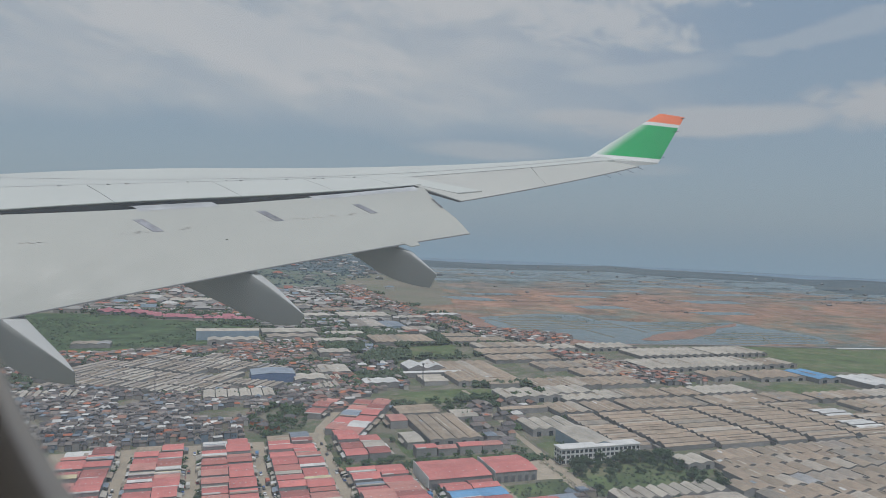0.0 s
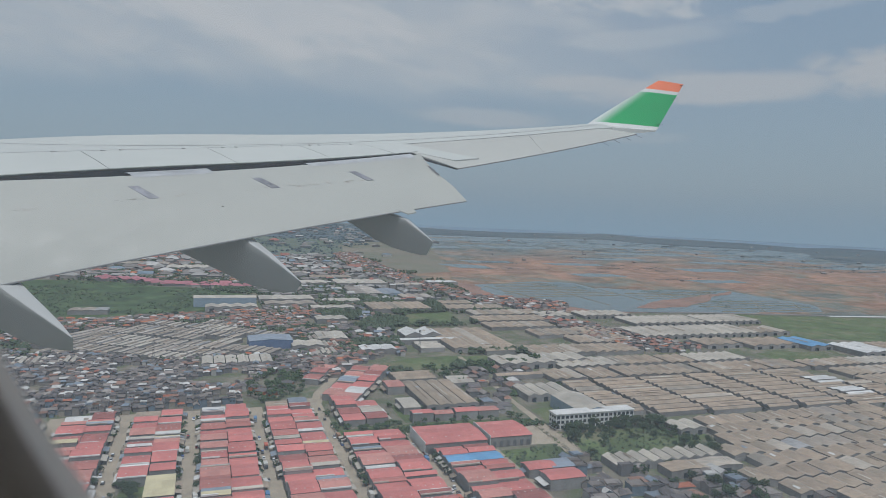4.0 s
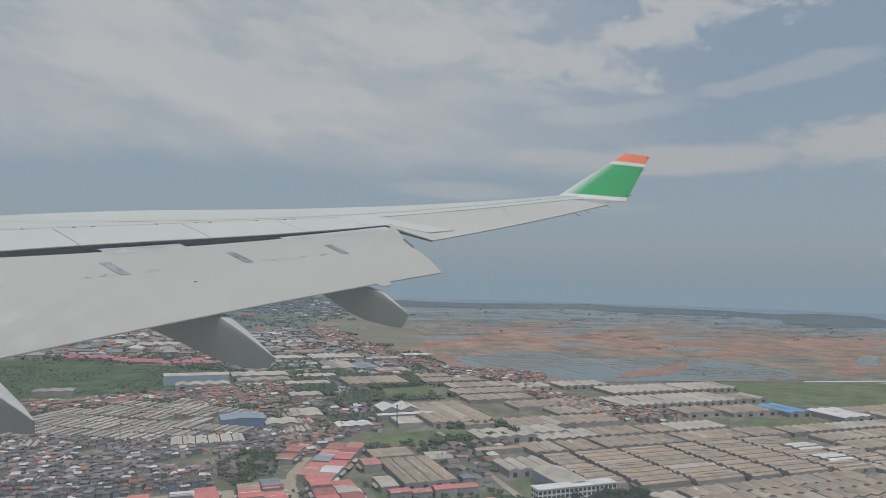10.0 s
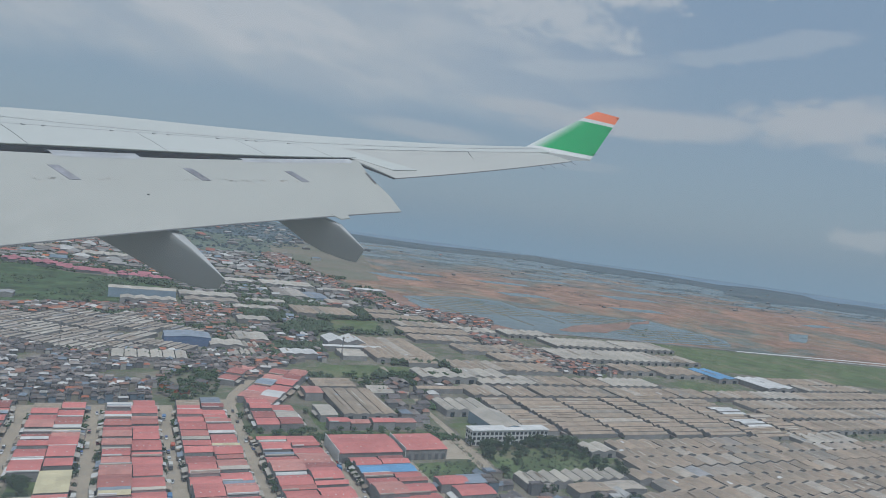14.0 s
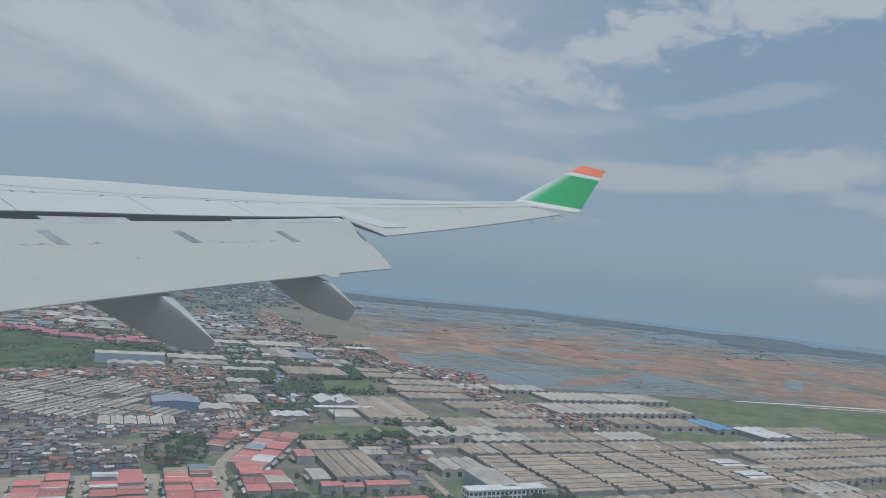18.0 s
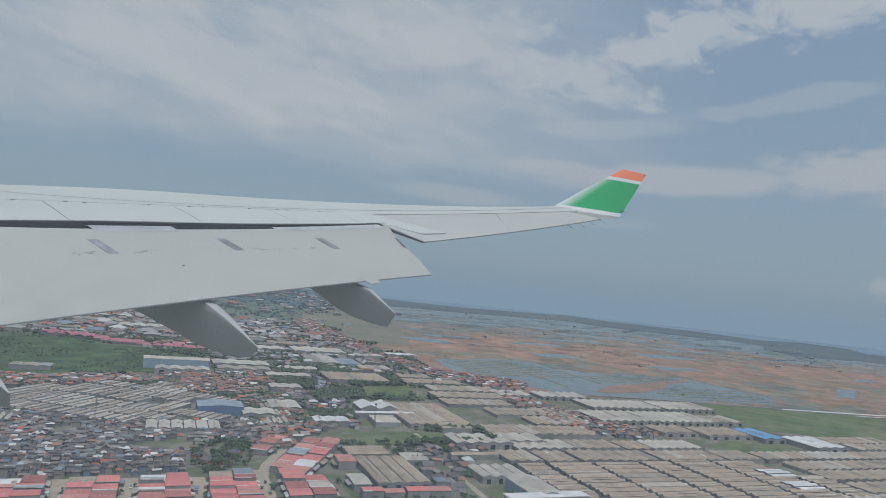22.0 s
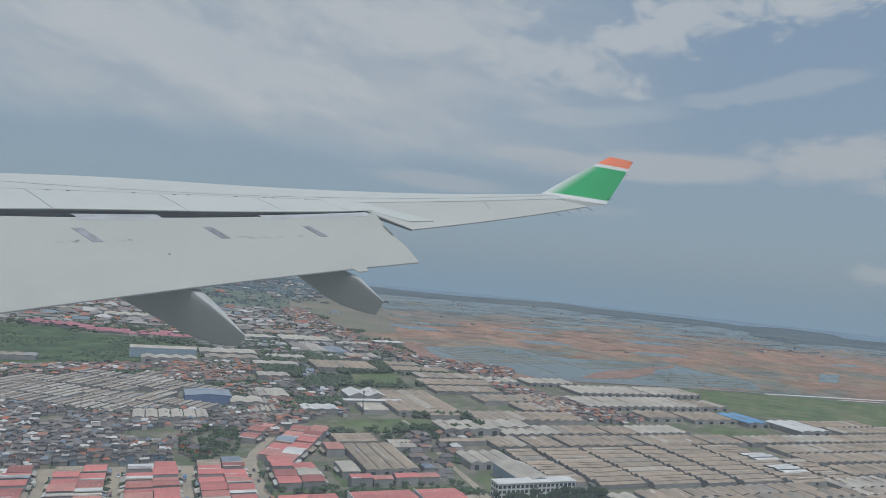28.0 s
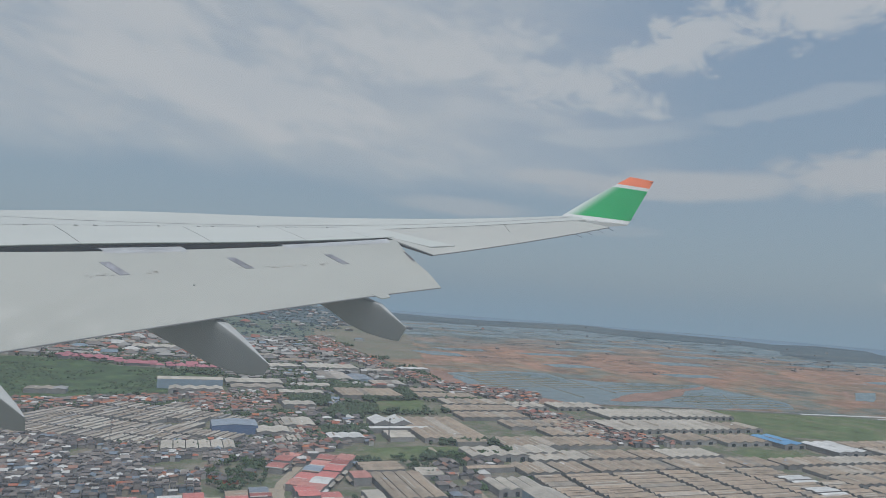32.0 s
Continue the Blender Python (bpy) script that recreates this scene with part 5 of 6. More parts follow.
# ---- blocks of red roofed shop warehouses ----
COLUMNS = [(-124, -93, 470), (-81, -50, 478), (-38, -9, 480), (3, 34, 482), (46, 78, 488), (90, 127, 424), (139, 174, 384)]
for ci, (u0, u1, vtop) in enumerate(COLUMNS):
    for half, side in ((0, -1), (1, 1)):
        w = (u1 - u0) / 2
        uc = u0 + w * (half + 0.5)
        v = vtop - (0 if half else RS.uniform(0, 3))
        while v > 292:
            l = RS.choice((5.5, 8.5, 10.5, 13.0, 16.0))
            k = RS.random()
            roof = "roof_red"
            if k > 0.81:
                roof, l = RS.choice(("roof_white", "roof_white", "roof_slate", "roof_pale", "roof_pale", "roof_cream", "roof_slate")), RS.choice((2.2, 2.8, 4.0, 5.5))
            if ci == 6 and v > 350:
                if v > 375:
                    l, roof = 8.0, "roof_red"
                elif v > 362:
                    l, roof = 12.0, "roof_blue"
            if ci == 2 and 345 < v - l / 2 < 380:
                if half:
                    red_unit(uc, 363, w - 0.3, 27, "roof_cream", side)
                v = 346
                continue
            red_unit(uc, v - l / 2, w - RS.choice((0.3, 0.3, 1.6)), l - 0.3, roof, side)
            v -= l + (0 if RS.random() < 0.55 else RS.uniform(1.0, 2.6))
    # older sheds closing the top of the column
    if vtop > 430:
        bay_hall((u0 + u1) / 2 - 7, vtop + 9, 1, 13, 15, 4.6, 1.3, RS.choice(("roof_pale", "roof_grey", "roof_white")), along=False)
        red_unit((u0 + u1) / 2 + 8, vtop + 9, 13, 14, RS.choice(("roof_red", "roof_slate", "roof_red")), 1)


def large_red_hall(u, v, w, l):
    ob = thing("red_hall", at(u, v), "large hall under a clean red sheet roof with dark walls", "warehouse")
    V, F = gable_walls(l, w, 7.0, 1.4)
    part("wall", mesh_of("wall", turned(V, True), F, M["wall_grey"]), ob)
    V, F = gable_roof(l, w, 7.0, 1.4, 0.5)
    part("roof", mesh_of("roof", turned(V, True), F, M["roof_red"]), ob)
    part("parapet", mesh_of("parapet", *box(-w / 2 - 0.6, -w / 2 - 0.2, -l / 2, l / 2, 0, 8.2), M["wall_white"]), ob, "white end wall")
    for i in range(8):
        x, y = (i % 4 - 1.5) * w * 0.22, (i // 4 - 0.5) * l * 0.5
        part("roof_light", shared("vent", vent_mesh), ob, "", pose(x, y, 7.0 + 1.4 - abs(y) * 1.4 / (l / 2) + 0.14))
    for i in range(6):
        part("bay_door", mesh_of("bay_door", *box(-w / 2 + w * (i + 0.25) / 6, -w / 2 + w * (i + 0.75) / 6, -l / 2 - 0.1, -l / 2 + 0.05, 0, 4.2), M["steel"]), ob)


large_red_hall(155, 402, 41, 33)
large_red_hall(194, 403, 29, 30)
# red rows beyond the green strip and up the bent street
for u0, v0, n, w, l in ((103, 446, 4, 15, 14), (119, 446, 3, 15, 14)):
    for i in range(n):
        red_unit(u0, v0 + 8 + i * 15, w, l, "roof_red" if RS.random() < 0.85 else "roof_pale", 1 if u0 > 110 else -1)
BENT = -28.0  # the street turns here
for j in (0, 1):
    for i in range(5 if j == 0 else 6):
        s = 10 + 18.5 * i - 10 * j
        u, v = 91 + 0.47 * s + 0.88 * (7.5 + 15 * j), 513 + 0.88 * s - 0.47 * (7.5 + 15 * j)
        ob = red_unit(u, v, 14.6, 18.2, "roof_red" if i != 2 - j else "roof_white" if j else "roof_slate", 1 if j else -1)
        ob.matrix_basis = at(u, v, 0, BENT)
for i in range(3):
    u, v = 93 + 8.5 * i, 568 + 16 * i
    ob = red_unit(u, v, 14, 17.5, "roof_red", 1)
    ob.matrix_basis = at(u, v, 0, BENT)
red_unit(152, 528, 14, 20, "roof_red", -1)
for u, v, w, l in ((152, 450, 15, 9), (168, 451, 14, 9), (186, 452, 17, 10), (203, 452, 16, 10)):
    red_unit(u, v, w, l, "roof_red", 1)
red_unit(150, 478, 13, 26, "roof_pale", -1)
red_unit(190, 342, 18, 12, "roof_red", -1)
red_unit(206, 342, 20, 13, "roof_slate", 1)
red_unit(196, 325, 22, 14, "roof_red", -1)
red_unit(160, 330, 18, 10, "roof_red", 1)

# ---- middle ground halls ----
bay_hall(183, 503, 4, 10.6, 70, 5, 1.0, "roof_grey", label="big weathered grey hall with slotted roof vents")
bay_hall(271, 492, 4, 10.6, 32, 5.5, 1.7, "roof_pale", label="pale hall of four pitched bays")
OB = bay_hall(276, 440, 1, 27, 46, 9.5, 3.2, "roof_pale", "wall_blue", label="tall pale blue clad hall with a shallow pale roof", doors=False)
for i in range(6):
    for z in (3.2, 6.4):
        part("window", shared("bw2", lambda: mesh_of("window", *box(-1.1, 1.1, -0.1, 0.05, 0, 1.0), M["window"])), OB, "", pose(-10.5 + i * 4.2, -23, z))


def white_block(u, v, w, d, floors, bays):
    """A three-storey block with an open grid of window bays."""
    ob = thing("white_block", at(u, v), "white three-storey block with rows of dark windows", "building")
    H = floors * 3.4 + 0.6
    part("wall", mesh_of("wall", *box(-w / 2, w / 2, -d / 2, d / 2, 0, H), M["wall_white"]), ob)
    part("roof", mesh_of("roof", *box(-w / 2 - 0.6, w / 2 + 0.6, -d / 2 - 0.6, d / 2 + 0.6, H, H + 0.5), M["roof_white"]), ob)
    win = mesh_of("window", *box(-w / bays * 0.33, w / bays * 0.33, -0.15, 0.05, 0, 2.1), M["window"])
    sidewin = mesh_of("window", *box(-0.15, 0.05, -0.9, 0.9, 0, 1.9), M["window"])
    for k in range(floors):
        for i in range(bays):
            part("window", win, ob, "", pose(-w / 2 + w * (i + 0.5) / bays, -d / 2, 0.8 + 3.4 * k))
        for j in range(3):
            part("window", sidewin, ob, "", pose(-w / 2, -d / 2 + d * (j + 0.5) / 3, 0.9 + 3.4 * k))


white_block(271, 416, 64, 10, 3, 18)
bay_hall(276, 341, 9, 8.7, 17, 4.6, 1.7, "roof_pale", label="white hall of seven small pitched bays")
bay_hall(289, 322, 2, 26, 13, 5, 1.0, "roof_grey", along=True)
bay_hall(331, 388, 2, 11, 18, 5, 1.5, "roof_pale")

# columns of fine cross-ridged sheds
for u0, u1, v0, v1 in ((300, 326, 428, 516), (333, 376, 420, 516), (381, 428, 416, 516), (434, 464, 414, 520), (471, 514, 412, 524), (520, 566, 405, 520), (573, 602, 400, 470)):
    n = int((v1 - v0) / 6.0)
    bay_hall((u0 + u1) / 2, (v0 + v1) / 2, n, (v1 - v0) / n, u1 - u0, 3.6, 1.4, RS.choice(("roof_grey", "roof_grey", "roof_grey")), along=False, doors=False, label="long block of fine cross-ridged grey sheds")
bay_hall(548, 437, 3, 8, 30, 5.5, 0.8, "roof_white", along=False, doors=False)
bay_hall(556, 474, 3, 8, 30, 5.5, 0.8, "roof_white", along=False, doors=False)

# rows of long pitched bays
for v0, l, us, bw in ((394, 18, (350, 372, 396, 418, 440, 462, 484, 506), 10.8), (376, 15, (345, 399, 453, 507, 561, 615, 669), 13.2), (357.5, 18.5, (338, 392, 446, 500, 554, 608, 662), 13.2), (338, 17.5, (322, 376, 430, 484, 538, 592, 646, 700), 13.2), (320, 16.5, (330, 384, 438, 492, 546, 600, 654), 13.2),
                      (301, 17, (306, 360, 414, 468, 522, 576, 630, 684), 13.2), (281.5, 17.5, (316, 370, 424, 478, 532, 586, 640), 13.2), (253, 36, (340, 394, 448, 502, 556, 610, 664), 13.2), (216, 35, (400, 454, 508, 562, 616), 13.2)):
    for u in us:
        n = 4 if bw > 12 else 2
        k = RS.random()
        if k < 0.03:
            continue
        bay_hall(u + bw * n / 2, v0 + RS.uniform(-0.4, 0.4), n, bw, l + RS.choice((0, -1.5, 0.6)), RS.choice((3.9, 4.1, 4.3)), 1.75 if bw > 12 else 1.3, "roof_grey" if k < 0.86 else RS.choice(("roof_pale", "roof_shed", "roof_grey")), doors=v0 < 300 or v0 > 390)
# long low lean-to sheds in the lanes
for i in range(120):
    v = RS.choice((347.6, 384.8, 311, 272, 235, 367.6, 329, 291))
    u = RS.uniform(335, 700)
    ob = thing("lean_to", at(u, v), "low lean-to shed with a pale sheet roof", "shed", "sheds in the lanes")
    w = RS.uniform(4, 17)
    part("wall", mesh_of("wall", *box(-w / 2, w / 2, -1.0, 1.0, 0, 2.8), M["wall_grey"]), ob)
    V = [(-w / 2, -1.5, 2.8), (w / 2, -1.5, 2.8), (w / 2, 1.2, 3.4), (-w / 2, 1.2, 3.4)]
    V += [(x, y, z - 0.12) for x, y, z in V]
    part("roof", mesh_of("roof", V, [(0, 1, 2, 3), (7, 6, 5, 4), (0, 4, 5, 1), (1, 5, 6, 2), (2, 6, 7, 3), (3, 7, 4, 0)], M[RS.choice(("roof_pale", "roof_white", "roof_grey"))]), ob)

# stalls and sheds down the lanes between the fine-ridged blocks
for i in range(80):
    u = RS.choice((329.5, 378.5, 431, 467.5, 517, 569.5)) + RS.uniform(-0.7, 0.7)
    ob = thing("stall", at(u, RS.uniform(412, 522), 0, 90), "small lean-to stall with a sheet roof in a lane", "shed", "stalls in the lanes")
    w, d = RS.uniform(2, 8), RS.uniform(0.7, 1.5)
    part("wall", mesh_of("wall", *box(-w / 2, w / 2, -d, d, 0, 2.9), M["wall_grey"]), ob)
    V = [(-w / 2 - 0.2, -d - 0.3, 2.8), (w / 2 + 0.2, -d - 0.3, 2.8), (w / 2 + 0.2, d + 0.2, 3.5), (-w / 2 - 0.2, d + 0.2, 3.5)]
    V += [(x, y, z - 0.12) for x, y, z in V]
    part("roof", mesh_of("roof", V, [(0, 1, 2, 3), (7, 6, 5, 4), (0, 4, 5, 1), (1, 5, 6, 2), (2, 6, 7, 3), (3, 7, 4, 0)], M[RS.choice(("roof_pale", "roof_white", "roof_shed", "roof_slate", "roof_pale"))]), ob)

# farther warehouses
for v0, l, u0, u1, bw in ((540, 34, 300, 590, 11), (580, 32, 330, 500, 11), (500, 28, 610, 900, 12), (535, 27, 600, 900, 12), (466, 29, 606, 900, 12), (430, 29, 612, 900, 12), (398, 25, 560, 900, 12), (640, 40, 330, 460, 12), (690, 40, 335, 450, 12), (735, 40, 335, 440, 12), (600, 30, 760, 880, 11), (570, 26, 790, 900, 11)):
    u = u0
    while u < u1:
        n = RS.choice((3, 4, 5, 6))
        if RS.random() > 0.06:
            bay_hall(u + n * bw / 2, v0, n, bw, l, RS.choice((3.8, 4.4)), 1.6, "roof_grey" if RS.random() < 0.9 else RS.choice(("roof_pale", "roof_pale", "roof_white")), doors=v0 < 480)
        u += n * bw + RS.choice((0.5, 0.5, 5))
for u, v, n, bw, l, roof in ((560, 720, 7, 12.5, 60, "roof_pale"), (650, 720, 7, 12.5, 60, "roof_pale"), (620, 800, 9, 13.3, 55, "roof_pale"), (730, 800, 7, 12.5, 55, "roof_pale"), (560, 860, 6, 13.3, 40, "roof_pale"), (480, 860, 4, 13.5, 36, "roof_pale"), (650, 640, 4, 17, 40, "roof_grey"), (585, 650, 3, 17, 36, "roof_grey"), (720, 712, 3, 17, 40, "roof_grey")):
    bay_hall(u, v, n, bw, l, 4.6, 2.0, roof)
bay_hall(702, 628, 2, 18, 52, 5.5, 1.8, "roof_blue", label="bright blue roofed hall by the green strip")
bay_hall(744, 584, 3, 17.3, 52, 6.5, 1.6, "roof_white", label="tall white roofed hall with dark ends")
bay_hall(240, 709, 1, 9, 70, 5.5, 1.2, "roof_white", along=False, label="long narrow white roofed shed")
bay_hall(240, 738, 2, 22, 34, 7, 4.0, "roof_white", label="white hall with steep pitched roof")
bay_hall(290, 712, 6, 12, 110, 5, 1.4, "roof_grey", label="very large tan roofed hall")
bay_hall(232, 680, 3, 11, 26, 5, 1.4, "roof_pale", along=False)
bay_hall(300, 655, 3, 10, 34, 5, 1.4, "roof_grey", along=False)
bay_hall(302, 595, 4, 15, 34, 6, 1.8, "roof_pale")
bay_hall(350, 600, 3, 15, 30, 6, 1.8, "roof_pale")
bay_hall(275, 548, 1, 10, 46, 4.5, 1.2, "roof_grey", along=False)
bay_hall(214, 540, 2, 12, 20, 4.5, 1.4, "roof_pale", along=False)
bay_hall(178, 560, 3, 9, 36, 4.5, 1.2, "roof_grey", along=False)
# left sheds beyond the crowded quarter
SHED_FIELD = [(-150, 700), (-105, 705), (-45, 665), (2, 668), (66, 668), (98, 690), (100, 760), (60, 800), (12, 856), (-60, 850), (-150, 800)]
HALL_PLOT = [(40, 690), (106, 690), (106, 752), (40, 752)]
for i in range(-3, 8):
    s0 = -60.0
    while s0 < 200:
        n = RS.choice((4, 5, 6, 8))
        bw = RS.choice((4.4, 5.0, 5.4))
        r0 = i * 27 - 30 + RS.uniform(-3, 3)
        sc = s0 + n * bw / 2
        a, b = -100 + sc * 0.839 + r0 * 0.545, 725 - sc * 0.545 + r0 * 0.839
        if inside(a, b, SHED_FIELD) and not inside(a, b, HALL_PLOT) and RS.random() > 0.05:
            k = RS.random()
            bay_hall(a, b, n, bw, RS.choice((22, 25.5, 25.5)), RS.choice((3.4, 3.8, 4.3)), 0.7, "roof_shed" if k < 0.82 else RS.choice(("roof_pale", "roof_pale", "roof_pale", "roof_shed")), doors=False, label="block of fine ridged grey-brown sheds", rot=-33)
        s0 += n * bw + RS.choice((0.4, 0.4, 0.4, 3))
for u, v, w in ((120, 668, 4), (128, 700, 4), (120, 735, 3), (-140, 668, 5), (-110, 668, 3)):
    bay_hall(u, v, w, 5.2, 24, 4, 1.3, RS.choice(("roof_shed", "roof_pale")), doors=False)
bay_hall(34, 646, 6, 10.5, 30, 4.5, 1.3, "roof_pale", label="white saw-edged hall beside the crowded quarter", doors=False)
bay_hall(70, 718, 1, 44, 30, 9, 1.5, "roof_slate", "wall_navy", along=True, label="navy blue clad hall with a grey roof", doors=False)
bay_hall(106, 700, 2, 16, 26, 6, 1.6, "roof_pale")
bay_hall(33, 1000, 1, 26, 84, 13, 2.0, "roof_pale", "wall_blue", along=False, label="tall grey-blue clad hall with a pale roof", doors=False)
bay_hall(40, 960, 4, 17, 26, 6, 2.0, "roof_pale")


def radio_mast(u, v, h):
    ob = thing("radio_mast", at(u, v), "slender grey steel lattice mast", "mast")
    for sx, sy in ((-1, -1), (1, -1), (1, 1), (-1, 1)):
        part("leg", mesh_of("leg", *rod((sx * 0.9, sy * 0.9, 0), (sx * 0.25, sy * 0.25, h), 0.12), M["steel"]), ob)
    for i in range(12):
        z0, z1 = h * i / 12, h * (i + 1) / 12
        k0, k1 = 0.9 - 0.65 * i / 12, 0.9 - 0.65 * (i + 1) / 12
        part("brace", mesh_of("brace", *joined(rod((-k0, -k0, z0), (k1, -k1, z1), 0.07), rod((k0, k0, z0), (-k1, k1, z1), 0.07)), M["steel"]), ob)
    part("dish", mesh_of("dish", *box(-0.9, 0.9, -0.9, 0.9, h - 2, h - 0.4), M["wall_grey"]), ob)


radio_mast(-38, 650, 30)
radio_mast(214, 655, 26)

# larger halls beyond the clay roofs: place, bays, bay width, depth, roof, wall
MID_HALLS = [(280, 1245, 5, 19, 60, "roof_pale", "wall_grey"), (258, 1118, 2, 25, 90, "roof_shed", "wall_grey"), (300, 1102, 1, 34, 70, "roof_slate", "wall_blue"), (366, 1205, 3, 18, 26, "roof_pale", "wall_grey"), (442, 1245, 3, 20, 26, "roof_white", "wall_grey"),
             (272, 950, 8, 11, 66, "roof_grey", "wall_grey"), (176, 945, 3, 20, 24, "roof_pale", "wall_grey"), (122, 1040, 4, 20, 40, "roof_pale", "wall_grey"), (122, 985, 3, 24, 28, "roof_shed", "wall_grey"), (138, 742, 2, 16, 40, "roof_pale", "wall_grey"),
             (174, 672, 3, 12, 22, "roof_white", "wall_grey"), (-20, 1500, 4, 24, 56, "roof_pale", "wall_grey"), (66, 1420, 4, 22, 40, "roof_pale", "wall_grey"), (160, 1400, 4, 22, 40, "roof_shed", "wall_grey"), (182, 1240, 3, 22, 40, "roof_pale", "wall_grey"),
             (-118, 1570, 4, 26, 50, "roof_shed", "wall_grey"), (206, 1010, 3, 16, 26, "roof_pale", "wall_grey"), (330, 1050, 4, 13, 40, "roof_shed", "wall_grey"), (158, 855, 3, 13, 26, "roof_pale", "wall_grey"), (240, 1330, 4, 20, 40, "roof_grey", "wall_grey"), (110, 1180, 3, 18, 36, "roof_grey", "wall_grey"), (-132, 945, 3, 15, 22, "roof_shed", "wall_grey")]
SHED_ROWS = [(742, 34, 452, 505), (690, 34, 452, 500), (640, 34, 380, 440), (788, 36, 345, 440), (836, 38, 348, 470), (886, 40, 362, 480), (938, 36, 342, 450), (985, 32, 350, 420)]
TAKEN = [[(u - n * b / 2 - 3, v - l / 2 - 3), (u + n * b / 2 + 3, v - l / 2 - 3), (u + n * b / 2 + 3, v + l / 2 + 3), (u - n * b / 2 - 3, v + l / 2 + 3)] for u, v, n, b, l, _r, _w in MID_HALLS]
TAKEN += [[(a - 2, v - l / 2 - 2), (b + 2, v - l / 2 - 2), (b + 2, v + l / 2 + 2), (a - 2, v + l / 2 + 2)] for v, l, a, b in SHED_ROWS]
TAKEN += [[(200, 660), (345, 650), (345, 805), (225, 805)], [(250, 818), (312, 828), (345, 915), (272, 905)], [(-8, 940), (80, 940), (80, 1018), (-8, 1018)], [(90, 685), (125, 685), (125, 716), (90, 716)]]
STREET = [(92, 566), (104, 566), (150, 628), (186, 666), (160, 700), (156, 770), (122, 775), (112, 690), (96, 640)]

# ---- houses ----
GROVE = [(30, 514), (58, 512), (90, 540), (86, 600), (60, 606), (40, 570)]
QUARTER = [(-130, 512), (-60, 506), (30, 512), (66, 545), (92, 590), (100, 640), (40, 604), (-10, 604), (-60, 640), (-130, 640)]
u = -128.0
while u < 92:
    v = 507.0
    while v < 548:
        a, b = u + RS.uniform(-1.3, 1.3), v + RS.uniform(-1.3, 1.3)
        if inside(a, b, QUARTER) and not inside(a, b, GROVE) and noise.noise((a * 0.03, b * 0.03, 5)) < 0.45:
            kind = 0 if RS.random() < 0.4 else (1 if RS.random() < 0.7 else 2)
            house(a, b, RS.uniform(3.2, 5.2), RS.uniform(3.8, 6.0), RS.uniform(2.6, 5.4), RS.uniform(0.5, 1.2), RS.choice((0, 90)) + RS.gauss(0, 6), kind)
        v += 5.3
    u += 5.1
for i in range(95):
    a, b = RS.uniform(180, 330), RS.uniform(262, 318)
    if 214 < a < 230 or (a > 300 and b > 270) or (a < 212 and b > 300):
        continue
    house(a, b, RS.uniform(5.5, 9), RS.uniform(7, 12), RS.uniform(3, 5), RS.uniform(1.0, 2.0), RS.choice((0, 90)) + RS.gauss(0, 9), RS.choice((0, 0, 1, 1, 2)))
town("quarter_houses", [(-260, 510), (-130, 512), (-130, 549), (80, 549), (90, 566), (105, 590), (104, 660), (96, 690), (-30, 690), (-105, 710), (-260, 730)], 5.0, (3.2, 5.6), "roof_town", "crowded small grey and brown roofed houses", 0.9, 3, spare=[STREET, GROVE, SHED_FIELD, [(0, 628), (70, 628), (70, 664), (0, 664)]])
town("street_houses", STREET, 7.5, (4.5, 8), "roof_clay", "orange and grey roofed houses by the bent street", 0.85, 16, spare=TAKEN)
town("lane_houses", [(205, 445), (260, 500), (300, 580), (250, 590), (215, 560), (205, 500)], 9, (5, 9), "roof_town", "small mixed roofed houses along a lane", 0.6, 4, spare=[[(247, 472), (295, 472), (295, 511), (247, 511)]])
town("clay_roof_houses", [(-330, 760), (-120, 765), (100, 745), (150, 770), (150, 960), (80, 965), (20, 925), (-140, 885), (-330, 895)], 6.6, (4.0, 7.0), "roof_clay", "dense houses with orange clay tile roofs", 0.9, 5, spare=[SHED_FIELD, STREET] + TAKEN)
town("clay_roof_houses", [(455, 640), (520, 610), (560, 640), (520, 690), (500, 800), (450, 850), (440, 720)], 7, (4, 7.5), "roof_clay", "dense houses with red clay tile roofs between sheds", 0.85, 6, spare=[[(566, 632), (620, 632), (620, 670), (566, 670)]])
town("pond_houses", [(402, 1012), (499, 866), (520, 900), (569, 975), (440, 1100), (412, 1300), (409, 1510), (416, 1999), (358, 1950), (335, 1750), (330, 1500), (366, 1299), (398, 1099)], 8, (5, 8), "roof_clay", "row of orange roofed houses near the pond", 0.85, 7, spare=TAKEN)
town("plot_houses", [(150, 660), (210, 650), (205, 700), (215, 800), (230, 900), (225, 1050), (150, 1000), (150, 760)], 8.5, (4.5, 9), "roof_town", "mixed sheds and houses among trees", 0.62, 8, spare=TAKEN + [STREET])
town("mixed_sheds", [(85, 1030), (250, 1000), (340, 1010), (430, 900), (480, 860), (460, 780), (400, 1050), (340, 1290), (100, 1320)], 13, (5, 15), "roof_far", "larger mixed sheds beyond the clay roofs", 0.5, 9, (4, 7), 0.2, spare=TAKEN)
town("far_sheds", [(90, 1320), (330, 1300), (340, 1500), (300, 1900), (-300, 1700), (-520, 1340), (-60, 1310)], 26, (9, 26), "roof_far", "far pale and grey sheds in a hazy town", 0.7, 10, (5, 8), 0.2, spare=TAKEN)
town("far_houses", [(-600, 1340), (-100, 1320), (80, 1230), (330, 1300), (340, 1500), (330, 1800), (-300, 2000), (-900, 1700)], 9.5, (5, 9.5), "roof_clay", "far orange and brown roofed houses", 0.3, 12, spare=TAKEN)
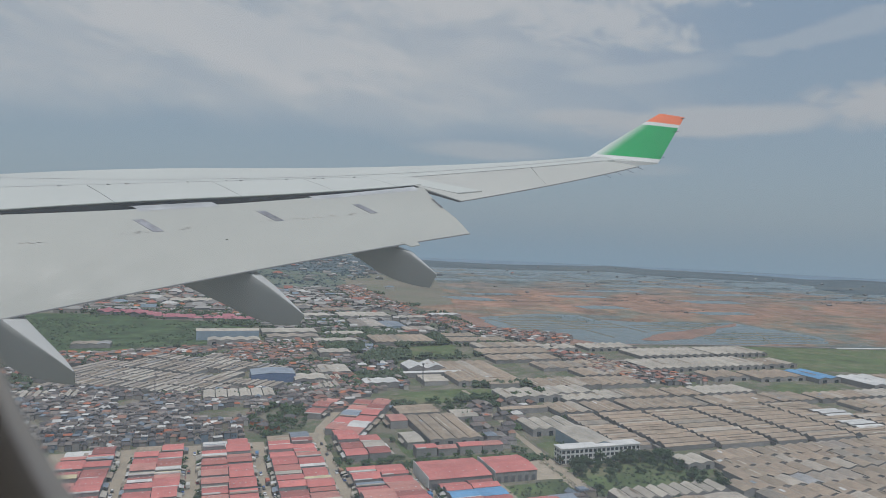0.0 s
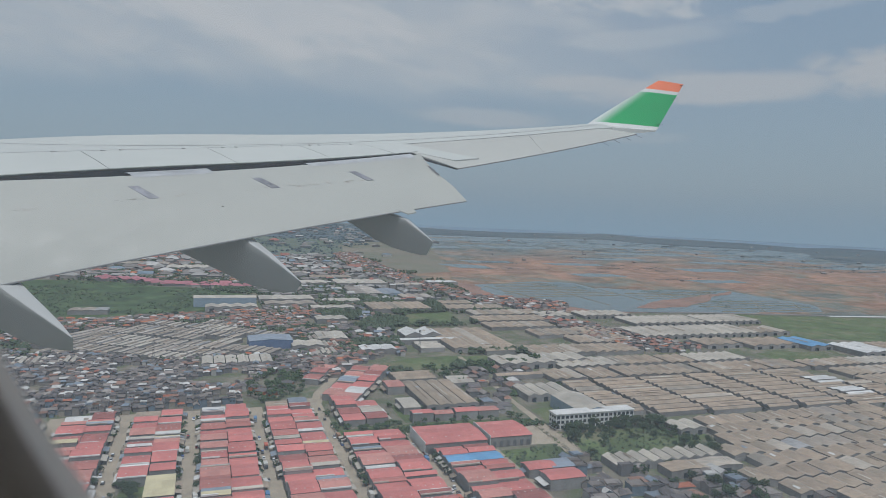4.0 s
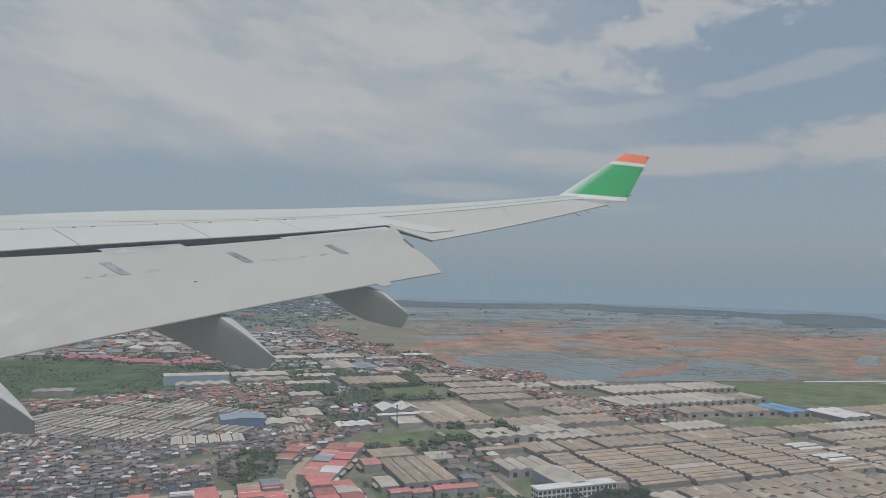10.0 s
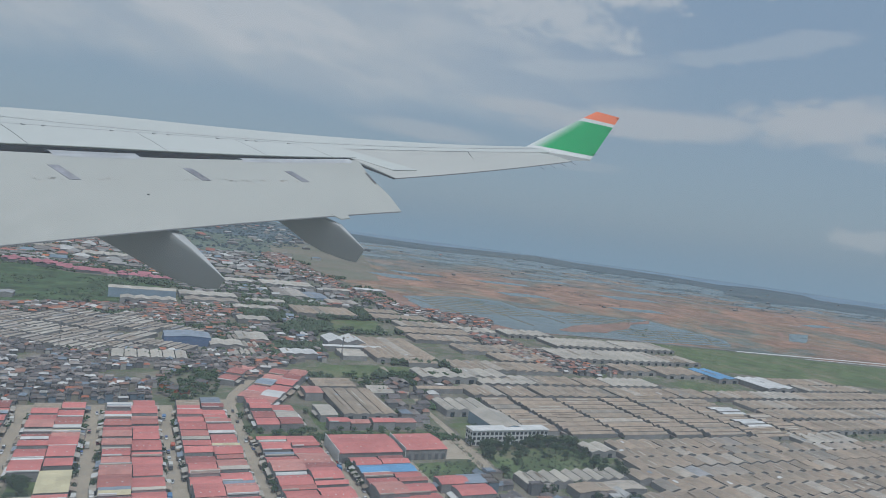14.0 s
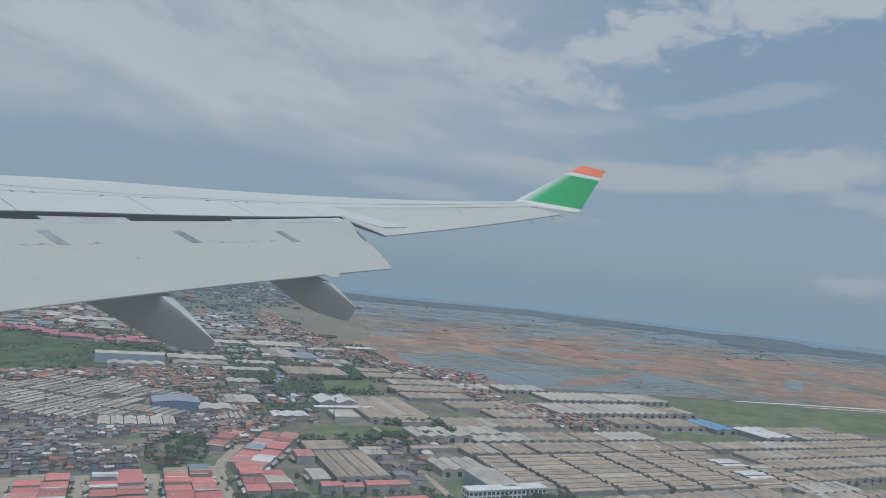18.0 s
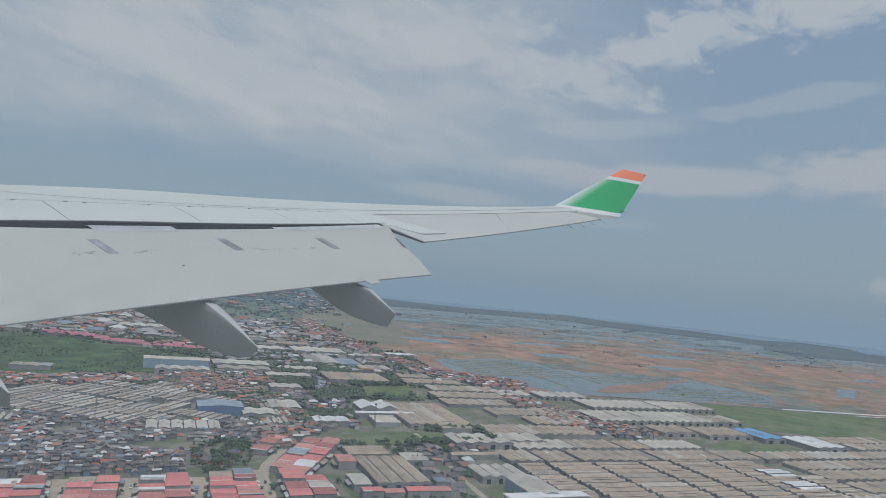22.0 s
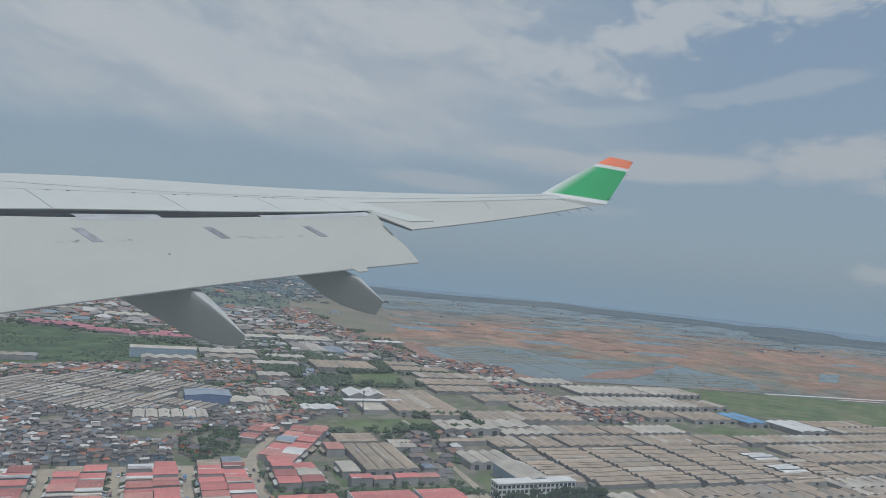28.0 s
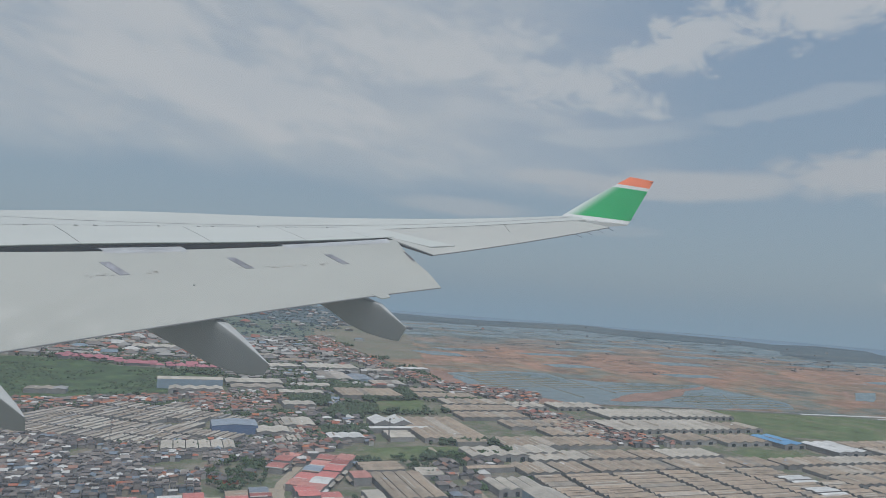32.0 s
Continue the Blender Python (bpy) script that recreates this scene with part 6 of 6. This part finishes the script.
town("far_hamlets", [(-900, 2000), (-200, 2050), (500, 1850), (850, 2300), (1150, 3900), (100, 4600), (-1500, 3200)], 60, (12, 30), "roof_far", "scattered far sheds in the fields", 0.25, 13, (5, 8), 0.2)
town("flat_huts", [(600, 1250), (1000, 1200), (1700, 1000), (2600, 900), (3300, 2300), (2300, 3900), (1400, 3800)], 90, (5, 12), "roof_far", "scattered huts on the flats", 0.05, 14, (3, 5), 0.4)
town("pink_roofed_row", [(-170, 1290), (-121, 1275), (-60, 1222), (70, 1186), (80, 1205), (-40, 1236), (-118, 1312), (-170, 1320)], 13, (10, 17), "roof_pink", "long rows of pink-red roofs behind the meadow", 0.97, 15, (4, 6), 0.1)

# ---- the district farther along the flight: towers, works, halls and clay roofs ----
region("town_ground", [(-1160, 70), (-425, 90), (-425, 880), (-1160, 880)], "lot", 0.15, "dusty town ground with weeds between buildings", 6, 20)
region("lawn", [(-1042, 222), (-1014, 226), (-1016, 262), (-1044, 256)], "grass", 0.3, "rough green plot beside the towers", 3, 6)
region("lawn", [(-700, 238), (-640, 244), (-652, 262), (-706, 258)], "grass", 0.3, "green strip before a row of shops", 3, 6)
region("road", [(-818, 215), (-806, 215), (-802, 330), (-814, 330)], "road", 0.4, "wide dusty street between works and shops", 1, 12, "road")
region("road", [(-800, 296), (-620, 318), (-440, 306), (-230, 318), (-230, 310), (-440, 298), (-620, 309), (-800, 288)], "asphalt", 0.4, "grey road along a row of trees", 1, 12, "road")
region("yard", [(-1012, 204), (-955, 206), (-955, 218), (-1012, 214)], "yard", 0.32, "sandy yard at the foot of the towers", 2, 5)
M["wall_sage"] = material("sage_render", (0.33, 0.36, 0.34), 0.8, vary=0.1, size=3)
M["wall_pale_blue"] = material("pale_blue_render", (0.34, 0.43, 0.58), 0.8, vary=0.1, size=3)
M["wall_stone"] = material("grey_render", (0.36, 0.36, 0.36), 0.8, vary=0.1, size=3)


def tower(u, v, w, d, floors, wall, label):
    """A slab of flats with rows of small windows and a cream roof deck."""
    ob = thing("apartment_tower", at(u, v), label, "building", "three towers")
    H = floors * 2.9 + 1.2
    part("wall", mesh_of("wall", *box(-w / 2, w / 2, -d / 2, d / 2, 0, H), M[wall]), ob)
    roof = part("roof", mesh_of("roof", *box(-w / 2 - 0.3, w / 2 + 0.3, -d / 2 - 0.3, d / 2 + 0.3, H, H + 0.4), M["roof_cream"]), ob, "cream roof deck")
    tank = shared("tank", lambda: mesh_of("roof_tank", *loft([[(r * math.cos(a), r * math.sin(a), z) for a in [i * 0.785 for i in range(8)]] for z, r in ((0, 0.7), (1.1, 0.7), (1.4, 0.3))], True, True), M["wall_stone"]))
    for i in range(6):
        part("roof_tank", tank, roof, "", pose((i % 2 - 0.5) * w * 0.45, (i // 2 - 1) * d * 0.3, H + 0.4))
    win = shared("tw", lambda: mesh_of("window", *box(-0.55, 0.55, -0.08, 0.04, 0, 1.3), M["window"]))
    for k in range(floors):
        for x in (-w * 0.3, 0, w * 0.3):
            part("window", win, ob, "", pose(x, -d / 2, 1.3 + 2.9 * k))
        for y in (-d * 0.35, -d * 0.1, d * 0.15, d * 0.4):
            part("window", win, ob, "", pose(w / 2, y, 1.3 + 2.9 * k, 0, 0, 90))


tower(-1003, 229, 11, 26, 7, "wall_sage", "sage grey apartment tower with a cream roof deck")
tower(-986, 225, 11, 26, 7, "wall_pale_blue", "pale blue and white apartment tower with a cream roof")
tower(-968, 232, 12, 26, 7, "wall_stone", "plain grey apartment tower with a cream roof deck")
white_block(-905, 256, 84, 13, 4, 20)
white_block(-905, 282, 84, 12, 4, 20)
bay_hall(-848, 256, 1, 27, 44, 14, 2.2, "roof_pale", "wall_stone", label="tall grey works hall with a shallow pale roof", doors=False)
bay_hall(-822, 252, 1, 15, 36, 11, 0.5, "roof_shed", "wall_stone", label="grey flat works annex by the street", doors=False)
bay_hall(-900, 218, 8, 12.7, 13, 7, 3.0, "roof_white", "wall_white", label="row of eight white gabled houses before the works")
bay_hall(-650, 372, 2, 27, 42, 9, 4.2, "roof_blue", label="large hall under two bright blue roofs")
bay_hall(-702, 352, 3, 15, 34, 6, 1.8, "roof_slate", label="low hall with faded blue-grey roofs")
white_block(-718, 276, 84, 12, 3, 22)


def office(u, v, w, d, floors):
    ob = thing("office_block", at(u, v), "dark glazed office block with pale floor bands", "building")
    part("wall", mesh_of("wall", *box(-w / 2, w / 2, -d / 2, d / 2, 0, floors * 3.6), M["wall_stone"]), ob)
    for k in range(floors):
        part("floor_band", mesh_of("floor_band", *box(-w / 2 - 0.25, w / 2 + 0.25, -d / 2 - 0.25, d / 2 + 0.25, k * 3.6 + 2.9, k * 3.6 + 3.6), M["wall_white"]), ob)
        for i in range(8):
            part("pane", shared("op", lambda: mesh_of("pane", *box(-w / 20, w / 20, -0.1, 0.05, 0, 2.4), M["window"])), ob, "", pose(-w / 2 + w * (i + 0.5) / 8, -d / 2, k * 3.6 + 0.4))
    part("roof", mesh_of("roof", *box(-w / 2, w / 2, -d / 2, d / 2, floors * 3.6, floors * 3.6 + 0.5), M["roof_pale"]), ob)


office(-505, 332, 54, 17, 5)
rs = random.Random(51)
for i in range(6):
    for j in range(7):
        a, b = -1070 + 56 * i + 10 * (j % 2), 325 + 31 * j
        if (a > -850 and b < 330) or rs.random() < 0.06:
            continue
        bay_hall(a, b, 3, 17, 27, rs.choice((4, 4.6, 5.2)), 1.6, "roof_shed" if rs.random() < 0.85 else rs.choice(("roof_pale", "roof_white")), doors=False)
for i in range(5):
    for j in range(4):
        bay_hall(-362 + 53 * i + 6 * (j % 2), 405 + 33 * j, 3, 16.5, 29, rs.choice((4, 4.6)), 2.0, "roof_grey" if rs.random() < 0.8 else rs.choice(("roof_pale", "roof_shed")), doors=False)
bay_hall(-445, 346, 2, 24, 26, 6, 1.4, "roof_cream", label="cream roofed hall beside the office block")
bay_hall(-398, 350, 3, 14, 22, 6, 2.4, "roof_white", label="white roofed shop halls along the road")
town("clay_roof_houses", [(-650, 520), (-560, 440), (-385, 440), (-385, 560), (-150, 600), (-300, 900), (-650, 880)], 8.5, (5, 9), "roof_clay", "dense houses with orange clay tile roofs", 0.85, 61)
town("quarter_houses", [(-1100, 110), (-850, 110), (-250, 200), (-200, 300), (-440, 288), (-620, 230), (-820, 200), (-1100, 200)], 8.5, (5, 9), "roof_town", "crowded small grey and brown roofed houses", 0.85, 62)
woods("town_trees", [(-1100, 110), (-250, 200), (-200, 330), (-620, 330), (-700, 470), (-600, 880), (-760, 880), (-800, 560), (-1100, 300)], 1500, (1.5, 3.4), "scattered trees among the houses", 63, 1.3)

# ---- trees and growth ----
SPOTS = []
for i in range(70):
    SPOTS.append((RS.uniform(236, 322), RS.uniform(401, 410) if i % 3 else RS.uniform(374, 400), RS.uniform(0.6, 1.0)))
for i in range(90):
    a, b = RS.uniform(28, 92), RS.uniform(508, 612)
    if inside(a, b, GROVE):
        SPOTS.append((a, b, RS.uniform(0.7, 1.15)))
for a, b in ((48, 540), (55, 537), (70, 560), (44, 552)):
    house(a, b, 7, 9, 3.6, 2.0, RS.uniform(0, 90), 0).children[1].data.materials[0] = M["roof_orange"]
for i in range(26):
    SPOTS.append((RS.uniform(200, 240), RS.uniform(500, 600), RS.uniform(0.6, 1.1)))
for i in range(24):
    SPOTS.append((RS.uniform(92, 225), RS.uniform(437, 446), RS.uniform(0.5, 0.8)))
for i in range(34):
    SPOTS.append((RS.uniform(245, 320), RS.uniform(584, 600), RS.uniform(0.9, 1.4)))
for i in range(20):
    SPOTS.append((RS.uniform(238, 300), RS.uniform(270, 330), RS.uniform(0.8, 1.3)))
for i in range(16):
    SPOTS.append((RS.uniform(300, 330), RS.uniform(345, 372), RS.uniform(0.6, 1.0)))
for i in range(110):
    SPOTS.append((RS.choice((-130, -87, -44, -3, 40, 84, 133)) + RS.choice((-4.6, 4.6)), RS.uniform(300, 490), RS.uniform(0.4, 0.72)))
for u, v, s in SPOTS:
    tree(u, v, s)
for i in range(90):
    tree(RS.uniform(330, 700), RS.choice((347.6, 385, 311, 272, 406, 367.6, 329)) + RS.gauss(0, 0.6), RS.uniform(0.25, 0.5))
for i in range(60):
    tree(RS.choice((330, 379, 431, 467.5, 517, 569)) + RS.gauss(0, 0.8), RS.uniform(415, 520), RS.uniform(0.25, 0.45))
for i in range(70):
    a, b = RS.uniform(150, 300), RS.uniform(430, 600)
    if 208 < a < 226 or 252 < a < 262 or b > 565:
        tree(a, b, RS.uniform(0.4, 0.9))
tree(318, 600, 1.7)
for i in range(9):
    tree(RS.uniform(-37, -25), RS.uniform(350, 376), RS.uniform(0.5, 0.85))
tree(232, 353, 1.2)
tagged(new("plot_trees", mesh_of("plot_trees", *joined_fast(FAR_TREES), M["leaf"])), "dark green trees between the sheds and houses", "trees", kind="stuff")
woods("meadow_bushes", [(-520, 905), (-140, 890), (35, 960), (60, 1000), (20, 1170), (-160, 1285), (-520, 1330)], 2200, (0.8, 2.6), "low bushes and reeds in the green meadow", 21, 0.4)
woods("town_trees", [(-330, 640), (150, 640), (330, 760), (300, 1300), (-330, 1300)], 7500, (1.3, 3.0), "scattered trees among the houses", 22, 1.3, spare=[[(-520, 905), (-140, 890), (35, 960), (72, 1110), (-160, 1290), (-520, 1330)], SHED_FIELD, *TAKEN, [(-155, 606), (60, 600), (100, 640), (-155, 660)]])
woods("far_town_trees", [(90, 880), (430, 900), (470, 1350), (430, 1800), (-300, 1900), (-520, 1350), (-60, 1310), (80, 1200)], 9000, (1.6, 3.6), "dark trees among the far houses and sheds", 31, 1.3, spare=TAKEN)
woods("grove", [(150, 580), (240, 590), (245, 650), (330, 650), (330, 640), (200, 655), (160, 640)], 260, (1.8, 3.6), "dark trees round a green plot", 23, 1.5)
for poly, n in (([(205, 545), (262, 545), (262, 596), (205, 596)], 330), ([(147, 466), (160, 466), (160, 500), (147, 500)], 80), ([(128, 424), (236, 421), (236, 433), (128, 436)], 190), ([(206, 470), (248, 462), (248, 540), (208, 546)], 240), ([(262, 512), (300, 512), (300, 560), (262, 546)], 140), ([(130, 600), (165, 606), (200, 592), (204, 640), (150, 640)], 160)):
    woods("block_trees", poly, n, (1.1, 2.6), "dark green trees and bushes between the blocks", 70 + n, 1.0, mat="leaf")
woods("shed_trees", [(150, 640), (210, 650), (230, 810), (345, 815), (345, 1000), (390, 1080), (220, 1060), (150, 960)], 3200, (1.6, 3.6), "dark trees between the far sheds", 24, 1.6, spare=TAKEN)
woods("pond_mangroves", [(640, 1250), (750, 1250), (760, 1190), (1000, 1130), (1040, 1010), (1040, 940), (990, 875), (850, 885), (790, 930), (930, 1040), (800, 1060), (660, 1120)], 520, (0.6, 1.3), "dark mangrove tufts standing in the pond", 25, 0.9)
woods("far_woods", [(-900, 1400), (250, 1350), (480, 2250), (700, 2600), (1100, 4500), (0, 4700), (-1800, 3000)], 6000, (3, 7), "far woods and hedges tinted blue-grey for haze", 26, 0.2, mat="mangrove")
woods("flat_scrub", [(700, 1300), (1500, 1000), (2700, 500), (3000, 1900), (2300, 2900), (1400, 3500)], 900, (0.8, 1.8), "low scrub on the brown flats", 27, 0.3)


def hedge_rows(rows, seed):
    """Lines of small trees along the banks of the wet plots."""
    rs = random.Random(seed)
    pieces = []
    for _ in range(rows):
        u, v = rs.uniform(600, 2700), rs.uniform(1300, 3000)
        if not inside(u, v, [(520, 1350), (1100, 1250), (1900, 1000), (2700, 900), (2800, 1700), (2350, 2700), (1500, 3200), (800, 2600)]):
            continue
        n, a = rs.randint(8, 34), rs.gauss(0.1, 0.25)
        for i in range(n):
            x, y, _z = uv(u + i * 5 * math.cos(a) + rs.gauss(0, 2), v + i * 5 * math.sin(a) + rs.gauss(0, 2))
            k = rs.uniform(0.9, 2.3)
            pieces.append(clump(rs, x, y, k * 0.7, k))
    tagged(new("hedge_rows", mesh_of("hedge_rows", *joined_fast(pieces), M["mangrove"])), "rows of small trees along the banks of wet plots, tinted for haze", "trees", kind="stuff")


hedge_rows(130, 29)


def rubble(poly, n, seed):
    rs = random.Random(seed)
    pieces = []
    while len(pieces) < n:
        u, v = rs.uniform(222, 246), rs.uniform(350, 425)
        if inside(u, v, poly):
            x, y, _ = uv(u, v)
            pieces.append(clump(rs, x, y, 0.4, rs.uniform(0.3, 1.0), 0.6))
    tagged(new("rubble", mesh_of("rubble", *joined_fast(pieces), M["yard"])), "pale broken rubble beside a narrow street", "rubble", kind="stuff")


rubble([(224, 352), (232, 352), (238, 380), (240, 420), (226, 424), (224, 390)], 420, 41)
for i in range(34):
    a, b = RS.choice(((RS.uniform(200, 222), RS.uniform(296, 336)), (RS.uniform(212, 226), RS.uniform(335, 352)), (RS.uniform(236, 262), RS.uniform(300, 330))))
    house(a, b, RS.uniform(5, 7), RS.uniform(6, 10), RS.uniform(3, 4.6), RS.uniform(0.9, 1.7), RS.choice((0, 90)) + RS.gauss(0, 9), RS.choice((0, 1, 1, 2)))
# tufts and bushes on the lawns
for nm, poly, n in (("lawn_bushes", [(236, 352), (340, 372), (345, 400), (236, 404)], 260), ("lawn_bushes", [(90, 426), (225, 424), (222, 440), (90, 441)], 220), ("lawn_bushes", [(181, 352), (224, 356), (224, 383), (182, 382)], 90)):
    woods(nm, poly, n, (0.6, 1.6), "low green bushes on rough grass", 30 + n, 0.5)


# ---- dikes in the ponds ----
rings = []
DIKES = [(555, 1010, 520, 1210), (640, 960, 640, 1250), (740, 1010, 745, 1190), (850, 1060, 840, 1150), (960, 1100, 955, 1130), (880, 872, 980, 1010), (960, 870, 1030, 960)]
DIKES += [(505 + 6 * i, 1060 + 24 * i, 735 - 10 * i + 12 * (i % 3), 1075 + 22 * i) for i in range(9)]
DIKES += [(760, 1030 + 22 * i, 900 + 30 * i, 1052 + 20 * i) for i in range(4)] + [(800, 880 + 26 * i, 1010 + 8 * i, 882 + 26 * i) for i in range(5)]
for u0, v0, u1, v1 in DIKES:
    d = Vector((u1 - u0, v1 - v0)).normalized()
    nx, ny = -d.y * 1.1, d.x * 1.1
    V = [uv(u0 + nx, v0 + ny, 0.4), uv(u1 + nx, v1 + ny, 0.4), uv(u1 - nx, v1 - ny, 0.4), uv(u0 - nx, v0 - ny, 0.4), uv(u0, v0, 1.1), uv(u1, v1, 1.1)]
    tagged(new("dike", mesh_of("dike", V, [(0, 1, 5, 4), (3, 4, 5, 2), (0, 4, 3), (1, 2, 5)], M["dike"])), "low earth dike across the flooded pond", "dike", "pond dikes")


# ---- vehicles ----
def wheel_mesh(r, w):
    return mesh_of("wheel", *loft([[(x, r * math.cos(a), r * math.sin(a)) for a in [i * 0.785 for i in range(8)]] for x in (-w / 2, w / 2)], True, True), M["tyre"])


def make_car():
    ob = thing("car", at(0, 0, -50), "small parked car with a glossy body", "car", "vehicles in the streets")
    prof = [(-2.1, 0.35), (2.1, 0.35), (2.15, 0.75), (1.2, 0.92), (-1.9, 0.95), (-2.15, 0.8)]
    part("body", mesh_of("body", *loft([[(x, y, z) for y, z in prof] for x in (-0.85, 0.85)], True, True), M["car"]), ob)
    prof = [(-1.85, 0.93), (0.95, 0.91), (0.35, 1.45), (-1.4, 1.5)]
    part("cabin", mesh_of("cabin", *loft([[(x, y, z) for y, z in prof] for x in (-0.72, 0.72)], True, True), M["window"]), ob)
    part("cabin_roof", mesh_of("cabin_roof", *box(-0.7, 0.7, -1.42, 0.36, 1.47, 1.54), M["car"]), ob)
    w = wheel_mesh(0.32, 0.2)
    for x in (-0.8, 0.8):
        for y in (-1.3, 1.35):
            part("wheel", w, ob, "", pose(x, y, 0.32))
    return ob


def make_truck():
    ob = thing("truck", at(0, 0, -50), "small box truck parked in the street", "truck", "vehicles in the streets")
    prof = [(1.6, 0.5), (3.2, 0.5), (3.2, 1.4), (2.9, 2.3), (1.6, 2.3)]
    part("cab", mesh_of("cab", *loft([[(x, y, z) for y, z in prof] for x in (-1.0, 1.0)], True, True), M["car"]), ob)
    part("windscreen", mesh_of("windscreen", [(-0.85, 3.2, 1.45), (0.85, 3.2, 1.45), (0.85, 2.96, 2.15), (-0.85, 2.96, 2.15), (-0.85, 3.1, 1.45), (0.85, 3.1, 1.45), (0.85, 2.86, 2.15), (-0.85, 2.86, 2.15)], [(0, 1, 2, 3), (7, 6, 5, 4), (0, 4, 5, 1), (2, 6, 7, 3), (1, 5, 6, 2), (3, 7, 4, 0)], M["window"]), ob)
    part("cargo_box", mesh_of("cargo_box", *box(-1.1, 1.1, -3.2, 1.5, 0.8, 3.0), M["cargo"]), ob)
    w = wheel_mesh(0.45, 0.3)
    for x in (-0.95, 0.95):
        for y in (-2.2, 2.2):
            part("wheel", w, ob, "", pose(x, y, 0.45))
    return ob


cars, trucks = make_car(), make_truck()
unplaced = {id(cars), id(trucks)}
for i in range(110):
    u, v0, v1, w = RS.choice(ROADS[:7])
    kind = cars if RS.random() < 0.75 else trucks
    m = at(u + RS.choice((-3.9, 3.9, -3.7, 1.4, -1.4)), RS.uniform(300, min(v1 - 12, 495)), 0.42, RS.choice((0, 180)) + RS.gauss(0, 4))
    if id(kind) in unplaced:
        unplaced.discard(id(kind))
        kind.matrix_basis = m
    else:
        copy_thing(kind, m)

# ---- larger halls and shed rows beyond the clay roofs ----
for u, v, n, bw, l, roof, wall in MID_HALLS:
    bay_hall(u, v, n, bw, l, 5.6, 1.1 if bw < 24 else 2.0, roof, wall, doors=False)
for v, l, u0, u1 in SHED_ROWS:
    u = u0
    while u + 30 < u1:
        n = 3 if u1 - u < 60 else 4
        bay_hall(u + n * 6.5, v, n, 13, l, 4.2, 1.3, "roof_grey", doors=False)
        u += n * 13 + 1
